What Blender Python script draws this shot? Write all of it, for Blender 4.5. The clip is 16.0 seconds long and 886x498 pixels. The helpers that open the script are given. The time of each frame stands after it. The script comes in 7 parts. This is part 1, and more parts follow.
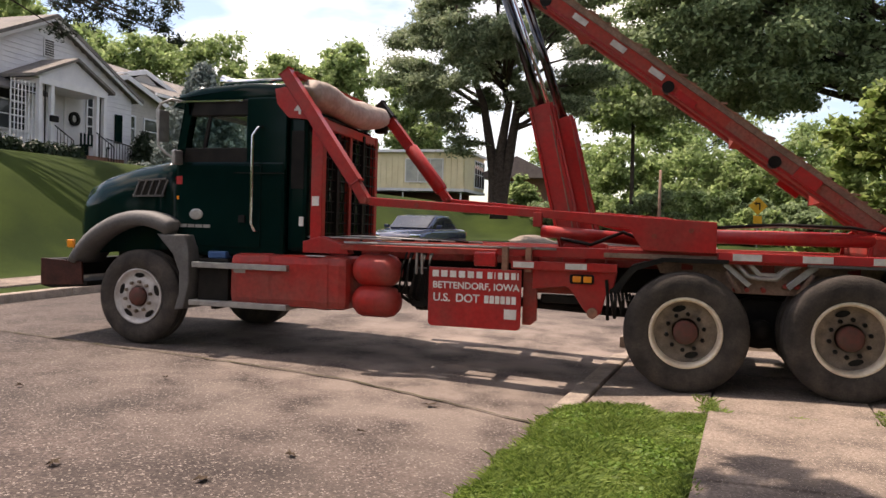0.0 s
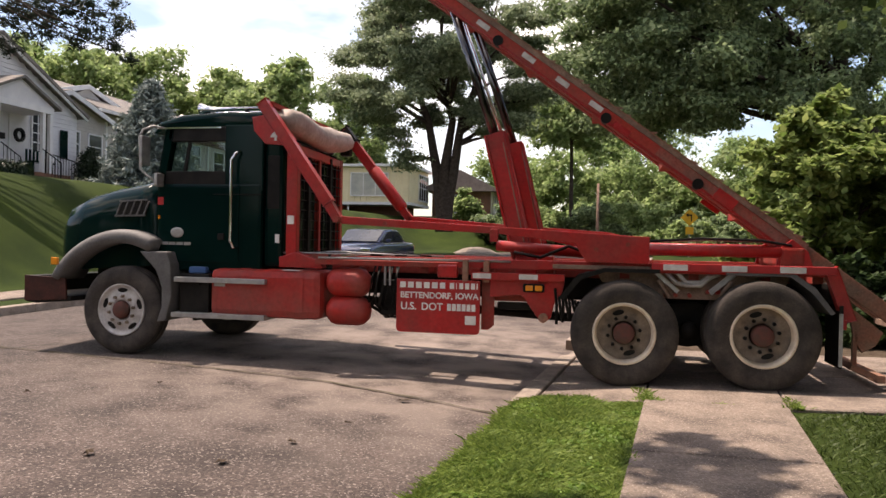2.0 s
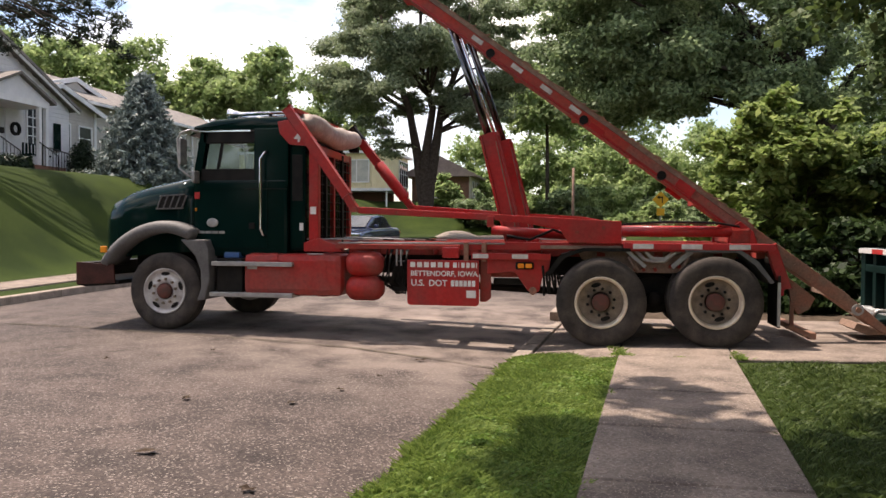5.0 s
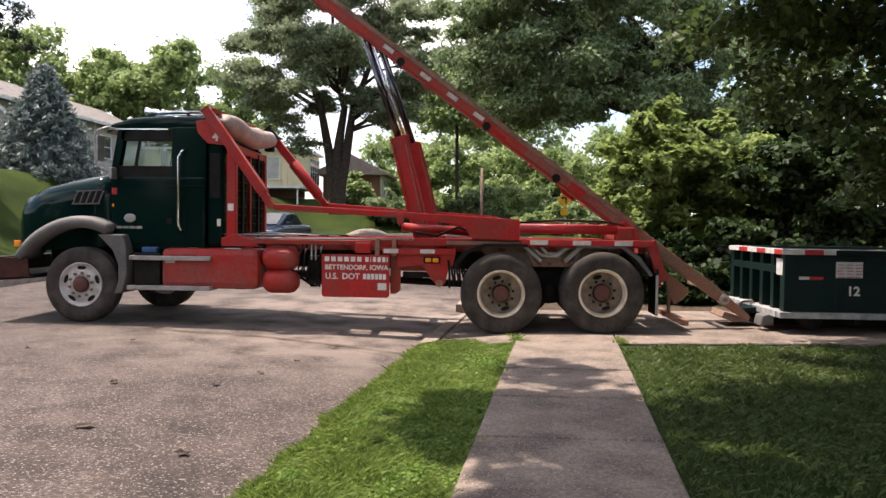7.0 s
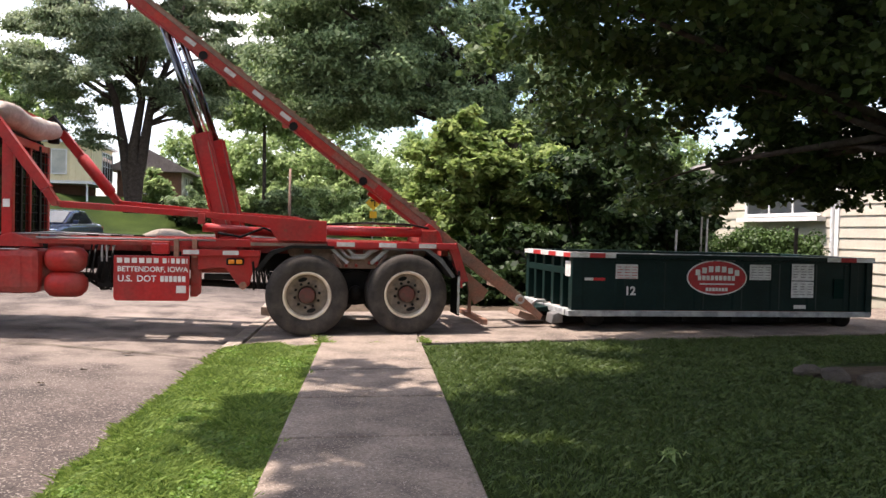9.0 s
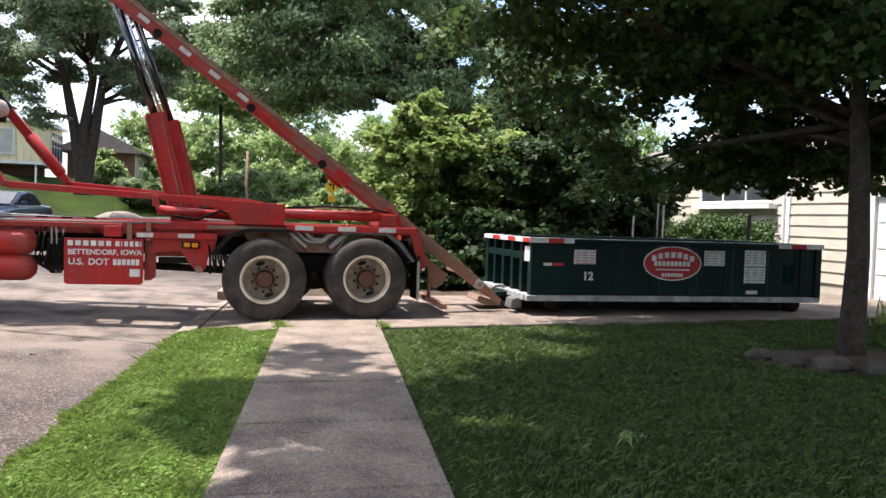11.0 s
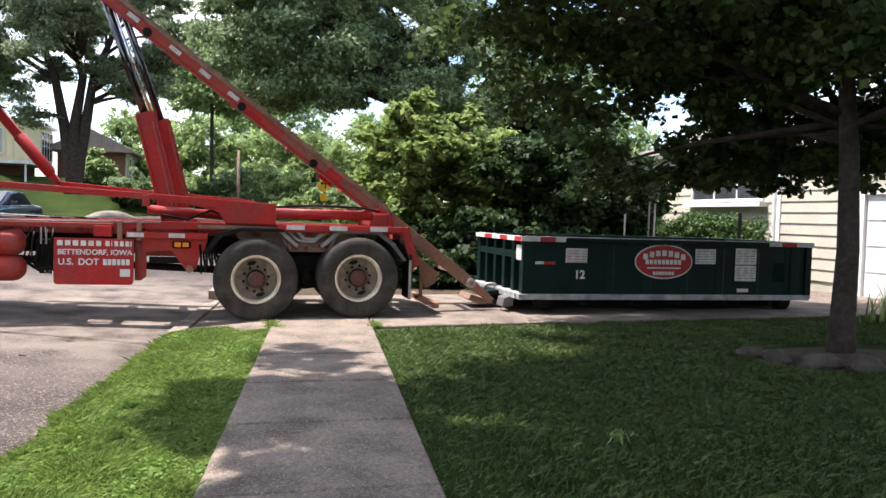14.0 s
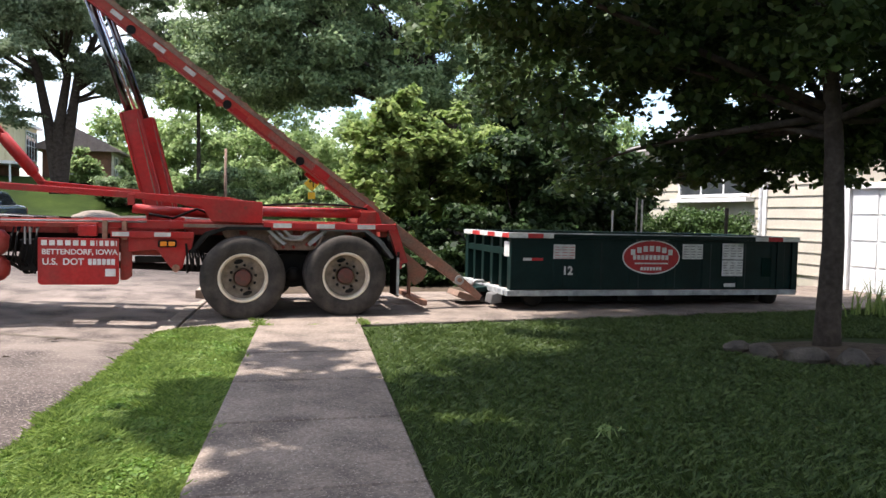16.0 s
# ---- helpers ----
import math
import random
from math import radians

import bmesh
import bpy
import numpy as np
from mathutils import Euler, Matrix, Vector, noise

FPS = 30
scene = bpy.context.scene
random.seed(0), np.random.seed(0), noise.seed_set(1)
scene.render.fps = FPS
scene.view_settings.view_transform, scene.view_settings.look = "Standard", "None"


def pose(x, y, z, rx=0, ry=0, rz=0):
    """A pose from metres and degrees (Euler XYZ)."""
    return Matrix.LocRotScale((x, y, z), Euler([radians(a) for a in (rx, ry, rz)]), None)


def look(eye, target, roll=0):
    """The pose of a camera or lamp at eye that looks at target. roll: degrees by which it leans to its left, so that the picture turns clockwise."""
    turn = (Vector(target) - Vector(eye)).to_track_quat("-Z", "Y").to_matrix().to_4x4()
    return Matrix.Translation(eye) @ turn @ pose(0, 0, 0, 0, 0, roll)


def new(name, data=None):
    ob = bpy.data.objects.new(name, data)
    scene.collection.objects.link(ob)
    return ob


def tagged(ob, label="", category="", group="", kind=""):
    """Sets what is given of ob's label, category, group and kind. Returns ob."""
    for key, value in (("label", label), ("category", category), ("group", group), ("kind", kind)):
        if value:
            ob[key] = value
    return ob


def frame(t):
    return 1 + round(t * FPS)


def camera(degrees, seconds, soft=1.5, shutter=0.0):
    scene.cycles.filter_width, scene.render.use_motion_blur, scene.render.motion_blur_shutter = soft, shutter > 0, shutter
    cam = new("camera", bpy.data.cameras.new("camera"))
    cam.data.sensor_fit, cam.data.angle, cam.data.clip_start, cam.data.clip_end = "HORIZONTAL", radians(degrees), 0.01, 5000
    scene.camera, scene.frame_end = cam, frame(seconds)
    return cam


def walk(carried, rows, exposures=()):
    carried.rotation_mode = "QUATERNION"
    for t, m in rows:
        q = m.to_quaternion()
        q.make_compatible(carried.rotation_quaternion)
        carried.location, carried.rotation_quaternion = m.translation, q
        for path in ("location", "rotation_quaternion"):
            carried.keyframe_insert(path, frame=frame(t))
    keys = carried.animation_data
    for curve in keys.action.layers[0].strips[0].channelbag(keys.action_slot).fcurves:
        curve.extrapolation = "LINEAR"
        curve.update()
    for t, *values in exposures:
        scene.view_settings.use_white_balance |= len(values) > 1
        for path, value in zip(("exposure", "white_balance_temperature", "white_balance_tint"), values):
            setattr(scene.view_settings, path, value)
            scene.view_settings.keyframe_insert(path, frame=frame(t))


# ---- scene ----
cam = camera(59.8, 16.0)

PATH = [
    (0, (-0.15, -7.22, 1.409), (-0.717, -5.303, 1.358), 1.65),
    (0.5, (-0.2, -7.454, 1.417), (-0.668, -5.511, 1.344), 0.65),
    (1, (-0.172, -7.701, 1.413), (-0.668, -5.764, 1.399), 0.65),
    (1.5, (-0.103, -7.929, 1.443), (-0.61, -5.994, 1.409), 1.05),
    (2, (-0.169, -8.12, 1.439), (-0.59, -6.165, 1.423), 1.15),
    (2.5, (-0.241, -8.333, 1.461), (-0.666, -6.379, 1.429), 0.35),
    (3, (-0.211, -8.621, 1.442), (-0.678, -6.676, 1.421), 0.95),
    (3.2, (-0.196, -8.706, 1.453), (-0.67, -6.764, 1.407), 0.95),
    (5.3, (-0.237, -9.721, 1.459), (-0.553, -7.747, 1.401), 0.7),
    (5.5, (-0.27, -9.787, 1.437), (-0.551, -7.808, 1.377), 0.9),
    (6, (-0.296, -9.974, 1.439), (-0.473, -7.985, 1.335), -0.8),
    (6.5, (-0.209, -10.183, 1.43), (-0.359, -8.189, 1.377), -0.2),
    (7, (-0.118, -10.321, 1.437), (-0.247, -8.326, 1.378), 0.7),
    (7.5, (-0.092, -10.352, 1.432), (-0.172, -8.355, 1.38), 0.3),
    (8, (-0.104, -10.379, 1.431), (-0.056, -8.38, 1.391), 0.7),
    (8.5, (-0.094, -10.386, 1.433), (0.116, -8.398, 1.391), 1.2),
    (9, (-0.084, -10.386, 1.434), (0.277, -8.419, 1.39), 1.4),
    (9.5, (-0.078, -10.378, 1.43), (0.365, -8.429, 1.371), 1.3),
    (12, (-0.098, -10.357, 1.427), (0.373, -8.415, 1.345), 1.9),
    (12.5, (-0.098, -10.356, 1.427), (0.379, -8.415, 1.345), 1.9),
    (13, (-0.09, -10.348, 1.429), (0.393, -8.409, 1.343), 1.8),
    (13.5, (-0.086, -10.358, 1.433), (0.4, -8.42, 1.345), 1.8),
    (14, (-0.08, -10.357, 1.433), (0.405, -8.419, 1.35), 1.7),
    (14.5, (-0.073, -10.354, 1.431), (0.409, -8.415, 1.351), 1.6),
    (15, (-0.064, -10.353, 1.434), (0.426, -8.416, 1.349), 1.3),
    (15.5, (-0.057, -10.349, 1.427), (0.443, -8.414, 1.341), 1.3),
    (16, (-0.061, -10.346, 1.428), (0.452, -8.415, 1.339), 1.3),
]
walk(cam, [(t, look(eye, target, roll)) for t, eye, target, roll in PATH],
     [(0, 0.62, 7200, 20), (3.2, 0.62, 7150, 20), (5.5, 0.74, 6900, 18), (7, 0.88, 6800, 18), (8, 1.0, 6700, 17), (9, 1.16, 6600, 17), (9.7, 1.2, 6450, 15), (12, 1.22, 6200, 13), (16, 1.2, 6200, 13)])

# ---- light ----
SUN = Vector((-0.36, 0.12, 0.925)).normalized()
lamp_data = bpy.data.lights.new("sun", "SUN")
lamp_data.energy, lamp_data.angle, lamp_data.color = 5.0, radians(0.6), (1.0, 0.92, 0.82)
sun = new("sun", lamp_data)
sun.matrix_world = look(SUN * 60, (0, 0, 0))

world = bpy.data.worlds.new("sky")
scene.world = world
world.use_nodes = True
wn, wl = world.node_tree.nodes, world.node_tree.links
wn.clear()
w_out, w_bg, w_sky = wn.new("ShaderNodeOutputWorld"), wn.new("ShaderNodeBackground"), wn.new("ShaderNodeTexSky")
w_sky.sky_type, w_sky.sun_disc = "NISHITA", False
w_sky.sun_elevation, w_sky.sun_rotation = math.asin(SUN.z), math.atan2(SUN.x, SUN.y)
w_tc, w_map, w_noise, w_ramp, w_mix = (wn.new("ShaderNodeTexCoord"), wn.new("ShaderNodeMapping"), wn.new("ShaderNodeTexNoise"),
                                       wn.new("ShaderNodeValToRGB"), wn.new("ShaderNodeMixRGB"))
w_map.inputs["Scale"].default_value = (1.0, 1.0, 2.6)
w_map.inputs["Location"].default_value = (0.35, 0.1, 0.2)
w_noise.inputs["Scale"].default_value, w_noise.inputs["Detail"].default_value = 2.0, 6
w_ramp.color_ramp.elements[0].position, w_ramp.color_ramp.elements[1].position = 0.47, 0.64
w_mix.inputs["Color2"].default_value = (10.5, 10.3, 10.0, 1)
wl.new(w_tc.outputs["Generated"], w_map.inputs["Vector"])
wl.new(w_map.outputs["Vector"], w_noise.inputs["Vector"])
wl.new(w_noise.outputs["Fac"], w_ramp.inputs["Fac"])
wl.new(w_ramp.outputs["Color"], w_mix.inputs["Fac"])
wl.new(w_sky.outputs["Color"], w_mix.inputs["Color1"])
wl.new(w_mix.outputs["Color"], w_bg.inputs["Color"])
w_bg.inputs["Strength"].default_value = 0.15
wl.new(w_bg.outputs["Background"], w_out.inputs["Surface"])


# ---- materials ----
def mat(name, c1, c2=None, rough=0.6, metal=0.0, scale=6.0, bump=0.0, bump_scale=None, fine=None, coat=0.0, contrast=(0.35, 0.65)):
    """Two-tone noise paint: c1 and c2 in broad patches, fine grain over it, and relief."""
    m = bpy.data.materials.new(name)
    m.use_nodes = True
    n, k = m.node_tree.nodes, m.node_tree.links
    b = n["Principled BSDF"]
    b.inputs["Roughness"].default_value, b.inputs["Metallic"].default_value = rough, metal
    b.inputs["Coat Weight"].default_value = coat
    b.inputs["Specular IOR Level"].default_value = 0.12 if rough >= 0.9 else 0.28
    c2 = c2 or [v * 0.75 for v in c1]
    tc, noi, ramp = n.new("ShaderNodeTexCoord"), n.new("ShaderNodeTexNoise"), n.new("ShaderNodeValToRGB")
    noi.inputs["Scale"].default_value, noi.inputs["Detail"].default_value = scale, 5
    ramp.color_ramp.elements[0].position, ramp.color_ramp.elements[1].position = contrast
    ramp.color_ramp.elements[0].color, ramp.color_ramp.elements[1].color = (*c1, 1), (*c2, 1)
    k.new(tc.outputs["Object"], noi.inputs["Vector"])
    k.new(noi.outputs["Fac"], ramp.inputs["Fac"])
    col = ramp.outputs["Color"]
    grain = n.new("ShaderNodeTexNoise")
    grain.inputs["Scale"].default_value, grain.inputs["Detail"].default_value = bump_scale or scale * 9, 4
    k.new(tc.outputs["Object"], grain.inputs["Vector"])
    if fine:
        mul = n.new("ShaderNodeMixRGB")
        mul.blend_type, mul.inputs["Fac"].default_value = "OVERLAY", fine
        k.new(col, mul.inputs["Color1"])
        k.new(grain.outputs["Fac"], mul.inputs["Color2"])
        col = mul.outputs["Color"]
    k.new(col, b.inputs["Base Color"])
    if bump:
        bp = n.new("ShaderNodeBump")
        bp.inputs["Strength"].default_value, bp.inputs["Distance"].default_value = bump, 0.01
        k.new(grain.outputs["Fac"], bp.inputs["Height"])
        k.new(bp.outputs["Normal"], b.inputs["Normal"])
    return m


def leaf_mat(name, c1, c2, trans=0.35, rough=0.5):
    m = bpy.data.materials.new(name)
    m.use_nodes = True
    n, k = m.node_tree.nodes, m.node_tree.links
    b, out = n["Principled BSDF"], n["Material Output"]
    b.inputs["Roughness"].default_value = rough
    b.inputs["Specular IOR Level"].default_value = 0.2
    geo, ramp, tr, mix = n.new("ShaderNodeNewGeometry"), n.new("ShaderNodeValToRGB"), n.new("ShaderNodeBsdfTranslucent"), n.new("ShaderNodeMixShader")
    ramp.color_ramp.elements[0].color, ramp.color_ramp.elements[1].color = (*c1, 1), (*c2, 1)
    k.new(geo.outputs["Random Per Island"], ramp.inputs["Fac"])
    k.new(ramp.outputs["Color"], b.inputs["Base Color"])
    k.new(ramp.outputs["Color"], tr.inputs["Color"])
    mix.inputs["Fac"].default_value = trans
    k.new(b.outputs["BSDF"], mix.inputs[1])
    k.new(tr.outputs["BSDF"], mix.inputs[2])
    k.new(mix.outputs["Shader"], out.inputs["Surface"])
    return m


def glass_mat(name, tint=(0.86, 0.92, 0.9), gloss=0.05):
    """Thin clear glass: see-through with a fixed share of gloss."""
    m = bpy.data.materials.new(name)
    m.use_nodes = True
    n, k = m.node_tree.nodes, m.node_tree.links
    n.remove(n["Principled BSDF"])
    tr, gl, mix = n.new("ShaderNodeBsdfTransparent"), n.new("ShaderNodeBsdfGlossy"), n.new("ShaderNodeMixShader")
    tr.inputs["Color"].default_value = (*tint, 1)
    gl.inputs["Roughness"].default_value = 0.03
    mix.inputs["Fac"].default_value = gloss
    k.new(tr.outputs["BSDF"], mix.inputs[1])
    k.new(gl.outputs["BSDF"], mix.inputs[2])
    k.new(mix.outputs["Shader"], n["Material Output"].inputs["Surface"])
    return m


def road_mat(name, lo, hi, specks):
    """Worn paving: broad stains, fine stones of several tones, relief."""
    m = mat(name, lo, hi, rough=0.88, scale=0.7, bump=0.5, bump_scale=70, contrast=(0.3, 0.7))
    n, k = m.node_tree.nodes, m.node_tree.links
    b = n["Principled BSDF"]
    old = b.inputs["Base Color"].links[0].from_socket
    tc, vor, ramp, mix = n.new("ShaderNodeTexCoord"), n.new("ShaderNodeTexVoronoi"), n.new("ShaderNodeValToRGB"), n.new("ShaderNodeMixRGB")
    vor.inputs["Scale"].default_value = 55
    ramp.color_ramp.elements[0].color, ramp.color_ramp.elements[1].color = (0.55, 0.55, 0.55, 1), (specks, specks, specks, 1)
    ramp.color_ramp.elements[0].position = 0.2
    mix.blend_type, mix.inputs["Fac"].default_value = "MULTIPLY", 0.75
    k.new(tc.outputs["Object"], vor.inputs["Vector"])
    k.new(vor.outputs["Color"], ramp.inputs["Fac"])
    k.new(old, mix.inputs["Color1"])
    k.new(ramp.outputs["Color"], mix.inputs["Color2"])
    stain, sramp, smix = n.new("ShaderNodeTexNoise"), n.new("ShaderNodeValToRGB"), n.new("ShaderNodeMixRGB")
    stain.inputs["Scale"].default_value, stain.inputs["Detail"].default_value = 2.3, 8
    sramp.color_ramp.elements[0].color, sramp.color_ramp.elements[1].color = (0.42, 0.40, 0.40, 1), (1.15, 1.12, 1.1, 1)
    sramp.color_ramp.elements[0].position, sramp.color_ramp.elements[1].position = 0.3, 0.6
    smix.blend_type, smix.inputs["Fac"].default_value = "MULTIPLY", 0.8
    k.new(tc.outputs["Object"], stain.inputs["Vector"])
    k.new(stain.outputs["Fac"], sramp.inputs["Fac"])
    k.new(mix.outputs["Color"], smix.inputs["Color1"])
    k.new(sramp.outputs["Color"], smix.inputs["Color2"])
    k.new(smix.outputs["Color"], b.inputs["Base Color"])
    return m


def dusty(m, colour, share, scale):
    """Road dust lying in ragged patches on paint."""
    n, k = m.node_tree.nodes, m.node_tree.links
    b = n["Principled BSDF"]
    old = b.inputs["Base Color"].links[0].from_socket
    tc, noi, ramp, mul, mix = (n.new("ShaderNodeTexCoord"), n.new("ShaderNodeTexNoise"), n.new("ShaderNodeValToRGB"), n.new("ShaderNodeMath"), n.new("ShaderNodeMixRGB"))
    noi.inputs["Scale"].default_value, noi.inputs["Detail"].default_value, noi.inputs["Roughness"].default_value = scale, 9, 0.7
    ramp.color_ramp.elements[0].position, ramp.color_ramp.elements[1].position = 0.45, 0.72
    mul.operation, mul.inputs[1].default_value = "MULTIPLY", share
    mix.inputs["Color2"].default_value = (*colour, 1)
    k.new(tc.outputs["Object"], noi.inputs["Vector"])
    k.new(noi.outputs["Fac"], ramp.inputs["Fac"])
    k.new(ramp.outputs["Color"], mul.inputs[0])
    k.new(mul.outputs["Value"], mix.inputs["Fac"])
    k.new(old, mix.inputs["Color1"])
    k.new(mix.outputs["Color"], b.inputs["Base Color"])
    return m


def stony(m, scale, share, colour):
    """Pale stones showing in a worn surface."""
    n, k = m.node_tree.nodes, m.node_tree.links
    b = n["Principled BSDF"]
    old = b.inputs["Base Color"].links[0].from_socket
    tc, vor, sep, ramp, mix = (n.new("ShaderNodeTexCoord"), n.new("ShaderNodeTexVoronoi"), n.new("ShaderNodeSeparateColor"), n.new("ShaderNodeValToRGB"), n.new("ShaderNodeMixRGB"))
    vor.inputs["Scale"].default_value = scale
    ramp.color_ramp.elements[0].position, ramp.color_ramp.elements[1].position = 1 - share, 1.0
    mix.inputs["Color2"].default_value = (*colour, 1)
    k.new(tc.outputs["Object"], vor.inputs["Vector"])
    k.new(vor.outputs["Color"], sep.inputs["Color"])
    k.new(sep.outputs["Red"], ramp.inputs["Fac"])
    k.new(ramp.outputs["Color"], mix.inputs["Fac"])
    k.new(old, mix.inputs["Color1"])
    k.new(mix.outputs["Color"], b.inputs["Base Color"])
    return m


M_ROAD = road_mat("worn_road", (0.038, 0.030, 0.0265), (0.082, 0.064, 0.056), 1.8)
M_WALK = road_mat("walk_concrete", (0.18, 0.146, 0.12), (0.262, 0.214, 0.176), 1.15)
def sunlit_grit(m, centre, near, far, colour):
    """Pale grit over the street from the drive's mouth, sunlit brightness in its colour."""
    n, k = m.node_tree.nodes, m.node_tree.links
    b = n["Principled BSDF"]
    old = b.inputs["Base Color"].links[0].from_socket
    tc, dist, reach, noi, ramp, mul, mix = (n.new("ShaderNodeTexCoord"), n.new("ShaderNodeVectorMath"), n.new("ShaderNodeMapRange"), n.new("ShaderNodeTexNoise"), n.new("ShaderNodeValToRGB"), n.new("ShaderNodeMath"), n.new("ShaderNodeMixRGB"))
    dist.operation, dist.inputs[1].default_value = "DISTANCE", centre
    for name, v in (("From Min", near), ("From Max", far), ("To Min", 1.0), ("To Max", 0.0)):
        reach.inputs[name].default_value = v
    noi.inputs["Scale"].default_value, noi.inputs["Detail"].default_value = 1.6, 7
    ramp.color_ramp.elements[0].position, ramp.color_ramp.elements[1].position = 0.36, 0.6
    mul.operation = "MULTIPLY"
    mix.inputs["Color2"].default_value = (*colour, 1)
    k.new(tc.outputs["Object"], dist.inputs[0])
    k.new(dist.outputs["Value"], reach.inputs["Value"])
    k.new(tc.outputs["Object"], noi.inputs["Vector"])
    k.new(noi.outputs["Fac"], ramp.inputs["Fac"])
    k.new(reach.outputs["Result"], mul.inputs[0])
    k.new(ramp.outputs["Color"], mul.inputs[1])
    k.new(mul.outputs["Value"], mix.inputs["Fac"])
    k.new(old, mix.inputs["Color1"])
    k.new(mix.outputs["Color"], b.inputs["Base Color"])
    return m


sunlit_grit(M_ROAD, (-2.0, 1.4, 0.0), 1.0, 5.2, (0.24, 0.195, 0.165))
stony(M_ROAD, 85, 0.15, (0.24, 0.205, 0.178))
stony(M_WALK, 120, 0.12, (0.36, 0.30, 0.25))
M_KERB = mat("kerb_concrete", (0.31, 0.26, 0.215), (0.21, 0.175, 0.145), rough=0.9, scale=5, bump=0.4, fine=0.5)
M_CRACK = mat("crack_dirt", (0.05, 0.045, 0.035), (0.09, 0.08, 0.05), rough=1, scale=8)
M_FARLAWN = mat("mown_lawn", (0.014, 0.026, 0.0035), (0.031, 0.049, 0.007), rough=0.95, scale=0.5, bump=0.9, bump_scale=30, fine=0.5)
# Same grass twice: strip sun and lawn shade are put into the colours.
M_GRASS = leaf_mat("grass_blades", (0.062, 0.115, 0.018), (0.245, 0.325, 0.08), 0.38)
M_SHADEGRASS = leaf_mat("shade_darkened_grass_blades", (0.033, 0.06, 0.013), (0.095, 0.13, 0.038), 0.3)
M_RED = mat("red_truck_paint", (0.42, 0.018, 0.017), (0.31, 0.028, 0.025), rough=0.34, scale=3, bump=0.05, fine=0.35, coat=0.05)
M_TANK = mat("dusty_red_tank_paint", (0.38, 0.024, 0.018), (0.27, 0.05, 0.04), rough=0.45, scale=2.5, bump=0.08, fine=0.4)
M_DULLRED = mat("faded_red_paint", (0.34, 0.03, 0.02), (0.22, 0.042, 0.03), rough=0.65, scale=4, bump=0.2, fine=0.4)
M_FADED = mat("sun_faded_red_paint", (0.48, 0.05, 0.033), (0.34, 0.065, 0.048), rough=0.6, scale=3, bump=0.15, fine=0.4)
M_RUST = mat("rusty_dusty_steel", (0.30, 0.13, 0.085), (0.22, 0.14, 0.10), rough=0.8, scale=5, bump=0.35, fine=0.5)
for paint, share in ((M_RED, 0.26), (M_TANK, 0.3), (M_DULLRED, 0.55), (M_FADED, 0.5)):
    dusty(paint, (0.20, 0.105, 0.08), share, 2.6)
M_DUSTY = mat("dust_caked_steel", (0.30, 0.20, 0.15), (0.19, 0.13, 0.10), rough=0.9, scale=6, bump=0.3, fine=0.5)
M_WEB = mat("dust_brown_red_paint", (0.36, 0.10, 0.075), (0.27, 0.13, 0.10), rough=0.8, scale=5, bump=0.2, fine=0.5)
M_CURTAIN = mat("pale_curtained_glass", (0.50, 0.50, 0.44), (0.36, 0.37, 0.34), rough=0.25, scale=2.2, fine=0.2)
M_GREEN = mat("dark_green_paint", (0.001, 0.010, 0.009), (0.002, 0.014, 0.012), rough=0.1, scale=1.5)
M_BOXGREEN = mat("dark_green_container_paint", (0.002, 0.011, 0.010), (0.005, 0.018, 0.016), rough=0.42, scale=2.5, bump=0.1, fine=0.3)
M_GREY = mat("grey_fender_plastic", (0.125, 0.12, 0.115), (0.095, 0.09, 0.087), rough=0.6, scale=5, bump=0.1, fine=0.3)
M_BLACK = mat("black_steel", (0.007, 0.0065, 0.006), (0.016, 0.014, 0.012), rough=0.55, scale=6, bump=0.1)
M_TYRE = mat("dusty_tyre_rubber", (0.072, 0.060, 0.051), (0.030, 0.026, 0.023), rough=0.85, scale=5, bump=0.4, bump_scale=60, fine=0.4)
M_CREAM = mat("cream_rim_paint", (0.80, 0.70, 0.55), (0.56, 0.46, 0.35), rough=0.6, scale=6, bump=0.15, fine=0.3)
M_DISC = mat("dirty_wheel_disc", (0.26, 0.205, 0.155), (0.14, 0.11, 0.085), rough=0.75, scale=9, bump=0.2, fine=0.4)
M_ALU = mat("pale_wheel_disc", (0.55, 0.53, 0.51), (0.38, 0.35, 0.33), rough=0.5, metal=0.3, scale=9, bump=0.1, fine=0.3)
M_BUMPER = mat("dark_maroon_steel", (0.035, 0.012, 0.009), (0.07, 0.022, 0.016), rough=0.5, scale=5, fine=0.4)
M_HUB = mat("red_brown_hub", (0.13, 0.045, 0.035), (0.085, 0.045, 0.035), rough=0.7, scale=14, bump=0.2)
M_STEEL = mat("weathered_steel", (0.42, 0.41, 0.39), (0.3, 0.29, 0.28), rough=0.45, metal=0.6, scale=9, bump=0.1, fine=0.3)
M_CHROME = mat("chrome", (0.75, 0.76, 0.78), (0.6, 0.61, 0.63), rough=0.12, metal=1.0, scale=8)
M_ROD = mat("oily_piston_rod", (0.10, 0.10, 0.105), (0.05, 0.05, 0.052), rough=0.16, metal=1.0, scale=5)
M_TARP = mat("tan_canvas", (0.47, 0.40, 0.35), (0.36, 0.30, 0.26), rough=0.9, scale=5, bump=0.5, bump_scale=24, fine=0.3)
M_WHITE = mat("white_marking", (0.74, 0.72, 0.68), (0.6, 0.57, 0.53), rough=0.6, scale=9, fine=0.3)
M_TAPE = mat("white_reflective_tape", (0.66, 0.65, 0.62), (0.5, 0.48, 0.45), rough=0.4, scale=12, fine=0.3)
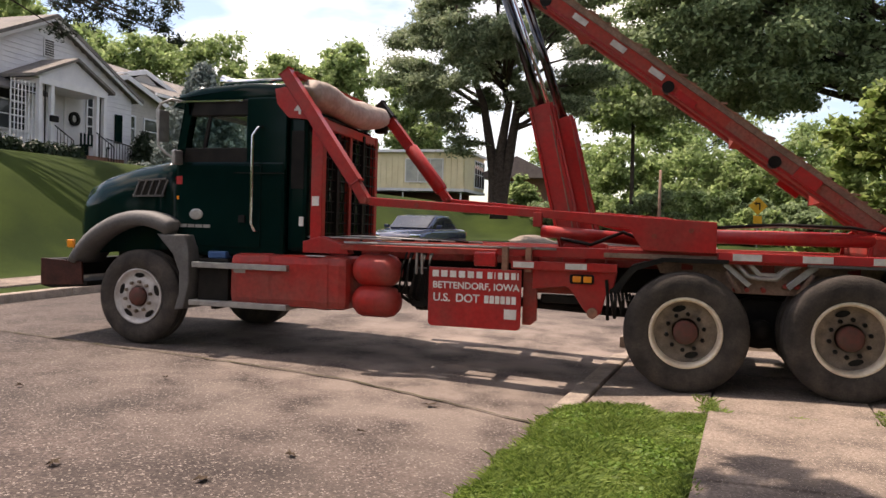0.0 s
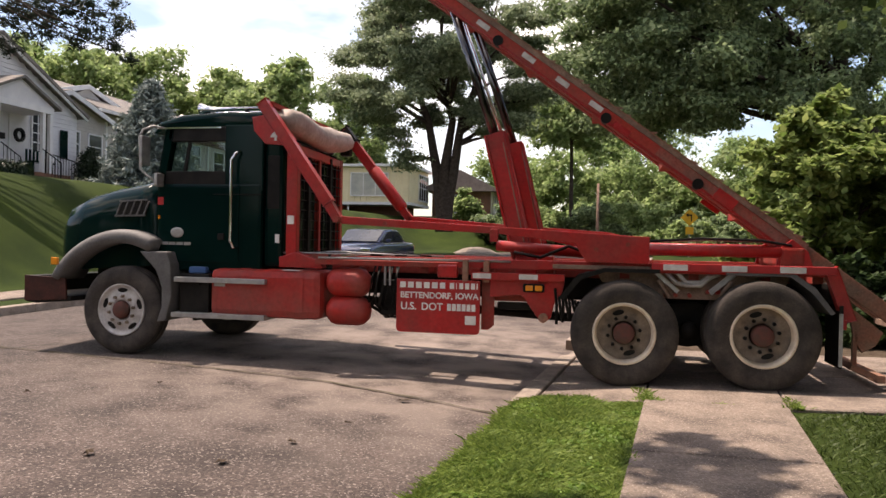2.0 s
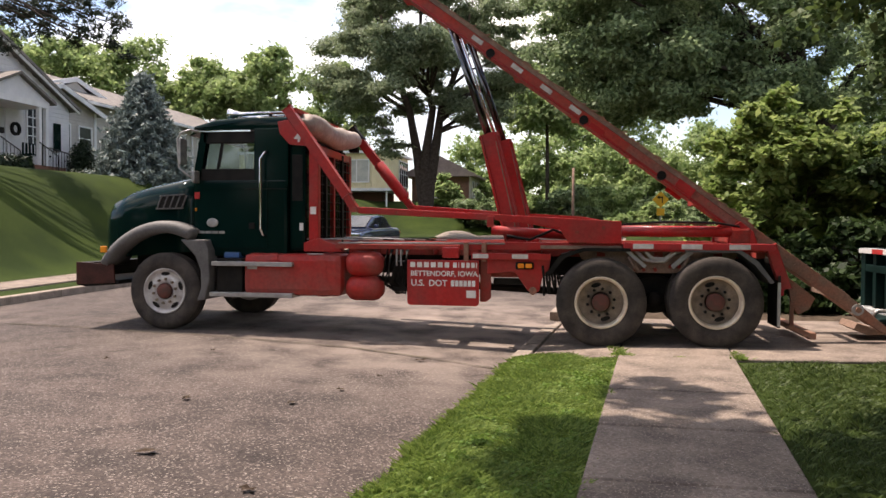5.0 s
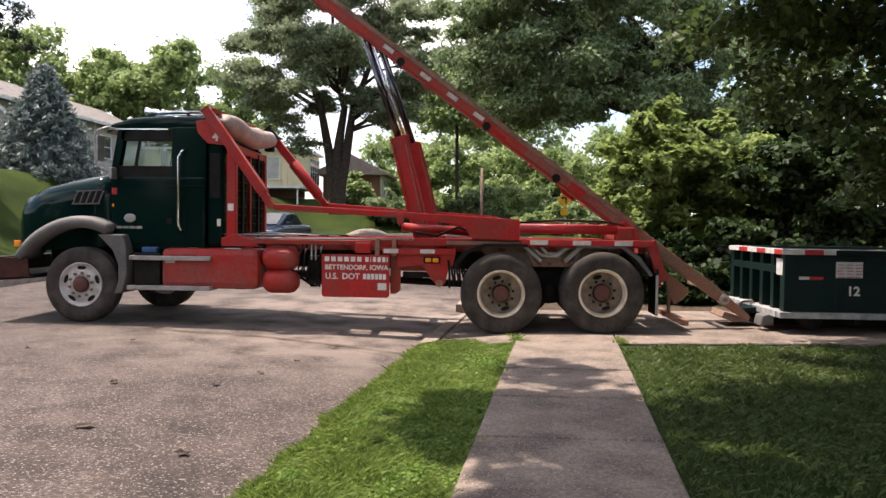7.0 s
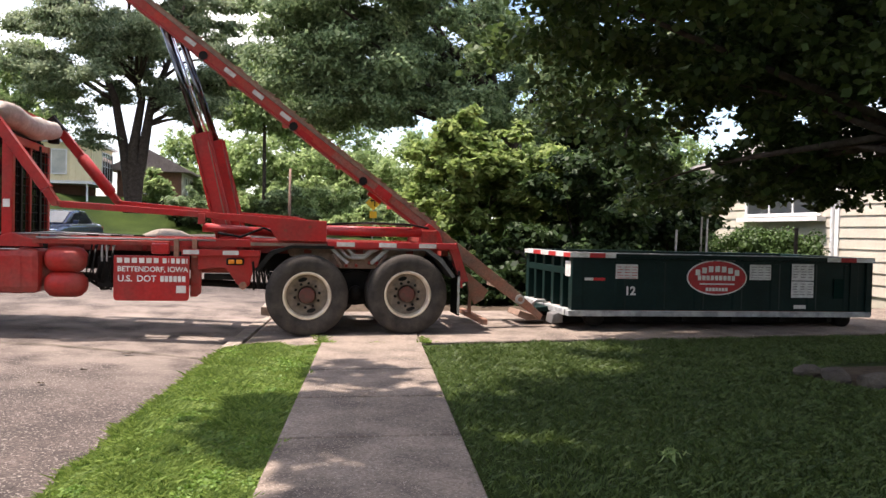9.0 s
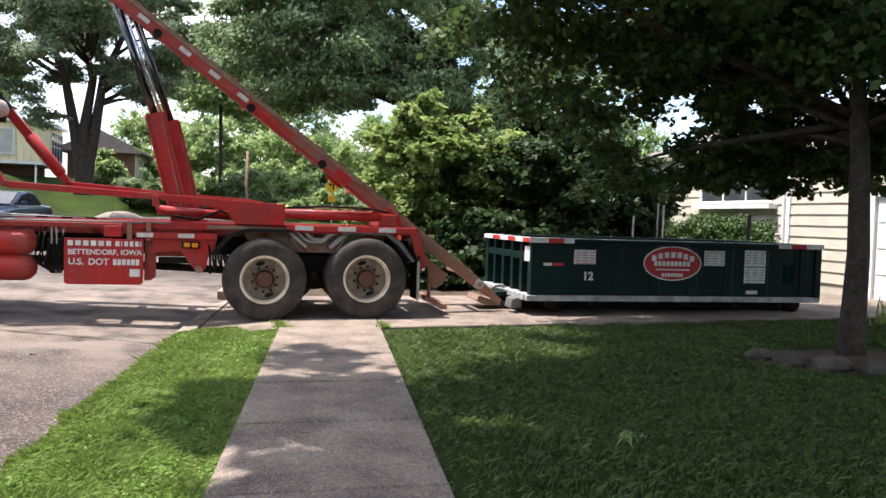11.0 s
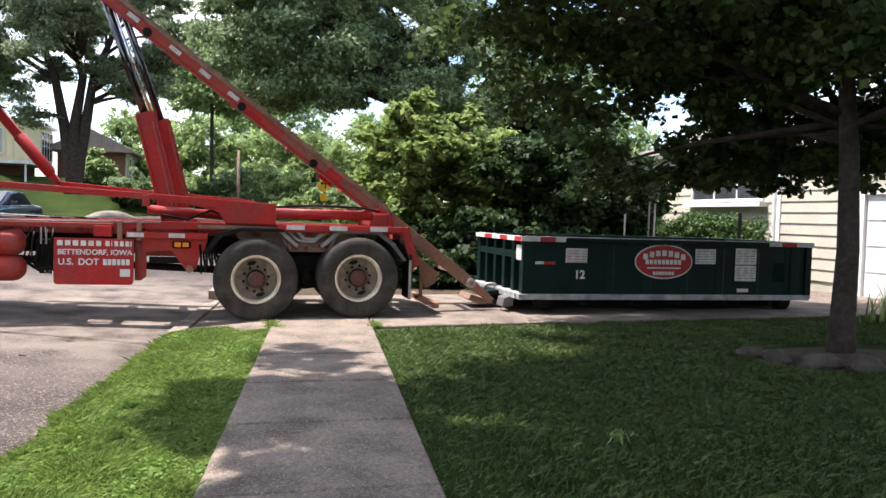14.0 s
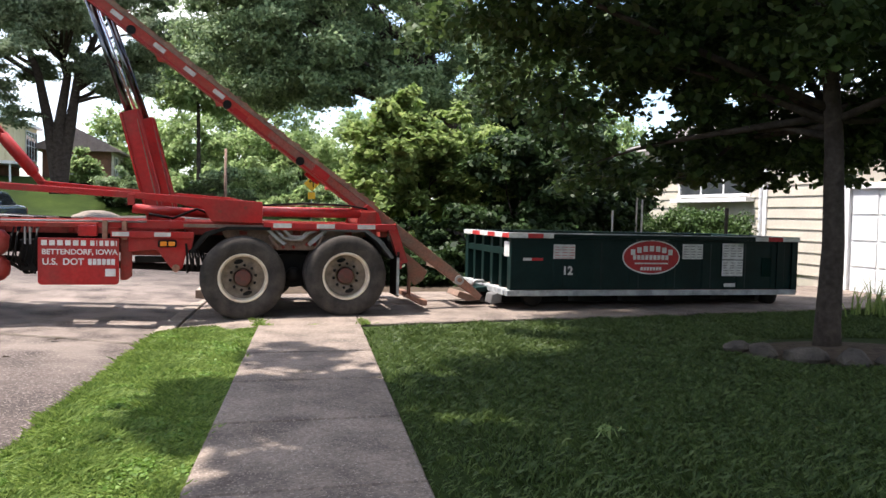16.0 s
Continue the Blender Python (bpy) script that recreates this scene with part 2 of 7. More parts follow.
M_TAPERED = mat("red_reflective_tape", (0.45, 0.03, 0.03), (0.34, 0.03, 0.03), rough=0.4, scale=12, fine=0.3)
M_SILL = mat("worn_white_steel", (0.40, 0.41, 0.40), (0.22, 0.23, 0.23), rough=0.6, scale=7, bump=0.2, fine=0.4)
M_GLASS = glass_mat("cab_glass")
M_DARKGLASS = mat("dark_window_glass", (0.03, 0.035, 0.04), (0.05, 0.055, 0.06), rough=0.08, scale=2, coat=0.5)
M_AMBER = mat("amber_lens", (0.8, 0.3, 0.03), (0.75, 0.24, 0.02), rough=0.2, scale=20)
M_BARK = mat("grey_brown_bark", (0.07, 0.055, 0.044), (0.04, 0.031, 0.025), rough=0.95, scale=7, bump=1.0, bump_scale=22, fine=0.6)
M_SIDING = mat("white_siding", (0.74, 0.74, 0.75), (0.66, 0.66, 0.68), rough=0.6, scale=2, fine=0.15)
M_SIDING2 = mat("beige_siding", (0.50, 0.47, 0.43), (0.43, 0.40, 0.37), rough=0.7, scale=2, fine=0.15)
M_CREAMWALL = mat("cream_siding", (0.52, 0.475, 0.39), (0.45, 0.41, 0.34), rough=0.6, scale=2, fine=0.15)
M_YELLOW = mat("yellow_panel_siding", (0.82, 0.72, 0.48), (0.75, 0.65, 0.42), rough=0.75, scale=1.5, fine=0.2)
M_ROOF = mat("grey_shingles", (0.16, 0.15, 0.14), (0.23, 0.21, 0.19), rough=0.95, scale=3, bump=0.5, bump_scale=25, fine=0.6)
M_BRICK = mat("brown_brick", (0.24, 0.12, 0.08), (0.18, 0.10, 0.075), rough=0.9, scale=8, bump=0.4, fine=0.4)
M_TRIM = mat("white_trim", (0.78, 0.78, 0.78), (0.7, 0.7, 0.7), rough=0.5, scale=3)
M_PINKBROWN = mat("taupe_roof", (0.30, 0.235, 0.215), (0.24, 0.185, 0.17), rough=0.9, scale=3, fine=0.4)
M_CARBLUE = mat("dark_blue_car_paint", (0.02, 0.028, 0.06), (0.028, 0.036, 0.075), rough=0.2, scale=2, coat=0.7)
M_SIGNY = mat("yellow_sign", (0.62, 0.33, 0.02), (0.5, 0.27, 0.02), rough=0.5, scale=4)
M_MULCH = mat("mulch", (0.05, 0.035, 0.025), (0.085, 0.065, 0.045), rough=1, scale=9, bump=1.0, bump_scale=50, fine=0.6)
M_ROCK = mat("garden_stone", (0.10, 0.085, 0.07), (0.055, 0.047, 0.04), rough=0.95, scale=6, bump=0.7, fine=0.5)

for paint, gloss in ((M_GREEN, 0.13), (M_BOXGREEN, 0.16), (M_BLACK, 0.14)):
    paint.node_tree.nodes["Principled BSDF"].inputs["Specular IOR Level"].default_value = gloss
L_MAPLE = leaf_mat("maple_leaves", (0.034, 0.062, 0.019), (0.105, 0.155, 0.046), 0.36)
L_DARK = leaf_mat("dark_oak_leaves", (0.095, 0.145, 0.065), (0.29, 0.37, 0.185), 0.5)
L_LOCUST = leaf_mat("locust_leaves", (0.12, 0.17, 0.09), (0.33, 0.38, 0.23), 0.52)
L_BRIGHT = leaf_mat("bright_shrub_leaves", (0.12, 0.19, 0.045), (0.34, 0.41, 0.14), 0.55)
L_FAR = leaf_mat("far_leaves", (0.16, 0.245, 0.085), (0.38, 0.46, 0.2), 0.65)
L_CLOVER = leaf_mat("clover_leaves", (0.075, 0.15, 0.022), (0.18, 0.28, 0.05), 0.35)
L_SPRUCE = leaf_mat("blue_spruce_needles", (0.10, 0.135, 0.125), (0.24, 0.29, 0.27), 0.2)
L_PINE = leaf_mat("dark_pine_needles", (0.02, 0.035, 0.02), (0.05, 0.065, 0.035), 0.15)
L_HEDGE = leaf_mat("hedge_leaves", (0.03, 0.06, 0.016), (0.075, 0.125, 0.032), 0.25)
L_SHADE = leaf_mat("shade_darkened_shrub_leaves", (0.018, 0.036, 0.012), (0.05, 0.085, 0.026), 0.3)
L_YEW = leaf_mat("dark_yew_needles", (0.012, 0.025, 0.012), (0.028, 0.045, 0.02), 0.1)


# ---- mesh helpers ----
ORIGIN = {}


def thing(name, at, label, category, group=""):
    """An Empty at the base of a thing."""
    ob = new(name)
    ob.location = at
    ORIGIN[ob.name] = Vector(at)
    return tagged(ob, label, category, group)


def part(name, bm, material, parent, label="", smooth=False):
    """Links a bmesh, drawn in world space, as one mesh under a thing or part."""
    me = bpy.data.meshes.new(name)
    off = ORIGIN[parent.name] if parent else Vector((0, 0, 0))
    bm.transform(Matrix.Translation(-off))
    bm.to_mesh(me)
    bm.free()
    for mm in (material if isinstance(material, (list, tuple)) else [material]):
        me.materials.append(mm)
    if smooth:
        me.polygons.foreach_set("use_smooth", [True] * len(me.polygons))
    ob = new(name, me)
    if parent:
        ob.parent = parent
    ORIGIN[ob.name] = off
    if label:
        tagged(ob, label)
    return ob


def solo(name, bm, material, label, category="", kind="", group="", smooth=False):
    return tagged(part(name, bm, material, None, smooth=smooth), label, category, group, kind)


def bx(x0, x1, y0, y1, z0, z1, bevel=0.0, bm=None):
    made = bm or bmesh.new()
    got = bmesh.ops.create_cube(made, size=1)["verts"]
    for v in got:
        v.co = Vector(((x0 + x1) / 2 + v.co.x * (x1 - x0), (y0 + y1) / 2 + v.co.y * (y1 - y0), (z0 + z1) / 2 + v.co.z * (z1 - z0)))
    if bevel:
        es = {e for v in got for e in v.link_edges}
        bmesh.ops.bevel(made, geom=list(es), offset=bevel, segments=2, affect="EDGES", profile=0.6)
    return made


def beam(p, q, wide, deep, bevel=0.0, bm=None, up=(0, 0, 1)):
    """A box from p to q; wide across, deep along up."""
    made = bm or bmesh.new()
    p, q = Vector(p), Vector(q)
    d = (q - p).normalized()
    side = d.cross(Vector(up)).normalized()
    u = side.cross(d)
    got = bmesh.ops.create_cube(made, size=1)["verts"]
    for v in got:
        v.co = (p + q) / 2 + d * v.co.x * (q - p).length + side * v.co.y * wide + u * v.co.z * deep
    if bevel:
        es = {e for v in got for e in v.link_edges}
        bmesh.ops.bevel(made, geom=list(es), offset=bevel, segments=2, affect="EDGES", profile=0.6)
    return made


def prism(poly, y0, y1, bevel=0.0, axis="y", bm=None):
    """A side profile, pushed out from y0 to y1 (axis y: points are x, z; axis x: y, z; axis z: x, y)."""
    made = bm or bmesh.new()
    put = {"y": lambda a, b, c: (a, c, b), "x": lambda a, b, c: (c, a, b), "z": lambda a, b, c: (a, b, c)}[axis]
    lo = [made.verts.new(put(a, b, y0)) for a, b in poly]
    hi = [made.verts.new(put(a, b, y1)) for a, b in poly]
    n = len(poly)
    fs = [made.faces.new(lo), made.faces.new(hi[::-1])]
    fs += [made.faces.new((lo[i], hi[i], hi[(i + 1) % n], lo[(i + 1) % n])) for i in range(n)]
    bmesh.ops.recalc_face_normals(made, faces=fs)
    if bevel:
        es = {e for v in lo + hi for e in v.link_edges}
        bmesh.ops.bevel(made, geom=list(es), offset=bevel, segments=2, affect="EDGES", profile=0.6)
    return made


def lathe(profile, centre, n=40, axis="y", bm=None, cap=True):
    """Turns (radius, along) about an axis through centre."""
    made = bm or bmesh.new()
    c = Vector(centre)
    rings = []
    for r, s in profile:
        ring = []
        for i in range(n):
            a = 2 * math.pi * i / n
            u, w = r * math.cos(a), r * math.sin(a)
            ring.append(made.verts.new(c + Vector({"y": (u, s, w), "z": (u, w, s), "x": (s, u, w)}[axis])))
        rings.append(ring)
    fs = []
    for a, b in zip(rings, rings[1:]):
        for i in range(n):
            fs.append(made.faces.new((a[i], a[(i + 1) % n], b[(i + 1) % n], b[i])))
    if cap:
        fs.append(made.faces.new(rings[0][::-1]))
        fs.append(made.faces.new(rings[-1]))
    bmesh.ops.recalc_face_normals(made, faces=fs)
    return made


def tube(pts, r, n=8, bm=None):
    """A round bar along points; r may be a list of radii."""
    made = bm or bmesh.new()
    pts = [Vector(p) for p in pts]
    rs = r if isinstance(r, (list, tuple)) else [r] * len(pts)
    rings, ref = [], Vector((0.3, 0.9, 0.2))
    for i, p in enumerate(pts):
        d = (pts[min(i + 1, len(pts) - 1)] - pts[max(i - 1, 0)]).normalized()
        s = d.cross(ref).normalized()
        t = d.cross(s)
        rings.append([made.verts.new(p + (s * math.cos(2 * math.pi * j / n) + t * math.sin(2 * math.pi * j / n)) * rs[i]) for j in range(n)])
    fs = []
    for a, b in zip(rings, rings[1:]):
        for j in range(n):
            fs.append(made.faces.new((a[j], a[(j + 1) % n], b[(j + 1) % n], b[j])))
    fs += [made.faces.new(rings[0][::-1]), made.faces.new(rings[-1])]
    bmesh.ops.recalc_face_normals(made, faces=fs)
    return made


def sheet(name, verts, faces, material, parent=None):
    """A mesh from numpy arrays of vertices and of equal-sided faces, quickly."""
    me = bpy.data.meshes.new(name)
    k = faces.shape[1]
    off = np.array(ORIGIN[parent.name]) if parent else np.zeros(3)
    me.vertices.add(len(verts))
    me.vertices.foreach_set("co", (verts - off).astype(np.float32).ravel())
    me.loops.add(faces.size)
    me.loops.foreach_set("vertex_index", faces.astype(np.int32).ravel())
    me.polygons.add(len(faces))
    me.polygons.foreach_set("loop_start", np.arange(0, faces.size, k, dtype=np.int32))
    me.materials.append(material)
    me.update(calc_edges=True)
    me.validate()
    ob = new(name, me)
    if parent:
        ob.parent = parent
    return ob


def lettering(name, text, size, m, material, parent, bold=0.0):
    """Flat letters of Blender's own font, as a mesh under a thing or part."""
    cu = bpy.data.curves.new(name, "FONT")
    cu.body, cu.size, cu.align_x, cu.align_y, cu.offset, cu.extrude = text, size, "CENTER", "CENTER", bold, 0.001
    tmp = bpy.data.objects.new(name, cu)
    me = bpy.data.meshes.new_from_object(tmp)
    bpy.data.objects.remove(tmp)
    me.name = name
    me.transform(Matrix.Translation(-ORIGIN[parent.name]) @ m)
    me.materials.append(material)
    ob = new(name, me)
    ob.parent = parent
    ORIGIN[ob.name] = ORIGIN[parent.name]
    return ob


# ---- ground ----
def road_z(y):
    """Height of the street, which climbs away from the drive."""
    t = max(0.0, y - 1.0)
    return -0.09 + 0.028 * t if t < 40 else 1.03


def step(a, b, v):
    t = min(1.0, max(0.0, (v - a) / (b - a)))
    return t * t * (3 - 2 * t)


def land_z(x, y):
    """Height of lawns and far land. u runs across the street, which leans 5 degrees from the truck."""
    u = x - 0.09 * y
    r = road_z(y)
    if u > -0.9:                                   # the drive's side of the street
        near = -0.02 + 0.012 * max(0, min(u, 14)) + max(0, min(u, 14)) * 0.006 * step(0, -4, y)
        z = near + (r + 0.1 - near) * step(4, 12, y) * 1.0
        return z + 1.2 * step(30, 60, y)
    if u < -11.0:                                  # the bank with the houses
        z = r + 0.12 + (3.25 - r - 0.12) * step(-13.5, -18.6, u) + 0.35 * step(-18.6, -24, u)
        return max(z, r + 0.1 + (3.1 - r) * step(35.5, 42, y))
    return r + 0.1 + 2.0 * step(36, 44, y) if y > 36 else r - 0.35


def grid(name, us, ys, fn, material):
    """A sheet over the street's slanted grid."""
    vs = np.array([(u + 0.09 * y, y, fn(u + 0.09 * y, y)) for y in ys for u in us])
    n = len(us)
    fs = np.array([(j * n + i, j * n + i + 1, (j + 1) * n + i + 1, (j + 1) * n + i) for j in range(len(ys) - 1) for i in range(n - 1)])
    return sheet(name, vs, fs, material)


u_lines = [-900, -300, -120, -70, -45, -35, -28, -24] + [-21 + 0.5 * i for i in range(20)] + [-11.05, -10.9, -6, -1.05, -0.9, 0.2, 1.5, 3, 5, 7, 9, 11, 14, 18, 25, 40, 80, 200, 900]
y_lines = [-300, -80, -30, -14, -10, -8, -6, -5, -4, -3, -2, -0.82, -0.8, 0, 1, 2, 2.96, 2.98, 4, 6, 8, 10, 12, 14, 16, 18, 20, 22, 24, 26, 28, 30, 32, 34, 36, 37, 38, 39, 40, 41, 42, 44, 46, 50, 55, 60, 80, 150, 400, 1200]


def lawn_z(x, y):
    """The lawn sheet dips under the paving of drive and walk."""
    u = x - 0.09 * y
    z = land_z(x, y)
    return -0.25 if -0.9 < u < 1.2 and -0.81 < y < 2.97 else z


ground = tagged(grid("ground", u_lines, y_lines, lawn_z, M_FARLAWN), "mown green grass rising to a bank across the street", "lawn", kind="structure")
ground.data.polygons.foreach_set("use_smooth", [True] * len(ground.data.polygons))


def road_surface(x, y):
    u = x - 0.09 * y
    return road_z(y) + 0.118 * (1 - ((u + 6.0) / 5.0) ** 2)


road = tagged(grid("road", [-11 + 10.1 * i / 12 for i in range(13)], [-300, -60, -20, -12, -8, -4, -2, 0, 2, 4, 7, 10, 14, 18, 22, 26, 30, 33, 36.2], road_surface, M_ROAD),
              "worn grey-brown street with stone specks and stains", "street", kind="structure")


def slab(name, poly, top, thick, material, label, category, kind="structure", bevel=0.012):
    """A paving slab: corners in plan, top height by a function of place."""
    bm = bmesh.new()
    lo = [bm.verts.new((x, y, top(x, y) - thick)) for x, y in poly]
    hi = [bm.verts.new((x, y, top(x, y))) for x, y in poly]
    n = len(poly)
    fs = [bm.faces.new(lo[::-1]), bm.faces.new(hi)] + [bm.faces.new((lo[i], lo[(i + 1) % n], hi[(i + 1) % n], hi[i])) for i in range(n)]
    bmesh.ops.recalc_face_normals(bm, faces=fs)
    if bevel:
        bmesh.ops.bevel(bm, geom=[e for e in bm.edges if e.verts[0] in hi and e.verts[1] in hi], offset=bevel, segments=1, affect="EDGES")
    if label is None:
        return bm
    return solo(name, bm, material, label, category, kind)


def uv(u, y):
    return (u + 0.09 * y, y)


def pave(x, y):
    return max(0.03, land_z(x, y) + 0.025) if x - 0.09 * y > -0.9 else 0.03


def apron(x, y):
    u = x - 0.09 * y
    return -0.068 + 0.085 * step(-0.85, 0.3, u) + 0.012 * max(0, min(u, 14))


# kerbs, laid as stones
kerb = tagged(new("kerb"), "low weathered concrete kerb along the grass strip", "kerb", kind="structure")
ORIGIN["kerb"] = Vector((0, 0, 0))
for i in range(16):
    y0 = -24 + i * 1.45
    part("kerb_stone", slab("k", [uv(-1.0, y0), uv(-0.86, y0), uv(-0.86, y0 + 1.44), uv(-1.0, y0 + 1.44)], lambda x, y: -0.078, 0.3, M_ROAD, None, ""), M_ROAD, kerb)
for i in range(12):
    y0 = 2.9 + i * 2.4
    part("kerb_stone", slab("k", [uv(-1.0, y0), uv(-0.86, y0), uv(-0.86, y0 + 2.38), uv(-1.0, y0 + 2.38)], lambda x, y: road_z(y) + 0.14, 0.3, M_KERB, None, ""), M_KERB, kerb)
lip = tagged(new("drive_lip"), "pale concrete lip of the drive beside the street", "kerb", kind="structure")
ORIGIN["drive_lip"] = Vector((0, 0, 0))
for y0, y1 in ((-0.80, 0.42), (0.43, 1.7), (1.71, 2.88)):
    part("lip_stone", slab("k", [uv(-1.0, y0), uv(-0.80, y0), uv(-0.80, y1), uv(-1.0, y1)], lambda x, y: -0.052, 0.3, M_KERB, None, ""), M_KERB, lip)
far_kerb = tagged(new("far_kerb"), "pale concrete kerb below the bank", "kerb", kind="structure")
ORIGIN["far_kerb"] = Vector((0, 0, 0))
for i in range(18):
    y0 = -10 + i * 2.05
    part("kerb_stone", slab("k", [uv(-11.2, y0), uv(-11.0, y0), uv(-11.0, y0 + 2.03), uv(-11.2, y0 + 2.03)], lambda x, y: road_z(y) + 0.15, 0.4, M_KERB, None, ""), M_KERB, far_kerb)

# walk beside the street, in squares
walkway = tagged(new("pavement"), "grey-tan concrete pavement in squares between grass", "pavement", kind="structure")
ORIGIN["pavement"] = Vector((0, 0, 0))
joint = [-0.79, -2.66, -3.94, -5.19, -6.5, -7.8, -9.1, -10.4, -11.7, -13.0, -14.3, -15.6, -16.9]
for a, b in zip(joint, joint[1:]):
    tilt = random.uniform(-0.004, 0.004)
    part("paving_square", slab("s", [uv(0.25, b + 0.02), uv(1.5, b + 0.02), uv(1.5, a), uv(0.25, a)], lambda x, y: 0.035 + tilt, 0.12, M_WALK, None, ""), M_WALK, walkway)
far_walk = tagged(new("far_pavement"), "pale concrete pavement below the bank", "pavement", kind="structure")
ORIGIN["far_pavement"] = Vector((0, 0, 0))
for i in range(22):
    y0 = -8 + i * 1.5
    part("paving_square", slab("s", [uv(-13.3, y0), uv(-12.1, y0), uv(-12.1, y0 + 1.485), uv(-13.3, y0 + 1.485)], lambda x, y: road_z(y) + 0.16, 0.15, M_WALK, None, ""), M_WALK, far_walk)

# drive, in slabs
drive = tagged(new("driveway"), "tan concrete driveway in slabs with weedy joints", "driveway", kind="structure")
ORIGIN["driveway"] = Vector((0, 0, 0))
d_joint = [-0.79, 0.25, 1.5, 3.6, 5.8, 8.0, 10.2, 11.3]


def drive_edge(u):
    return -0.80 + 0.045 * max(0, u - 1.5)


for a, b in zip(d_joint, d_joint[1:]):
    for s0, s1 in ((0.0, 0.5), (0.5, 1.0)):
        def dy(u, s):
            return drive_edge(u) + (2.95 - drive_edge(u)) * s
        part("drive_slab", slab("s", [(a + 0.09 * dy(a, s0) + 0.006, dy(a, s0) + 0.006), (b + 0.09 * dy(b, s0) - 0.006, dy(b, s0) + 0.006),
                                      (b + 0.09 * dy(b, s1) - 0.006, dy(b, s1) - 0.006), (a + 0.09 * dy(a, s1) + 0.006, dy(a, s1) - 0.006)], apron, 0.15, M_WALK, None, ""), M_WALK, drive)


def crack(name, pts, wide):
    """A dirty joint in the street, a thin uneven strip just above it."""
    bm = bmesh.new()
    fine = []
    for (x0, y0), (x1, y1) in zip(pts, pts[1:]):
        n = max(2, int(math.hypot(x1 - x0, y1 - y0) / 0.12))
        fine += [(x0 + (x1 - x0) * i / n, y0 + (y1 - y0) * i / n) for i in range(n)]
    rows = []
    for x, y in fine:
        x, y = x + random.uniform(-0.02, 0.02), y + random.uniform(-0.02, 0.02)
        w = wide * random.uniform(0.3, 1.0)
        z = road_surface(x, y) + 0.012
        rows.append((bm.verts.new((x, y - w, z)), bm.verts.new((x, y + w, z))))
    for a, b in zip(rows, rows[1:]):
        bm.faces.new((a[0], b[0], b[1], a[1]))
    return part(name, bm, M_CRACK, road)


ORIGIN["road"] = Vector((0, 0, 0))
crack("crack", [(-10.9, 0.75), (-7.88, 0.2), (-5.96, -0.22), (-4.37, -0.44), (-3.02, -0.64), (-2.01, -0.97), (-0.98, -1.36)], 0.024)
crack("crack", [(-8.2, -3.4), (-5.95, -1.84), (-5.85, -1.2), (-5.78, -0.45)], 0.016)
crack("crack", [(-2.3, -6.8), (-2.0, -3.4), (-1.7, -1.0)], 0.006)


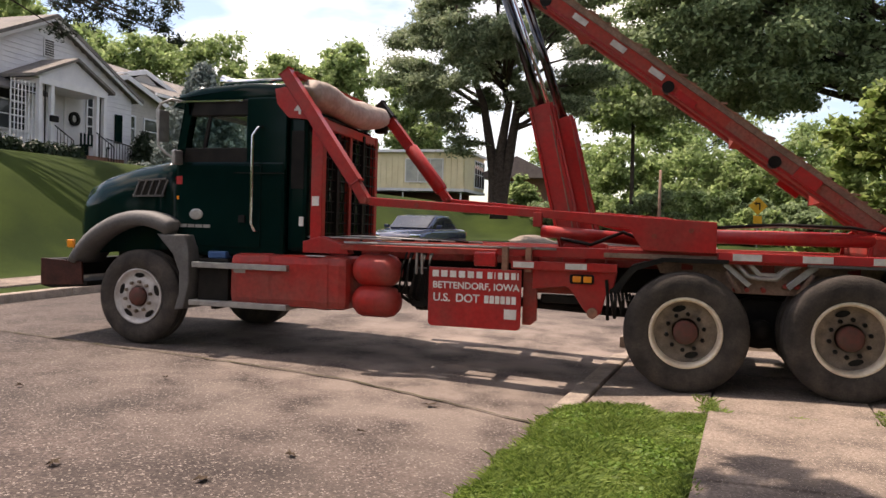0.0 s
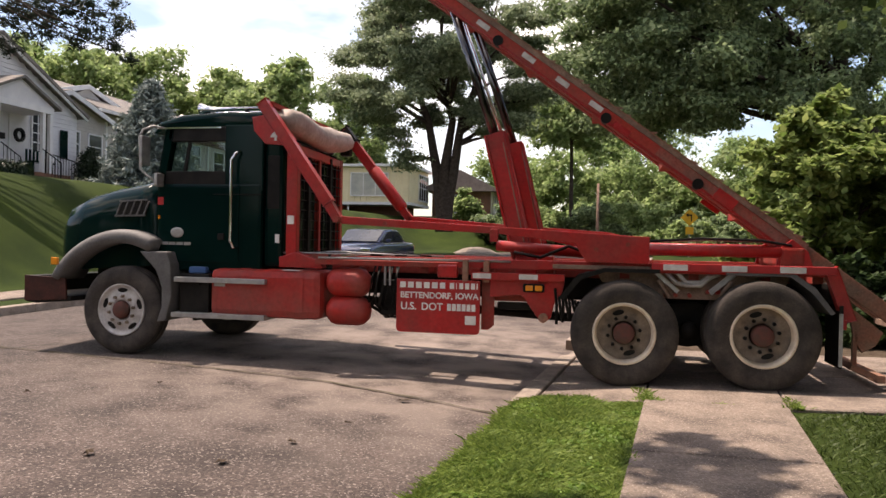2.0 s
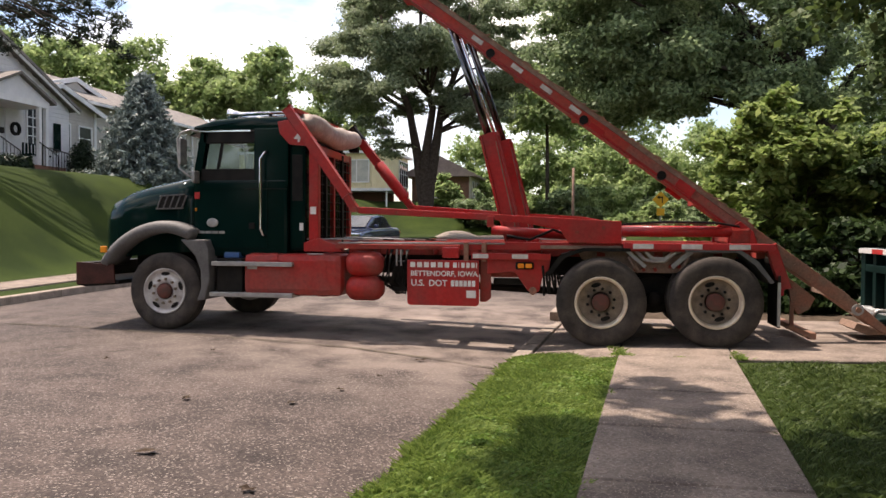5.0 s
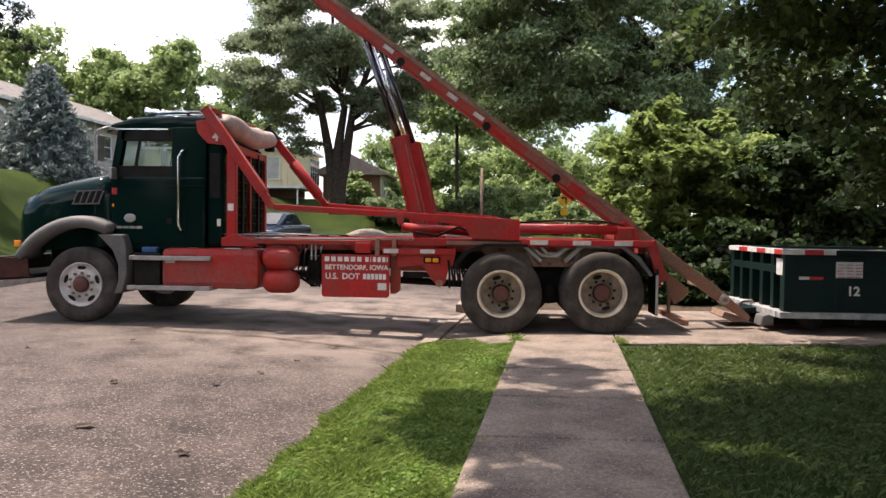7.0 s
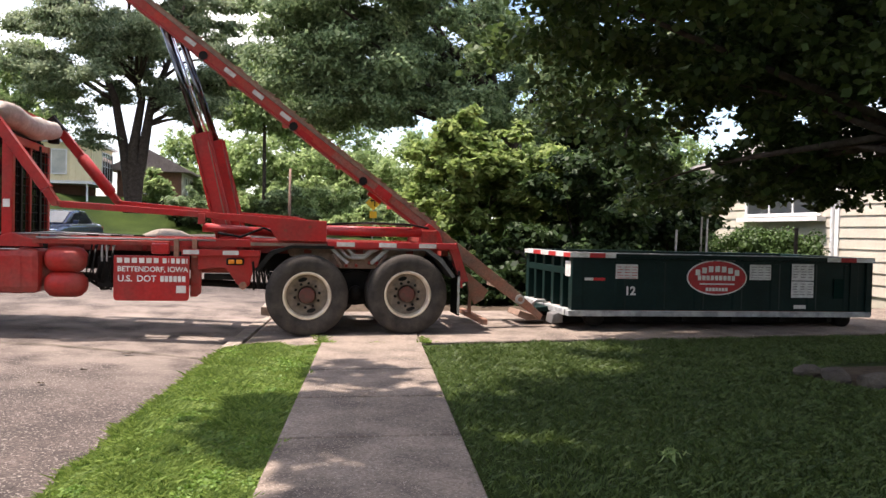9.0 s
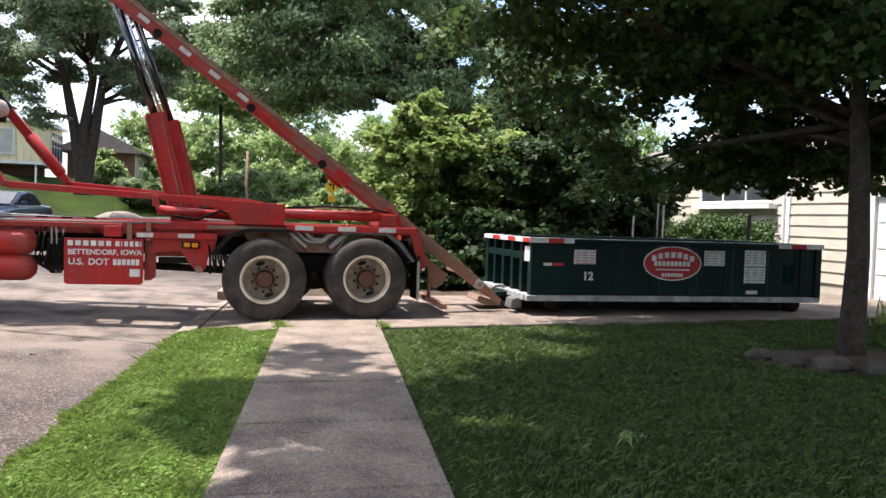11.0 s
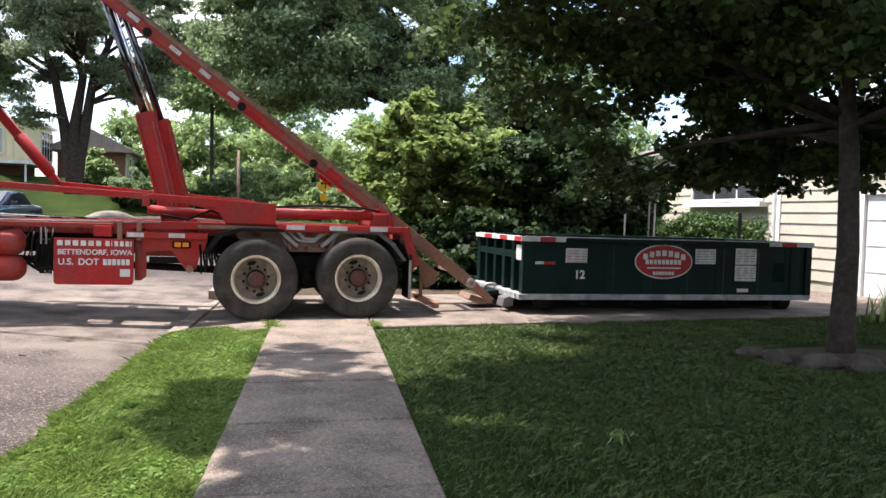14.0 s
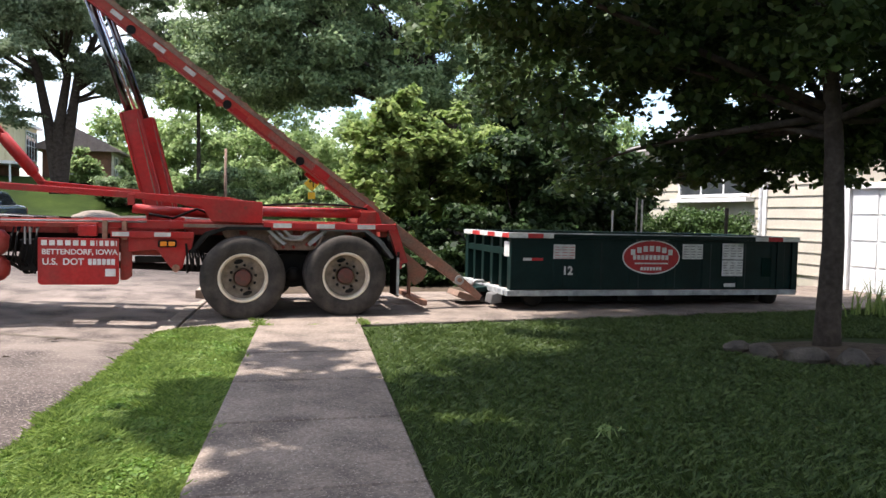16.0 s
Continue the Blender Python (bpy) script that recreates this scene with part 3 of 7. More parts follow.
# ---- truck ----
def wheel_thing(truck, x, y, z, r, out, front):
    """A wheel with its parts; out is -1 where its face looks to -y, else 1."""
    w = new("wheel")
    w.parent = truck
    w.location = Vector((x, y, z)) - ORIGIN[truck.name]
    ORIGIN[w.name] = Vector((x, y, z))
    s = -out
    def L(profile, n=44):
        return lathe([(a, s * b) for a, b in profile], (x, y, z), n, cap=profile[-1][0] < 0.03)
    tread = [(0.315, 0.02), (0.36, -0.005), (0.43, -0.012), (r - 0.05, 0.0), (r - 0.012, 0.025), (r, 0.045), (r, 0.085), (r - 0.014, 0.088), (r - 0.014, 0.1), (r, 0.103),
             (r, 0.15), (r - 0.014, 0.153), (r - 0.014, 0.165), (r, 0.168), (r, 0.215), (r - 0.012, 0.235), (r - 0.05, 0.262), (0.40, 0.27), (0.315, 0.25)]
    part("tyre", L(tread, 56), M_TYRE, w, "dusty black truck tyre", smooth=True)
    if front:
        part("rim", L([(0.305, 0.03), (0.312, 0.008), (0.297, 0.006), (0.285, 0.03), (0.25, 0.045), (0.2, 0.03), (0.14, 0.02), (0.11, 0.03), (0.11, 0.2), (0.305, 0.24)]), M_ALU, w, "dull silver disc rim", smooth=True)
        part("hub", L([(0.105, 0.06), (0.105, -0.005), (0.085, -0.03), (0.05, -0.045), (0.012, -0.045)], 24), M_HUB, w, "red-brown hub cap", smooth=True)
        nut_y, hole_y, hr = 0.018, 0.035, 0.235
    else:
        part("rim", L([(0.318, 0.06), (0.322, 0.008), (0.308, 0.0), (0.292, 0.012), (0.283, 0.06), (0.275, 0.15), (0.31, 0.25)]), M_CREAM, w, "dirty cream outer rim", smooth=True)
        part("wheel_disc", L([(0.278, 0.12), (0.25, 0.14), (0.19, 0.125), (0.13, 0.12), (0.1, 0.2), (0.25, 0.22)]), M_DISC, w, "brown-grey dished wheel disc", smooth=True)
        part("hub", L([(0.11, 0.16), (0.108, 0.05), (0.098, 0.035), (0.06, 0.03), (0.012, 0.03)], 24), M_HUB, w, "red-brown axle cap", smooth=True)
        nut_y, hole_y, hr = 0.11, 0.128, 0.215
    for i in range(10):
        a = 2 * math.pi * i / 10 + 0.2
        part("wheel_nut", lathe([(0.02, s * (nut_y + 0.03)), (0.02, s * (nut_y - 0.025)), (0.012, s * (nut_y - 0.035))],
                                (x + 0.165 * math.cos(a), y, z + 0.165 * math.sin(a)), 6), M_BLACK if not front else M_DISC, w)
    # Black discs stand in for the shade inside the hand holes.
    for i in range(5 if front else 2):
        a = 2 * math.pi * i / (5 if front else 2) + (math.pi / 2 if front else 1.85)
        bm = lathe([(0.046, s * 0.012), (0.046, s * -0.004)], (0, 0, 0), 14)
        bm.transform(Matrix.Translation((x + hr * math.cos(a), y + s * hole_y, z + hr * math.sin(a))) @ Matrix.Rotation(-a, 4, "Y") @ Matrix.Diagonal((0.6, 1, 1.35, 1)))
        part("hand_hole_disc", bm, M_BLACK, w, "black oval disc for the shaded opening in the wheel")
    return w


def roll_off_truck():
    T = thing("truck", (-2.4, 1.2, 0.0), "green-cabbed roll-off truck with a raised red hoist, backed onto the drive", "truck")
    P = lambda name, bm, m, label="", smooth=False, under=None: part(name, bm, m, under or T, label, smooth)
    for x, front, r, z in ((-5.855, True, 0.525, 0.562), (0.0, False, 0.548, 0.54), (1.35, False, 0.548, 0.57)):
        wheel_thing(T, x, 0.0 if not front else 0.06, z, r, -1, front)
        wheel_thing(T, x + 0.3, 2.42 if not front else 2.36, z, r, 1, front)
        if not front:
            for y in (0.33, 1.82):
                P("inner_tyre", lathe([(0.31, 0.02), (0.43, 0), (r - 0.03, 0.01), (r, 0.05), (r, 0.22), (r - 0.03, 0.26), (0.43, 0.27), (0.31, 0.25)], (x, y, z), 40, cap=False), M_TYRE, smooth=True)
        P("axle", tube([(x, 0.25, z), (x, 2.2, z)], 0.07 if front else 0.1, 12), M_BLACK)
    # chassis
    for y in (0.78, 1.56):
        P("chassis_rail", bx(-6.7, 2.0, y, y + 0.08, 0.82, 1.08, 0.008), M_BLACK, "black steel chassis rail")
    for x in (-6.2, -4.6, -3.0, -1.6, 0.68):
        P("cross_member", bx(x - 0.06, x + 0.06, 0.86, 1.56, 0.85, 1.05), M_BLACK)
    P("gearbox", bx(-5.2, -4.2, 0.95, 1.45, 0.55, 0.95, 0.08), M_BLACK)
    P("differential", lathe([(0.03, -0.25), (0.2, -0.18), (0.24, 0), (0.2, 0.18), (0.03, 0.25)], (0.0, 1.2, 0.54), 20), M_BLACK, smooth=True)
    P("differential", lathe([(0.03, -0.25), (0.2, -0.18), (0.24, 0), (0.2, 0.18), (0.03, 0.25)], (1.35, 1.2, 0.57), 20), M_BLACK, smooth=True)
    P("drive_shaft", tube([(-4.2, 1.2, 0.75), (-0.2, 1.2, 0.56)], 0.055, 10), M_BLACK)
    P("suspension_beam", prism([(-0.15, 0.46), (0.68, 0.36), (1.5, 0.48), (1.5, 0.62), (0.75, 0.85), (0.6, 0.85), (-0.15, 0.6)], 0.62, 0.74, 0.02), M_BLACK)
    P("suspension_beam", prism([(-0.15, 0.46), (0.68, 0.36), (1.5, 0.48), (1.5, 0.62), (0.75, 0.85), (0.6, 0.85), (-0.15, 0.6)], 1.68, 1.8, 0.02), M_BLACK)

    # hood, lofted from rounded sections
    bm = bmesh.new()
    rings = []
    for x, top, half, low in ((-6.99, 1.62, 0.66, 1.06), (-6.965, 1.74, 0.74, 1.03), (-6.87, 1.84, 0.80, 1.02), (-6.6, 1.955, 0.86, 1.02), (-6.2, 2.05, 0.90, 1.05), (-5.8, 2.115, 0.93, 1.08), (-5.5, 2.155, 0.95, 1.1)):
        ring = [(-half, low), (-half, top - 0.35), (-half + 0.02, top - 0.2), (-half + 0.09, top - 0.075), (-half + 0.24, top - 0.015), (0, top + 0.015)]
        ring += [(-a, b) for a, b in ring[-2::-1]]
        rings.append([bm.verts.new((x, 1.2 + a, b)) for a, b in ring])
    for a, b in zip(rings, rings[1:]):
        for i in range(len(a) - 1):
            bm.faces.new((a[i], a[i + 1], b[i + 1], b[i]))
    bm.faces.new(rings[0]), bm.faces.new(rings[-1])
    bmesh.ops.recalc_face_normals(bm, faces=bm.faces)
    hood = P("hood", bm, M_GREEN, "glossy dark green sloping hood", smooth=True)
    # vent with slats in the hood's side
    vent = P("hood_vent", prism([(-6.07, 1.69), (-5.98, 1.86), (-5.63, 1.885), (-5.66, 1.705)], 0.235, 0.29, 0.008), M_BLACK, "black four-slot vent", under=hood)
    for i in range(5):
        x = -6.03 + 0.092 * i
        part("slat", beam((x - 0.02, 0.232, 1.70), (x + 0.05, 0.232, 1.87), 0.02, 0.018, 0.004, up=(0, 1, 0)), M_GREY, vent)
    part("slat", beam((-6.01, 0.232, 1.868), (-5.63, 0.232, 1.89), 0.02, 0.018, up=(0, 1, 0)), M_GREY, vent)
    part("slat", beam((-6.07, 0.232, 1.69), (-5.66, 0.232, 1.70), 0.02, 0.018, up=(0, 1, 0)), M_GREY, vent)
    P("grille", bx(-7.01, -6.985, 0.7, 1.7, 1.12, 1.6, 0.01), M_CHROME, under=hood)
    # bumper
    P("bumper", prism([(-7.19, 0.94), (-7.19, 0.62), (-7.05, 0.60), (-6.55, 0.64), (-6.55, 0.70), (-7.0, 0.74), (-7.0, 0.94)], 0.08, 2.32, 0.012), M_BLACK, "black steel front bumper")
    P("bumper_end", prism([(-7.188, 0.945), (-7.188, 0.63), (-6.6, 0.66), (-6.62, 0.92)], 0.06, 0.09, 0.005), M_BUMPER, "dark maroon bumper end")
    # fenders: arched bands, lamp, splash panel
    for y0, y1 in ((0.03, 0.52), (1.88, 2.37)):
        bm = bmesh.new()
        rows = []
        for i in range(19):
            a = radians(155 - i * 5.2)
            inn, outr = 0.80, 0.80 + 0.165 * (0.55 + 0.45 * math.sin(max(0.0, min(math.pi, a))))
            e = 1.0 + 0.18 * max(0, -math.cos(a))
            rows.append([bm.verts.new((-5.86 + rr * math.cos(a) * e, yy, 0.56 + rr * math.sin(a))) for rr, yy in ((inn, y0), (outr - 0.05, y0), (outr, y0 + 0.06 if y0 < 1 else y0), (outr, y1 if y0 < 1 else y1 - 0.06), (outr - 0.05, y1), (inn, y1))])
        for a, b in zip(rows, rows[1:]):
            for i in range(6):
                bm.faces.new((a[i], a[(i + 1) % 6], b[(i + 1) % 6], b[i]))
        bm.faces.new(rows[0]), bm.faces.new(rows[-1])
        bmesh.ops.recalc_face_normals(bm, faces=bm.faces)
        P("fender", bm, M_GREY, "grey plastic wheel-arch fender", smooth=True)
        P("splash_panel", prism([(-5.60, 1.27), (-5.24, 1.27), (-5.19, 1.13), (-5.17, 0.75), (-5.24, 0.46), (-5.36, 0.44), (-5.30, 0.62), (-5.30, 0.85), (-5.38, 1.05)], y0, y1, 0.02), M_GREY, "grey plastic splash panel")
    P("marker_lamp", bx(-6.80, -6.71, 0.03, 0.07, 1.08, 1.17, 0.012), M_AMBER, "orange corner lamp")
    # cab
    green = M_GREEN
    cab = P("cab", prism([(-5.50, 1.12), (-5.50, 2.10), (-4.14, 2.10), (-4.14, 1.06), (-5.2, 1.04)], 0.22, 2.18, 0.04), green, "dark green cab body")
    part("roof", prism([(-5.55, 2.78), (-5.50, 2.83), (-5.2, 2.91), (-4.6, 2.945), (-4.14, 2.93), (-4.12, 2.70), (-5.36, 2.70)], 0.25, 2.15, 0.05), green, cab, "rounded green cab roof", smooth=True)
    for y in (0.225, 2.085):
        part("door_pillar", bx(-4.62, -4.13, y, y + 0.09, 2.0, 2.78, 0.015), green, cab)
        part("front_pillar", beam((-5.46, y + 0.045, 2.06), (-5.33, y + 0.045, 2.76), 0.09, 0.10, 0.012), green, cab)
        part("window_header", bx(-5.36, -4.6, y, y + 0.09, 2.585, 2.76, 0.012), M_BLACK, cab)
        part("window_sill", bx(-5.46, -4.6, y, y + 0.09, 2.06, 2.235, 0.012), M_BLACK, cab)
        part("vent_divider", beam((-5.17, y + 0.04, 2.16), (-5.08, y + 0.04, 2.66), 0.03, 0.035, up=(1, 0, 0)), M_BLACK, cab)
        part("side_window", bx(-5.42, -4.6, y + 0.045, y + 0.05, 2.15, 2.66), M_GLASS, cab, "clear side window").visible_shadow = False
    part("windscreen", prism([(-5.47, 2.1), (-5.475, 2.1), (-5.345, 2.74), (-5.34, 2.74)], 0.33, 2.07), M_GLASS, cab, "clear windscreen").visible_shadow = False
    part("rear_wall", bx(-4.2, -4.14, 0.3, 2.1, 2.05, 2.75), M_BLACK, cab)
    part("door", bx(-5.44, -4.42, 0.208, 0.225, 1.15, 2.05, 0.008), green, cab, "dark green cab door")
    part("belt_strip", bx(-4.75, -4.14, 0.198, 0.212, 1.955, 1.965), M_BLACK, cab)
    part("belt_strip", bx(-5.44, -4.75, 0.2, 0.212, 1.955, 1.97), green, cab)
    part("door_handle", bx(-4.68, -4.60, 0.19, 0.21, 1.42, 1.5, 0.006), M_BLACK, cab, "black door handle")
    bm = lathe([(0.085, 0.203), (0.085, 0.196), (0.06, 0.194)], (-5.21, 0, 1.50), 28)
    bm.transform(Matrix.Translation((-5.21, 0, 1.50)) @ Matrix.Diagonal((1, 1, 0.72, 1)) @ Matrix.Translation((5.21, 0, -1.50)))
    part("badge", bm, M_STEEL, cab, "oval silver badge", smooth=True)
    bm = bmesh.new()
    for i in range(4):
        bx(-5.41 + i * 0.098, -5.41 + i * 0.098 + 0.082, 0.196, 0.208, 1.352, 1.387, bm=bm)
    part("name_plate", bm, M_STEEL, cab, "bright metal bars of a maker's name")
    part("warning_sticker", bx(-5.475, -5.40, 0.204, 0.216, 1.83, 1.92), M_TAPERED, cab, "small red and white sticker")
    part("marker", bx(-5.465, -5.445, 0.2, 0.216, 1.66, 1.7), M_AMBER, cab)
    part("grab_bar", tube([(-4.42, 0.22, 2.46), (-4.44, 0.15, 2.44), (-4.49, 0.14, 2.36), (-4.49, 0.14, 1.42), (-4.46, 0.15, 1.34), (-4.44, 0.22, 1.33)], 0.017, 10), M_CHROME, cab, "chrome grab bar", smooth=True)
    part("dash", bx(-5.44, -5.1, 0.4, 2.0, 2.02, 2.16, 0.03), M_BLACK, cab)
    for y in (0.75, 1.65):
        part("seat_back", bx(-4.45, -4.3, y - 0.22, y + 0.22, 2.0, 2.5, 0.05), M_BLACK, cab)
    wheel_bm = bmesh.new()
    for i in range(20):
        a, b = 2 * math.pi * i / 20, 2 * math.pi * (i + 1) / 20
        beam((-5.02 + 0.07 * math.cos(a), 0.75 + 0.22 * math.sin(a), 2.17 + 0.1 * math.cos(a)), (-5.02 + 0.07 * math.cos(b), 0.75 + 0.22 * math.sin(b), 2.17 + 0.1 * math.cos(b)), 0.025, 0.025, bm=wheel_bm)
    part("steering_wheel", wheel_bm, M_BLACK, cab)
    part("sun_visor", prism([(-5.56, 2.74), (-5.60, 2.70), (-5.36, 2.78), (-5.36, 2.81)], 0.3, 2.1), green, cab)
    part("drip_rail", beam((-5.50, 0.21, 2.745), (-4.66, 0.21, 2.745), 0.02, 0.018), M_CHROME, cab)
    # mirrors, horns, lamps on the roof
    for side, y in ((-1, 0.12), (1, 2.28)):
        mi = P("mirror_bracket", tube([(-5.40, 0.24 if side < 0 else 2.16, 2.745), (-5.50, y - 0.05 * 0, 2.76), (-5.63, y, 2.72), (-5.68, y, 2.64), (-5.66, y, 2.25), (-5.58, y, 2.18), (-5.42, 0.22 if side < 0 else 2.18, 2.05)], 0.014, 8), M_STEEL, "tubular mirror bracket", smooth=True)
        part("mirror", bx(-5.615, -5.585, y - 0.09, y + 0.09, 2.29, 2.64, 0.012), M_STEEL, mi, "tall steel-backed mirror")
        part("mirror", bx(-5.45, -5.40, y - 0.06, y + 0.1, 2.04, 2.2, 0.02), M_STEEL, mi, "small spot mirror")
    for y in (0.62, 0.92):
        P("air_horn", tube([(-5.16, y, 3.03), (-5.07, y, 3.03), (-4.98, y, 3.03), (-4.35, y, 3.04)], [0.085, 0.05, 0.03, 0.018], 14), M_CHROME, "chrome air horn", smooth=True)
        P("horn_foot", bx(-4.56, -4.52, y - 0.02, y + 0.02, 2.92, 3.03), M_BLACK)
        P("horn_foot", bx(-5.02, -4.98, y - 0.02, y + 0.02, 2.9, 3.02), M_STEEL)
    for y in (0.45, 0.85, 1.2, 1.55, 1.95):
        P("roof_marker", lathe([(0.05, 0.0), (0.045, 0.05), (0.02, 0.07)], (-5.32, y, 2.875), 12, "z"), M_STEEL, smooth=True)
    # behind the cab
    P("cab_extension", bx(-4.13, -3.90, 0.27, 2.1, 1.12, 2.62, 0.05), M_GREEN, "dark green rear corner of the cab")
    P("rear_glass", bx(-4.09, -3.94, 0.262, 0.272, 1.80, 2.42, 0.004), M_BLACK, "black-framed quarter window")
    P("exhaust", tube([(-4.02, 2.0, 1.0), (-4.02, 2.0, 2.9)], 0.09, 14), M_BLACK, smooth=True)
    P("sticker", bx(-3.98, -3.93, 0.255, 0.269, 1.40, 1.5), M_WHITE)
    # headache rack
    rack = P("rack_post", bx(-3.84, -3.71, 0.24, 0.34, 1.2, 2.56, 0.01), M_RED, "red square rack post")
    P("rack_post", bx(-3.96, -3.84, 2.06, 2.16, 1.2, 2.56, 0.01), M_RED, "red square rack post")
    for y in (0.85, 1.2, 1.6):
        P("rack_bar", bx(-3.86, -3.80, y - 0.03, y + 0.03, 1.2, 2.52), M_DULLRED if y == 1.2 else M_BLACK, "upright rack bar")
    mesh_panel = bmesh.new()
    for k in range(15):
        bx(-3.835, -3.825, 0.40 + k * 0.11, 0.415 + k * 0.11, 1.28, 2.46, bm=mesh_panel)
    for k in range(10):
        bx(-3.835, -3.825, 0.36, 2.04, 1.32 + k * 0.12, 1.333 + k * 0.12, bm=mesh_panel)
    P("rack_mesh", mesh_panel, M_BLACK, "black wire mesh panel")
    for z in (1.24, 2.50):
        P("rack_rail", beam((-3.78, 0.3, z), (-3.9, 2.12, z), 0.1, 0.09, 0.008), M_RED)
    P("sticker", bx(-3.82, -3.74, 0.23, 0.245, 1.62, 1.72), M_WHITE)
    P("rack_foot", prism([(-3.9, 1.12), (-3.9, 1.24), (-3.7, 1.3), (-3.4, 1.2), (-3.36, 1.12)], 0.2, 0.34, 0.01), M_RED)
    # steps and tanks
    for z, x0, x1 in ((0.955, -5.15, -4.0), (0.54, -5.18, -4.0)):
        P("step", bx(x0, x1, 0.04, 0.36, z - 0.035, z + 0.025, 0.008), M_STEEL, "pale aluminium step")
        P("step_bracket", bx(x0 + 0.25, x0 + 0.3, 0.1, 0.6, z - 0.07, z - 0.035), M_BLACK)
    P("battery_box", bx(-5.12, -4.74, 0.12, 0.6, 0.52, 1.02, 0.02), M_BLACK, "black battery box")
    P("fluid_bottle", bx(-5.02, -4.80, 0.15, 0.45, 1.02, 1.10, 0.02), mat("blue_bottle", (0.05, 0.12, 0.28), rough=0.4), "blue bottle on the battery box")
    tank = P("fuel_tank", bx(-4.72, -3.34, 0.1, 0.68, 0.53, 1.09, 0.09), M_TANK, "red square fuel tank with rounded edges")
    for x in (-4.3, -3.62):
        part("tank_strap", bx(x - 0.02, x + 0.02, 0.093, 0.69, 0.525, 1.097, 0.085), M_TANK, tank)
    part("filler_cap", lathe([(0.06, 0), (0.06, 0.05), (0.05, 0.06)], (-4.42, 0.3, 1.085), 16, "z"), M_CHROME, tank, smooth=True)
    part("sticker", bx(-3.82, -3.60, 0.1, 0.24, 1.088, 1.095), M_WHITE, tank, "white sticker on the tank's top")
    part("sticker", bx(-4.66, -4.52, 0.094, 0.104, 0.88, 0.92), M_STEEL, tank)
    for z, y in ((0.965, 0.28), (0.645, 0.28)):
        P("air_tank", lathe([(0.02, -3.33), (0.1, -3.31), (0.15, -3.26), (0.17, -3.2), (0.17, -2.95), (0.15, -2.88), (0.09, -2.82), (0.02, -2.8)], (0, y, z), 24, "x"), M_TANK, "round-ended red air tank", smooth=True)
    for i in range(9):
        x = -2.78 + 0.035 * i
        P("hydraulic_hose", tube([(x, 0.4, 1.2), (x + random.uniform(-.04, .04), 0.25, 1.0), (x + random.uniform(-.06, .06), 0.28, 0.72), (x + random.uniform(-.02, .12), 0.5, 0.56)], 0.012, 6), M_BLACK, smooth=True)
    P("valve_block", bx(-2.72, -2.5, 0.35, 0.6, 0.6, 1.0, 0.02), M_BLACK)
    P("valve_lever", tube([(-2.62, 0.2, 0.95), (-2.62, 0.2, 1.22)], 0.012), M_STEEL)
    P("valve_lever", tube([(-2.56, 0.2, 0.95), (-2.57, 0.2, 1.25)], 0.012), M_STEEL)
    # lettered panel
    sign = P("name_board", prism([(-2.455, 1.035), (-1.52, 1.035), (-1.52, 0.49), (-1.532, 0.462), (-1.56, 0.45), (-2.415, 0.45), (-2.443, 0.462), (-2.455, 0.49)], 0.1, 0.125, 0.006), M_RED, "red steel board with white lettering")
    face = pose(-2.0, 0.092, 0, 90, 0, 0)
    for x0, x1 in ((-2.42, -2.345), (-2.33, -2.255), (-2.24, -2.165), (-2.15, -2.075), (-2.06, -1.985), (-1.97, -1.9), (-1.86, -1.80), (-1.79, -1.77), (-1.755, -1.70), (-1.69, -1.635), (-1.625, -1.57), (-1.565, -1.54)):
        part("firm_name_bar", bx(x0 + 0.006, x1 - 0.006, 0.094, 0.1, 0.94, 1.005), M_WHITE, sign)
    lettering("town_lettering", "BETTENDORF,", 0.092, pose(-2.115, 0.096, 0.858, 90), M_WHITE, sign, 0.0022)
    lettering("state_lettering", "IOWA", 0.092, pose(-1.665, 0.096, 0.858, 90), M_WHITE, sign, 0.0022)
    lettering("permit_lettering", "U.S.", 0.112, pose(-2.315, 0.096, 0.735, 90), M_WHITE, sign, 0.0022)
    lettering("permit_lettering", "DOT", 0.112, pose(-2.05, 0.096, 0.735, 90), M_WHITE, sign, 0.0022)
    for i in range(6):
        part("permit_number_bar", bx(-1.88 + 0.054 * i, -1.88 + 0.054 * i + 0.042, 0.094, 0.1, 0.70, 0.775), M_WHITE, sign)
    part("sticker", bx(-1.68, -1.56, 0.094, 0.1, 0.555, 0.65), M_WHITE, sign)
    P("board_edge", prism([(-1.52, 1.18), (-1.38, 1.18), (-1.38, 0.55), (-1.44, 0.50), (-1.52, 0.50)], 0.2, 0.24, 0.008), M_DULLRED)
    # side rail of the hoist frame
    P("hoist_frame_rail", bx(-1.78, 2.02, 0.16, 0.30, 1.17, 1.27, 0.008), M_RED, "long red frame rail")
    P("front_frame_rail", bx(-3.45, -1.79, 0.17, 0.29, 1.165, 1.225, 0.008), M_DULLRED, "thin dirty front frame rail")
    P("rail_rod", tube([(-3.4, 0.15, 1.245), (-1.2, 0.15, 1.25)], 0.012, 8), M_STEEL, "thin steel rod along the frame", smooth=True)
    P("hoist_frame_rail", bx(-3.45, 2.02, 2.12, 2.26, 1.17, 1.27, 0.008), M_RED, "long red frame rail")
    P("dirty_slide_bar", bx(-0.75, 0.25, 0.12, 0.17, 1.19, 1.235, 0.004), M_DUSTY, "dirt-brown slide bar")
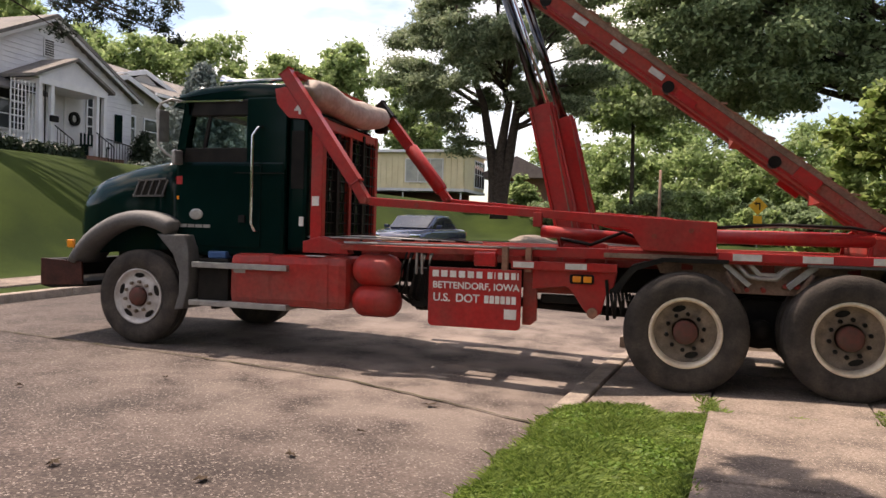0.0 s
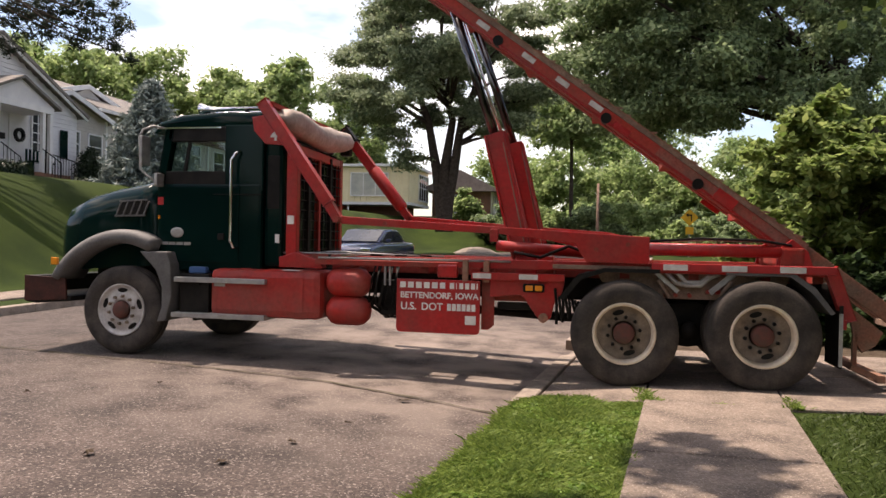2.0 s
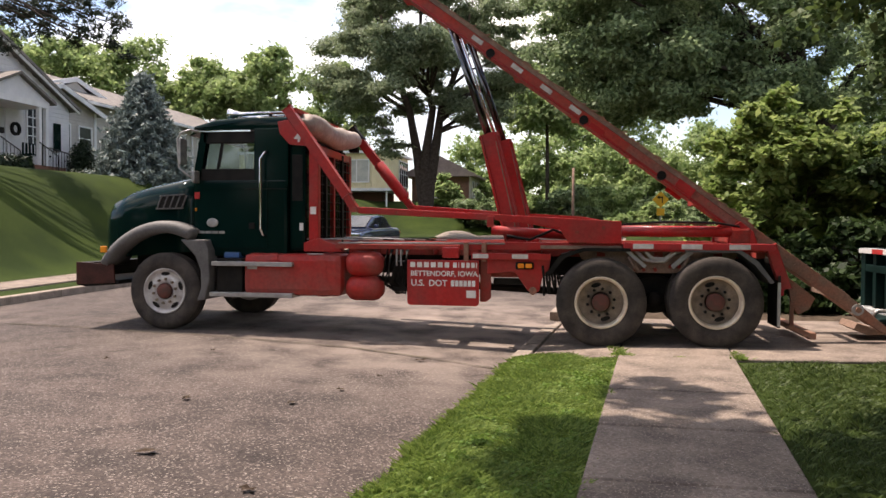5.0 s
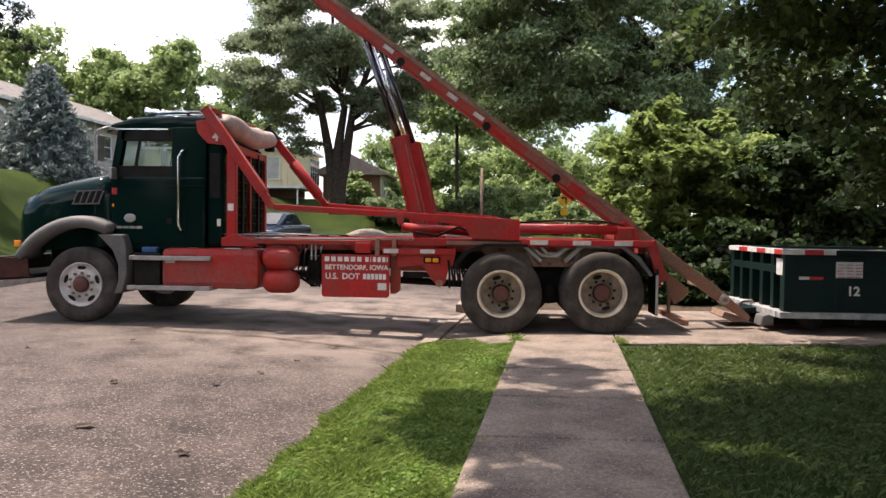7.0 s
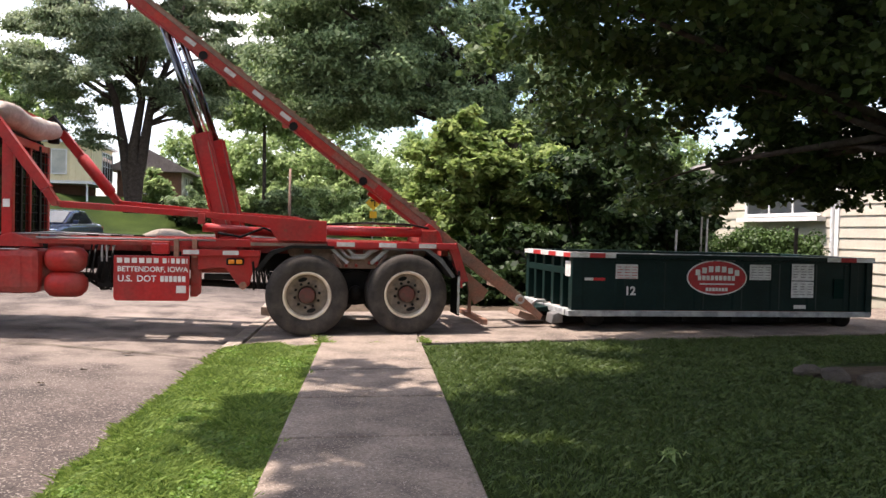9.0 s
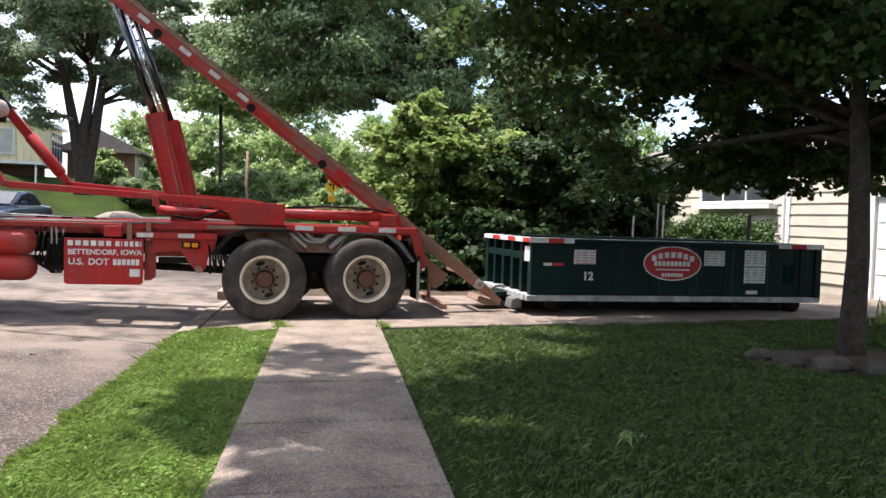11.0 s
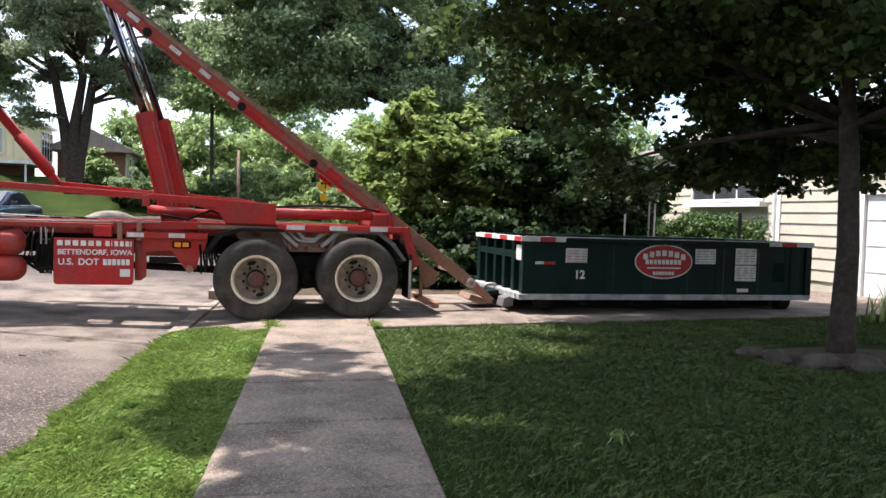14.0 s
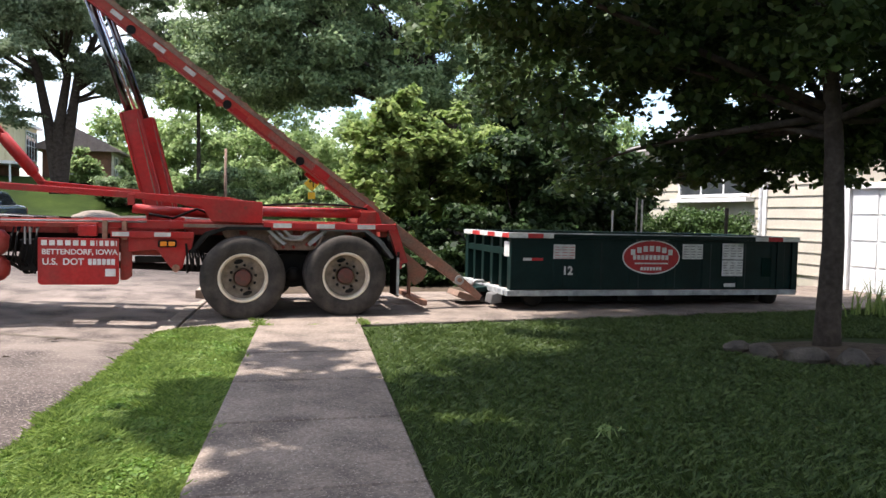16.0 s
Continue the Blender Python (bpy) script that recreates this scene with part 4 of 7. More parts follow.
    for y in (0.62, 1.68):
        P("sub_frame_rail", bx(-3.4, 2.0, y, y + 0.12, 1.08, 1.26, 0.008), M_DULLRED, "dull red sub-frame rail")
    for x in (-3.0, -2.2, -1.5, -0.8, 0.0, 0.7, 1.4, 1.9):
        P("frame_cross_bar", bx(x - 0.05, x + 0.05, 0.28, 2.14, 1.10, 1.17), M_DULLRED)
    for x in (-1.69, -1.46):
        P("clamp_post", bx(x - 0.03, x + 0.03, 0.10, 0.16, 1.02, 1.26, 0.006), M_RUST, "rusty clamp post")
    P("lower_bar", bx(-1.62, -0.62, 0.08, 0.14, 1.05, 1.13, 0.006), M_RED)
    for x in (-1.6, -1.1):
        P("reflector", bx(x, x + 0.2, 0.074, 0.08, 1.065, 1.12), M_TAPE, "white reflector")
    P("winch_bracket", bx(-2.0, -1.78, 0.1, 0.2, 1.06, 1.2, 0.02), M_RED)
    P("lamp_bracket", prism([(-1.42, 1.06), (-0.62, 1.06), (-0.66, 0.86), (-0.72, 0.84), (-0.76, 0.66), (-0.84, 0.60), (-0.92, 0.68), (-1.06, 0.88), (-1.1, 0.9), (-1.42, 0.86)], 0.14, 0.2, 0.01), M_RED, "red steel bracket with a side lamp")
    P("side_lamp", bx(-1.06, -0.83, 0.095, 0.14, 0.93, 1.02, 0.02), M_BLACK)
    for x in (-0.99, -0.89):
        P("side_lamp_lens", bx(x - 0.04, x + 0.04, 0.085, 0.1, 0.945, 1.005, 0.012), M_AMBER, "orange side lamp lens")
    P("pivot_pin", tube([(-0.84, 0.1, 0.66), (-0.84, 0.3, 0.66)], 0.05, 14), M_RUST)
    P("tool_tube", bx(-1.36, -0.95, 0.3, 0.42, 0.72, 0.8, 0.01), M_BLACK)
    P("tool_tube", tube([(-1.5, 0.35, 0.86), (-0.9, 0.35, 0.86)], 0.05, 12), M_DULLRED)
    for i in range(8):
        x = -0.70 + 0.035 * i
        P("tie_strap", tube([(x - 0.02, 0.14 + 0.03 * (i % 3), 0.98 - 0.02 * i), (x, 0.13, 0.8), (x + 0.03 * (i % 2), 0.16, 0.60 + 0.02 * i)], 0.017, 6), M_BLACK, "black strap hanging before the wheel")
    # guards over the wheels
    P("wheel_guard", prism([(-0.62, 0.86), (-0.45, 1.08), (-0.2, 1.17), (0.35, 1.17), (0.35, 1.21), (-0.22, 1.21), (-0.5, 1.12), (-0.68, 0.88)], 0.06, 0.62), M_BLACK, "black mudguard")
    P("wheel_guard", prism([(1.0, 1.17), (1.6, 1.17), (1.8, 1.02), (1.98, 0.80), (2.02, 0.82), (1.84, 1.06), (1.64, 1.2), (1.0, 1.2)], 0.08, 0.62), M_GREY, "dented grey mudguard")
    P("guard_plate", prism([(0.3, 1.19), (1.12, 1.19), (1.02, 1.02), (0.9, 0.9), (0.5, 0.9), (0.36, 1.04)], 0.34, 0.40, 0.008), M_DUSTY, "dusty grey-brown plate between the wheels")
    P("guard_rim", tube([(0.42, 0.2, 1.18), (0.52, 0.2, 1.07), (0.62, 0.2, 1.05), (0.76, 0.2, 1.05), (0.86, 0.2, 1.14), (0.95, 0.2, 1.18)], 0.025, 8), M_STEEL, smooth=True)
    for x in (0.42, 0.52, 0.66, 0.84, 0.94):
        P("spring_bolt", tube([(x, 0.22, 0.94 + 0.05 * (x > 0.8)), (x, 0.42, 0.96)], 0.022, 8), M_DULLRED)
    for x0, sgn in ((0.30, 1), (1.10, -1)):
        P("guard_wing", prism([(x0 - sgn * 0.62, 1.185), (x0 + sgn * 0.05, 1.185), (x0 + sgn * 0.2, 1.03), (x0 + sgn * 0.16, 0.98), (x0 - sgn * 0.02, 1.10), (x0 - sgn * 0.30, 1.15)], 0.275, 0.30, 0.004), M_DUSTY, "dust-caked guard plate over the tyre")
        P("guard_bracket", beam((x0 + sgn * 0.02, 0.215, 1.17), (x0 + sgn * 0.24, 0.215, 0.98), 0.03, 0.045, 0.006), M_STEEL, "pale bent bracket")
        P("guard_stay", tube([(x0 + sgn * 0.04, 0.20, 1.10), (x0 + sgn * 0.15, 0.20, 0.92)], 0.024, 8), M_DUSTY, smooth=True)
    P("frame_panel", prism([(-0.30, 1.185), (1.66, 1.185), (1.60, 1.06), (1.1, 0.96), (0.92, 0.90), (0.44, 0.90), (0.26, 0.96), (-0.24, 1.06)], 0.303, 0.326, 0.004), M_DUSTY, "dust-caked panel over the rear wheels")
    P("spring_saddle", prism([(0.52, 1.16), (0.60, 1.07), (0.80, 1.07), (0.88, 1.16), (0.84, 1.17), (0.77, 1.10), (0.63, 1.10), (0.56, 1.17)], 0.19, 0.30, 0.006), M_STEEL, "worn pale spring saddle")
    P("brake_chamber", lathe([(0.02, -0.08), (0.1, -0.07), (0.1, 0.07), (0.02, 0.08)], (0.68, 0.5, 0.55), 16), M_BLACK, smooth=True)
    # red and white tape rail
    P("tape_rail", bx(0.26, 2.02, 0.07, 0.16, 1.195, 1.275, 0.006), M_TAPERED, "red reflective rail")
    for x0 in (0.38, 0.95, 1.50):
        P("reflector", bx(x0, x0 + 0.24, 0.062, 0.07, 1.205, 1.265), M_TAPE, "white reflector")
    P("rear_leg", beam((1.98, 0.16, 1.26), (2.16, 0.16, 0.74), 0.1, 0.12, 0.01, up=(1, 0, 0)), M_RED, "slanting red rear leg")
    P("mud_flap", bx(2.06, 2.09, 0.08, 0.6, 0.28, 0.9), M_BLACK)
    P("flap_edge", bx(2.05, 2.085, 0.06, 0.08, 0.3, 0.82), M_STEEL)
    P("tail_lamp", bx(2.09, 2.13, 0.1, 0.2, 0.66, 0.76, 0.01), M_TAPERED)
    # tarp arms
    for y, top, low, knee, end, name in ((0.12, (-4.10, 3.02), (-3.27, 1.86), (-3.16, 1.68), None, "near"), (2.2, (-3.84, 2.98), (-2.98, 1.90), (-2.87, 1.76), None, "far")):
        P("tarp_arm", beam((top[0], y, top[1]), (low[0], y, low[1]), 0.10, 0.125, 0.012), M_RED, "red box-section tarp arm")
        P("arm_knuckle", beam((low[0] - 0.02, y, low[1] + 0.02), (knee[0], y, knee[1]), 0.09, 0.10, 0.01), M_RED)
        P("knuckle_bolt", tube([(knee[0], y - 0.08, knee[1]), (knee[0], y + 0.08, knee[1])], 0.035, 10), M_DULLRED)
    P("arm_sleeve", tube([(-3.42, 2.2, 2.46), (-3.40, 2.2, 2.43), (-2.99, 2.2, 1.92), (-2.97, 2.2, 1.89)], [0.055, 0.088, 0.088, 0.06], 16), M_RED, "thick red spring sleeve on the tarp arm", smooth=True)
    P("arm_head", beam((-3.86, 2.2, 3.0), (-3.70, 2.2, 2.80), 0.12, 0.15, 0.02), M_BLACK, "black end of the tarp arm")
    for k in range(7):
        x = -3.74 + 0.14 * k
        P("frame_line", tube([(x - 0.35, 0.33 + 0.02 * k, 1.285), (x + 0.2, 0.31 + 0.02 * k, 1.29 + 0.012 * (k % 3)), (x + 0.9, 0.33 + 0.02 * k, 1.283)], 0.010, 6), M_BLACK if k % 2 else M_STEEL, smooth=True)
    P("long_arm", prism([(-3.20, 1.72), (-1.35, 1.625), (-0.4, 1.575), (0.24, 1.54), (0.24, 1.26), (-0.40, 1.27), (-0.46, 1.36), (-0.52, 1.46), (-1.31, 1.545), (-3.1, 1.63)], 0.08, 0.20, 0.008), M_RED, "long tapering red tarp arm")
    P("long_arm", prism([(-2.9, 1.80), (-1.4, 1.69), (-0.2, 1.62), (0.2, 1.54), (0.2, 1.30), (-0.6, 1.42), (-1.4, 1.60), (-2.85, 1.71)], 2.12, 2.24, 0.008), M_RED, "long tapering red tarp arm")
    for x, z in ((-3.12, 1.68), (-2.6, 1.64), (0.02, 1.46), (-0.3, 1.4)):
        P("arm_bolt", tube([(x, 0.065, z), (x, 0.1, z)], 0.025, 8), M_DULLRED)
    P("arm_lug", bx(-1.42, -1.33, 0.06, 0.1, 1.46, 1.6, 0.01), M_RED)
    P("number_plate_four", prism([(-4.27, 2.86), (-4.24, 2.70), (-4.10, 2.55), (-3.86, 2.53), (-3.72, 2.60), (-4.0, 2.9)], 0.20, 0.23, 0.006), M_RED, "red plate with a white number four")
    lettering("number", "4", 0.17, pose(-3.985, 0.194, 2.64, 90), M_WHITE, T, 0.006)
    bm = tube([(-3.93, 0.2, 2.86), (-3.925, 0.32, 2.855), (-3.92, 0.34, 2.85), (-3.90, 0.5, 2.845), (-3.88, 0.7, 2.84), (-3.87, 0.9, 2.83), (-3.86, 1.1, 2.815), (-3.845, 1.3, 2.81), (-3.83, 1.5, 2.80), (-3.815, 1.7, 2.795), (-3.80, 1.85, 2.79), (-3.78, 2.02, 2.79), (-3.77, 2.08, 2.785)],
              [0.04, 0.05, 0.14, 0.16, 0.16, 0.15, 0.145, 0.15, 0.16, 0.15, 0.15, 0.145, 0.05], 24)
    wrinkle = random.Random(19)
    for v in bm.verts:
        d = Vector((v.co.x + 3.86, 0, v.co.z - 2.82))
        v.co += d * (0.22 * noise.noise(Vector((v.co.x * 6, v.co.y * 2.2, v.co.z * 6))) + wrinkle.uniform(-0.03, 0.03))
        v.co.z -= 0.05 * math.sin(max(0.0, min(1.0, (v.co.y - 0.3) / 1.7)) * math.pi)
    P("tarp_roll", bm, M_TARP, "rolled tan canvas tarp", smooth=True)
    P("tarp_housing", beam((-4.02, 0.16, 3.0), (-3.90, 2.2, 2.93), 0.07, 0.05, 0.006), M_DULLRED, "dull red bar above the rolled tarp")
    P("tarp_bearing", bx(-3.86, -3.72, 2.06, 2.2, 2.62, 2.80, 0.02), M_BLACK)
    # lifting rams
    for y in (0.75, 1.62):
        o = 0.12 if y > 1 else 0.0
        P("ram_barrel", beam((-1.09 + o, y, 1.16), (-1.475 + o, y, 2.68), 0.19, 0.20 if y < 1 else 0.15, 0.03), M_RED, "red lifting ram")
        P("ram_rod", tube([(-1.46 + o, y, 2.6), (-2.04 + o, y, 4.27)], 0.052, 14), M_ROD, "oily dark piston rod", smooth=True)
        P("ram_collar", tube([(-1.45 + o, y, 2.64), (-1.475 + o, y, 2.72)], 0.085, 14), M_DULLRED)
        P("ram_line", tube([(-1.10 + o, y - 0.1, 1.4), (-1.38 + o, y - 0.09, 2.6), (-1.44 + o, y - 0.02, 2.68)], 0.008), M_DUSTY)
        P("ram_foot", bx(-1.2 + o, -0.96 + o, y - 0.16, y + 0.16, 1.02, 1.3, 0.02), M_RED)
    P("sequence_rod", tube([(-1.38, 0.9, 2.6), (-1.96, 0.9, 4.2)], 0.02, 10), M_CHROME, "bright thin rod", smooth=True)
    # tilted hoist rails
    slope = Vector((1, 0, -0.737)).normalized()
    foot = Vector((3.36, 0, 0.285))
    top = foot - slope * 7.95
    for y in (0.72, 1.66):
        far = Vector((0.13 if y > 1 else 0.0, 0, 0))
        a, b = top + far, foot + far
        nrm = Vector((slope.z, 0, -slope.x)) * -1
        c = b - slope * 1.9
        rail = P("hoist_rail", beam((a.x, y, a.z), (c.x, y, c.z), 0.12, 0.18, 0.008), M_FADED, "long red hoist rail worn to rust at its foot")
        e = b + slope * 0.14
        part("worn_foot", prism([tuple((q.x, q.z)) for q in (c + nrm * 0.092, b - slope * 0.5 + nrm * 0.085, e + nrm * 0.03, e - nrm * 0.05, b - slope * 0.5 - nrm * 0.065, c - nrm * 0.092)], y - 0.064, y + 0.064, 0.008), M_RUST, rail, "rust-brown dusty lower end")
        part("rail_flange", beam(tuple(a + nrm * 0.098 + Vector((0, y + 0.02, 0))), tuple(c + nrm * 0.098 + Vector((0, y + 0.02, 0))), 0.19, 0.016), M_RUST, rail, "dirty top flange")
        part("lower_flange", beam(tuple(a - nrm * 0.094 + Vector((0, y, 0))), tuple(c - nrm * 0.094 + Vector((0, y, 0))), 0.15, 0.014), M_DULLRED, rail, "dull red lower flange")
        lip = 0.022 if y < 1 else 0.0
        part("upper_lip", beam(tuple(a + nrm * 0.066 + Vector((0, y - lip, 0))), tuple(c + nrm * 0.066 + Vector((0, y - lip, 0))), 0.125, 0.052, 0.006), M_DUSTY, rail, "brown dusty upper edge of the rail")
        part("dusty_web", beam(tuple(b - slope * 3.75 - nrm * 0.012 + Vector((0, y, 0))), tuple(b - slope * 2.1 - nrm * 0.012 + Vector((0, y, 0))), 0.1236, 0.098), M_WEB, rail, "red web gone brown with dust")
        part("lower_lip", beam(tuple(a - nrm * 0.082 + Vector((0, y - lip * 0.6, 0))), tuple(b - slope * 2.0 - nrm * 0.082 + Vector((0, y - lip * 0.6, 0))), 0.125, 0.026, 0.004), M_RED, rail)
        if y < 1:
            for k in range(60):
                d = 2.0 + random.random() * 5.4
                g = b - slope * d + nrm * 0.108 + Vector((0, y + random.uniform(-0.06, 0.08), 0))
                part("grit_lump", beam(tuple(g - slope * random.uniform(0.01, 0.05)), tuple(g + slope * random.uniform(0.01, 0.05) + nrm * random.uniform(-0.01, 0.04)), 0.02, 0.018), M_DUSTY, rail)
            for d in (4.59, 5.06, 5.54, 6.20):
                c = b - slope * d - nrm * 0.012 + Vector((0, y - 0.064, 0))
                part("reflector", beam(tuple(c - slope * 0.085), tuple(c + slope * 0.085), 0.006, 0.06), M_TAPE, rail, "white reflector")
            for d in (5.95, 4.42, 3.19):
                c = b - slope * d - nrm * 0.055 + Vector((0, y, 0))
                part("roller", tube([tuple(c + Vector((0, -0.08, 0))), tuple(c + Vector((0, 0.05, 0)))], 0.06, 14), M_BLACK, rail, "black roller")
                if d == 4.42:
                    part("roller_guard", beam(tuple(c + slope * 0.10 + Vector((0, -0.07, 0))), tuple(c + slope * 0.32 + Vector((0, -0.07, 0))), 0.02, 0.07), M_RED, rail)
            for d in (1.2, 2.0, 2.5):
                c = b - slope * d + Vector((0, y - 0.062, 0))
                part("rail_bolt", tube([tuple(c), tuple(c + Vector((0, -0.02, 0)))], 0.025, 8), M_RUST, rail)
    for d in (0.6, 1.6, 2.6, 3.6, 4.6, 5.6, 6.6, 7.6):
        c = foot - slope * d
        P("hoist_cross_bar", beam((c.x, 0.78, c.z), (c.x, 1.62, c.z), 0.12 if d > 2 else 0.08, 0.12 if d > 2 else 0.06), M_DULLRED if d > 2 else M_DUSTY)
    for y in (0.64, 1.76):
        P("rail_lug", beam(tuple(foot - slope * 3.0 + Vector((0, y, -0.02))), tuple(foot - slope * 2.75 + Vector((0, y, -0.02))), 0.04, 0.12), M_RED)
    P("ram_lug", bx(-2.12, -1.94, 0.70, 1.68, 4.2, 4.32, 0.02), M_RED)
    P("hoist_cable", tube([tuple(top + Vector((0, 1.2, 0.14))), tuple(foot - slope * 2.0 + Vector((0, 1.2, 0.16))), tuple(foot + Vector((0, 1.2, 0.12)))], 0.011, 6), M_STEEL, "steel winch cable")
    c = foot - slope * 0.3
    P("rail_pin", tube([(c.x, 0.62, c.z), (c.x, 0.8, c.z)], 0.07, 16), M_STEEL, "round steel pin")
    P("rail_pin", tube([(c.x, 0.6, c.z), (c.x, 0.66, c.z)], 0.035, 12), M_RUST)
    P("tail_shoe", prism([(3.2, 0.27), (3.44, 0.20), (3.54, 0.13), (3.32, 0.12), (3.16, 0.19)], 0.9, 1.5, 0.01), M_DUSTY, "rusty tail of the hoist")
    P("tail_pivot", bx(1.6, 1.84, 0.56, 1.88, 1.26, 1.46, 0.03), M_DULLRED, "dull red tail pivot")
    for y in (0.58, 1.78):
        P("pivot_ear", prism([(1.55, 1.2), (1.60, 1.46), (1.72, 1.55), (1.88, 1.42), (1.95, 1.2)], y, y + 0.05, 0.008), M_RED)
    P("stop_bracket", prism([(2.22, 0.92), (2.62, 0.60), (2.55, 0.46), (2.42, 0.38), (2.34, 0.52), (2.30, 0.72)], 0.60, 0.66, 0.01), M_RUST, "rusty hanging bracket")
    P("bumper_hanger", bx(2.33, 2.37, 0.6, 0.66, 0.2, 0.55), M_RUST)
    P("rear_bar", beam((2.22, 0.3, 0.28), (2.5, 0.3, 0.17), 0.08, 0.05, 0.008), M_RUST, "dented tan under-ride bar")
    P("rear_bar_end", bx(2.45, 2.54, 0.25, 1.9, 0.13, 0.21, 0.012), M_RUST)
    P("rear_bumper", bx(2.0, 2.08, 0.3, 2.1, 0.9, 1.1, 0.01), M_BLACK)
    # long cylinders lying in the frame
    P("slide_ram", tube([(0.26, 0.62, 1.41), (1.62, 0.62, 1.41)], 0.064, 14), M_RED, "red slide ram", smooth=True)
    P("slide_ram", tube([(0.26, 1.8, 1.43), (1.62, 1.8, 1.43)], 0.064, 14), M_RED, "red slide ram", smooth=True)
    P("slide_ram", tube([(-1.42, 0.6, 1.42), (-0.4, 0.6, 1.36)], 0.062, 14), M_RED, smooth=True)
    P("frame_hose", tube([(-1.2, 0.42, 1.35), (-0.9, 0.4, 1.3), (-0.6, 0.42, 1.43), (-0.3, 0.42, 1.32)], 0.018, 8), M_BLACK, smooth=True)
    P("frame_hose", tube([(0.25, 0.5, 1.5), (0.8, 0.5, 1.54), (1.4, 0.5, 1.53), (1.7, 0.52, 1.48)], 0.014, 8), M_BLACK, smooth=True)
    P("frame_hose", tube([(0.25, 0.8, 1.5), (0.9, 0.8, 1.53), (1.6, 0.8, 1.52)], 0.012, 8), M_STEEL, smooth=True)
    P("inner_deck", bx(-3.3, 1.6, 0.76, 1.66, 1.12, 1.2), M_DULLRED)
    return T


roll_off_truck()


# ---- container ----
def roll_off_box():
    C = thing("waste_container", (6.1, 1.3, 0.1), "dark green open-topped roll-off waste container on the drive", "waste container")
    P = lambda name, bm, m, label="", under=None, smooth=False: part(name, bm, m, under or C, label, smooth)
    X0, X1, Y0, Y1, Z0, Z1 = 3.80, 8.58, 0.15, 2.42, 0.36, 1.17
    near = P("side_wall", bx(X0, X1, Y0, Y0 + 0.05, Z0, Z1 - 0.02), M_BOXGREEN, "dark green steel side")
    P("side_wall", bx(X0, X1, Y1 - 0.05, Y1, Z0, Z1 - 0.02), M_BOXGREEN, "dark green steel side")
    for i in range(7):
        x = X0 + 0.68 + i * 0.62
        part("pressed_rib", prism([(x - 0.09, Y0), (x - 0.06, Y0 - 0.012), (x + 0.06, Y0 - 0.012), (x + 0.09, Y0)], Z0 + 0.02, Z1 - 0.1, axis="z"), M_BOXGREEN, near)
    P("corner_post", bx(X0 - 0.06, X0 + 0.10, Y0 - 0.02, Y0 + 0.14, Z0, Z1, 0.01), M_BOXGREEN)
    P("corner_post", bx(X0 - 0.06, X0 + 0.10, Y1 - 0.14, Y1 + 0.02, Z0, Z1, 0.01), M_BOXGREEN)
    P("corner_post", bx(X1 - 0.36, X1 - 0.22, Y0 - 0.03, Y0, Z0, Z1, 0.008), M_BOXGREEN)
    P("corner_post", bx(X1 - 0.08, X1 + 0.03, Y0 - 0.03, Y0 + 0.1, Z0 - 0.06, Z1, 0.01), M_BOXGREEN)
    front = P("front_wall", bx(X0 + 0.06, X0 + 0.10, Y0 + 0.1, Y1 - 0.1, Z0, Z1 - 0.02), M_BOXGREEN, "dark green ribbed front wall")
    for y in (0.62, 1.05, 1.5, 1.95):
        part("front_rib", bx(X0 - 0.05, X0 + 0.06, y - 0.06, y + 0.06, Z0, Z1 - 0.05, 0.008), M_BOXGREEN, front)
    part("front_beam", bx(X0 - 0.055, X0 + 0.06, Y0 + 0.1, Y1 - 0.1, 0.86, 0.96, 0.008), M_BOXGREEN, front)
    P("tail_door", bx(X1 - 0.04, X1 + 0.01, Y0, Y1, Z0, Z1 - 0.02), M_BOXGREEN, "dark green tail door")
    P("floor_plate", bx(X0, X1, Y0, Y1, Z0 - 0.04, Z0), M_RUST)
    # top rim
    rim = P("top_rim", bx(X0 - 0.1, X1 + 0.04, Y0 - 0.05, Y0 + 0.06, Z1 - 0.05, Z1 + 0.02, 0.01), M_BOXGREEN, "dark rim with red and white tape at its ends")
    P("top_rim", bx(X0 - 0.1, X1 + 0.04, Y1 - 0.06, Y1 + 0.05, Z1 - 0.05, Z1 + 0.02, 0.01), M_BOXGREEN)
    P("top_rim", bx(X0 - 0.1, X0 + 0.02, Y0 + 0.06, Y1 - 0.06, Z1 - 0.05, Z1 + 0.02, 0.01), M_SILL, "worn pale front rim")
    P("top_rim", bx(X1 - 0.06, X1 + 0.04, Y0 + 0.06, Y1 - 0.06, Z1 - 0.05, Z1 + 0.02, 0.01), M_BOXGREEN)
    part("rim_edge", bx(X0 - 0.1, X1 + 0.04, Y0 - 0.054, Y0 + 0.05, Z1 + 0.012, Z1 + 0.024), M_SILL, rim, "scraped bright edge")
    for x0, x1, m in ((3.69, 3.98, M_TAPE), (3.98, 4.22, M_TAPERED), (4.22, 4.38, M_TAPE), (7.80, 8.03, M_TAPE), (8.03, 8.30, M_TAPERED), (8.30, 8.62, M_TAPE)):
        part("tape", bx(x0, x1, Y0 - 0.057, Y0 - 0.05, Z1 - 0.05, Z1 + 0.015), m, rim)
    for i, (y0, y1) in enumerate(((0.1, 0.4), (0.4, 0.75), (0.75, 1.1), (1.1, 1.5), (1.5, 1.9), (1.9, 2.4))):
        part("tape", bx(X0 - 0.107, X0 - 0.1, y0, y1, Z1 - 0.05, Z1 + 0.015), M_TAPERED if i % 2 == 0 else M_TAPE, rim)
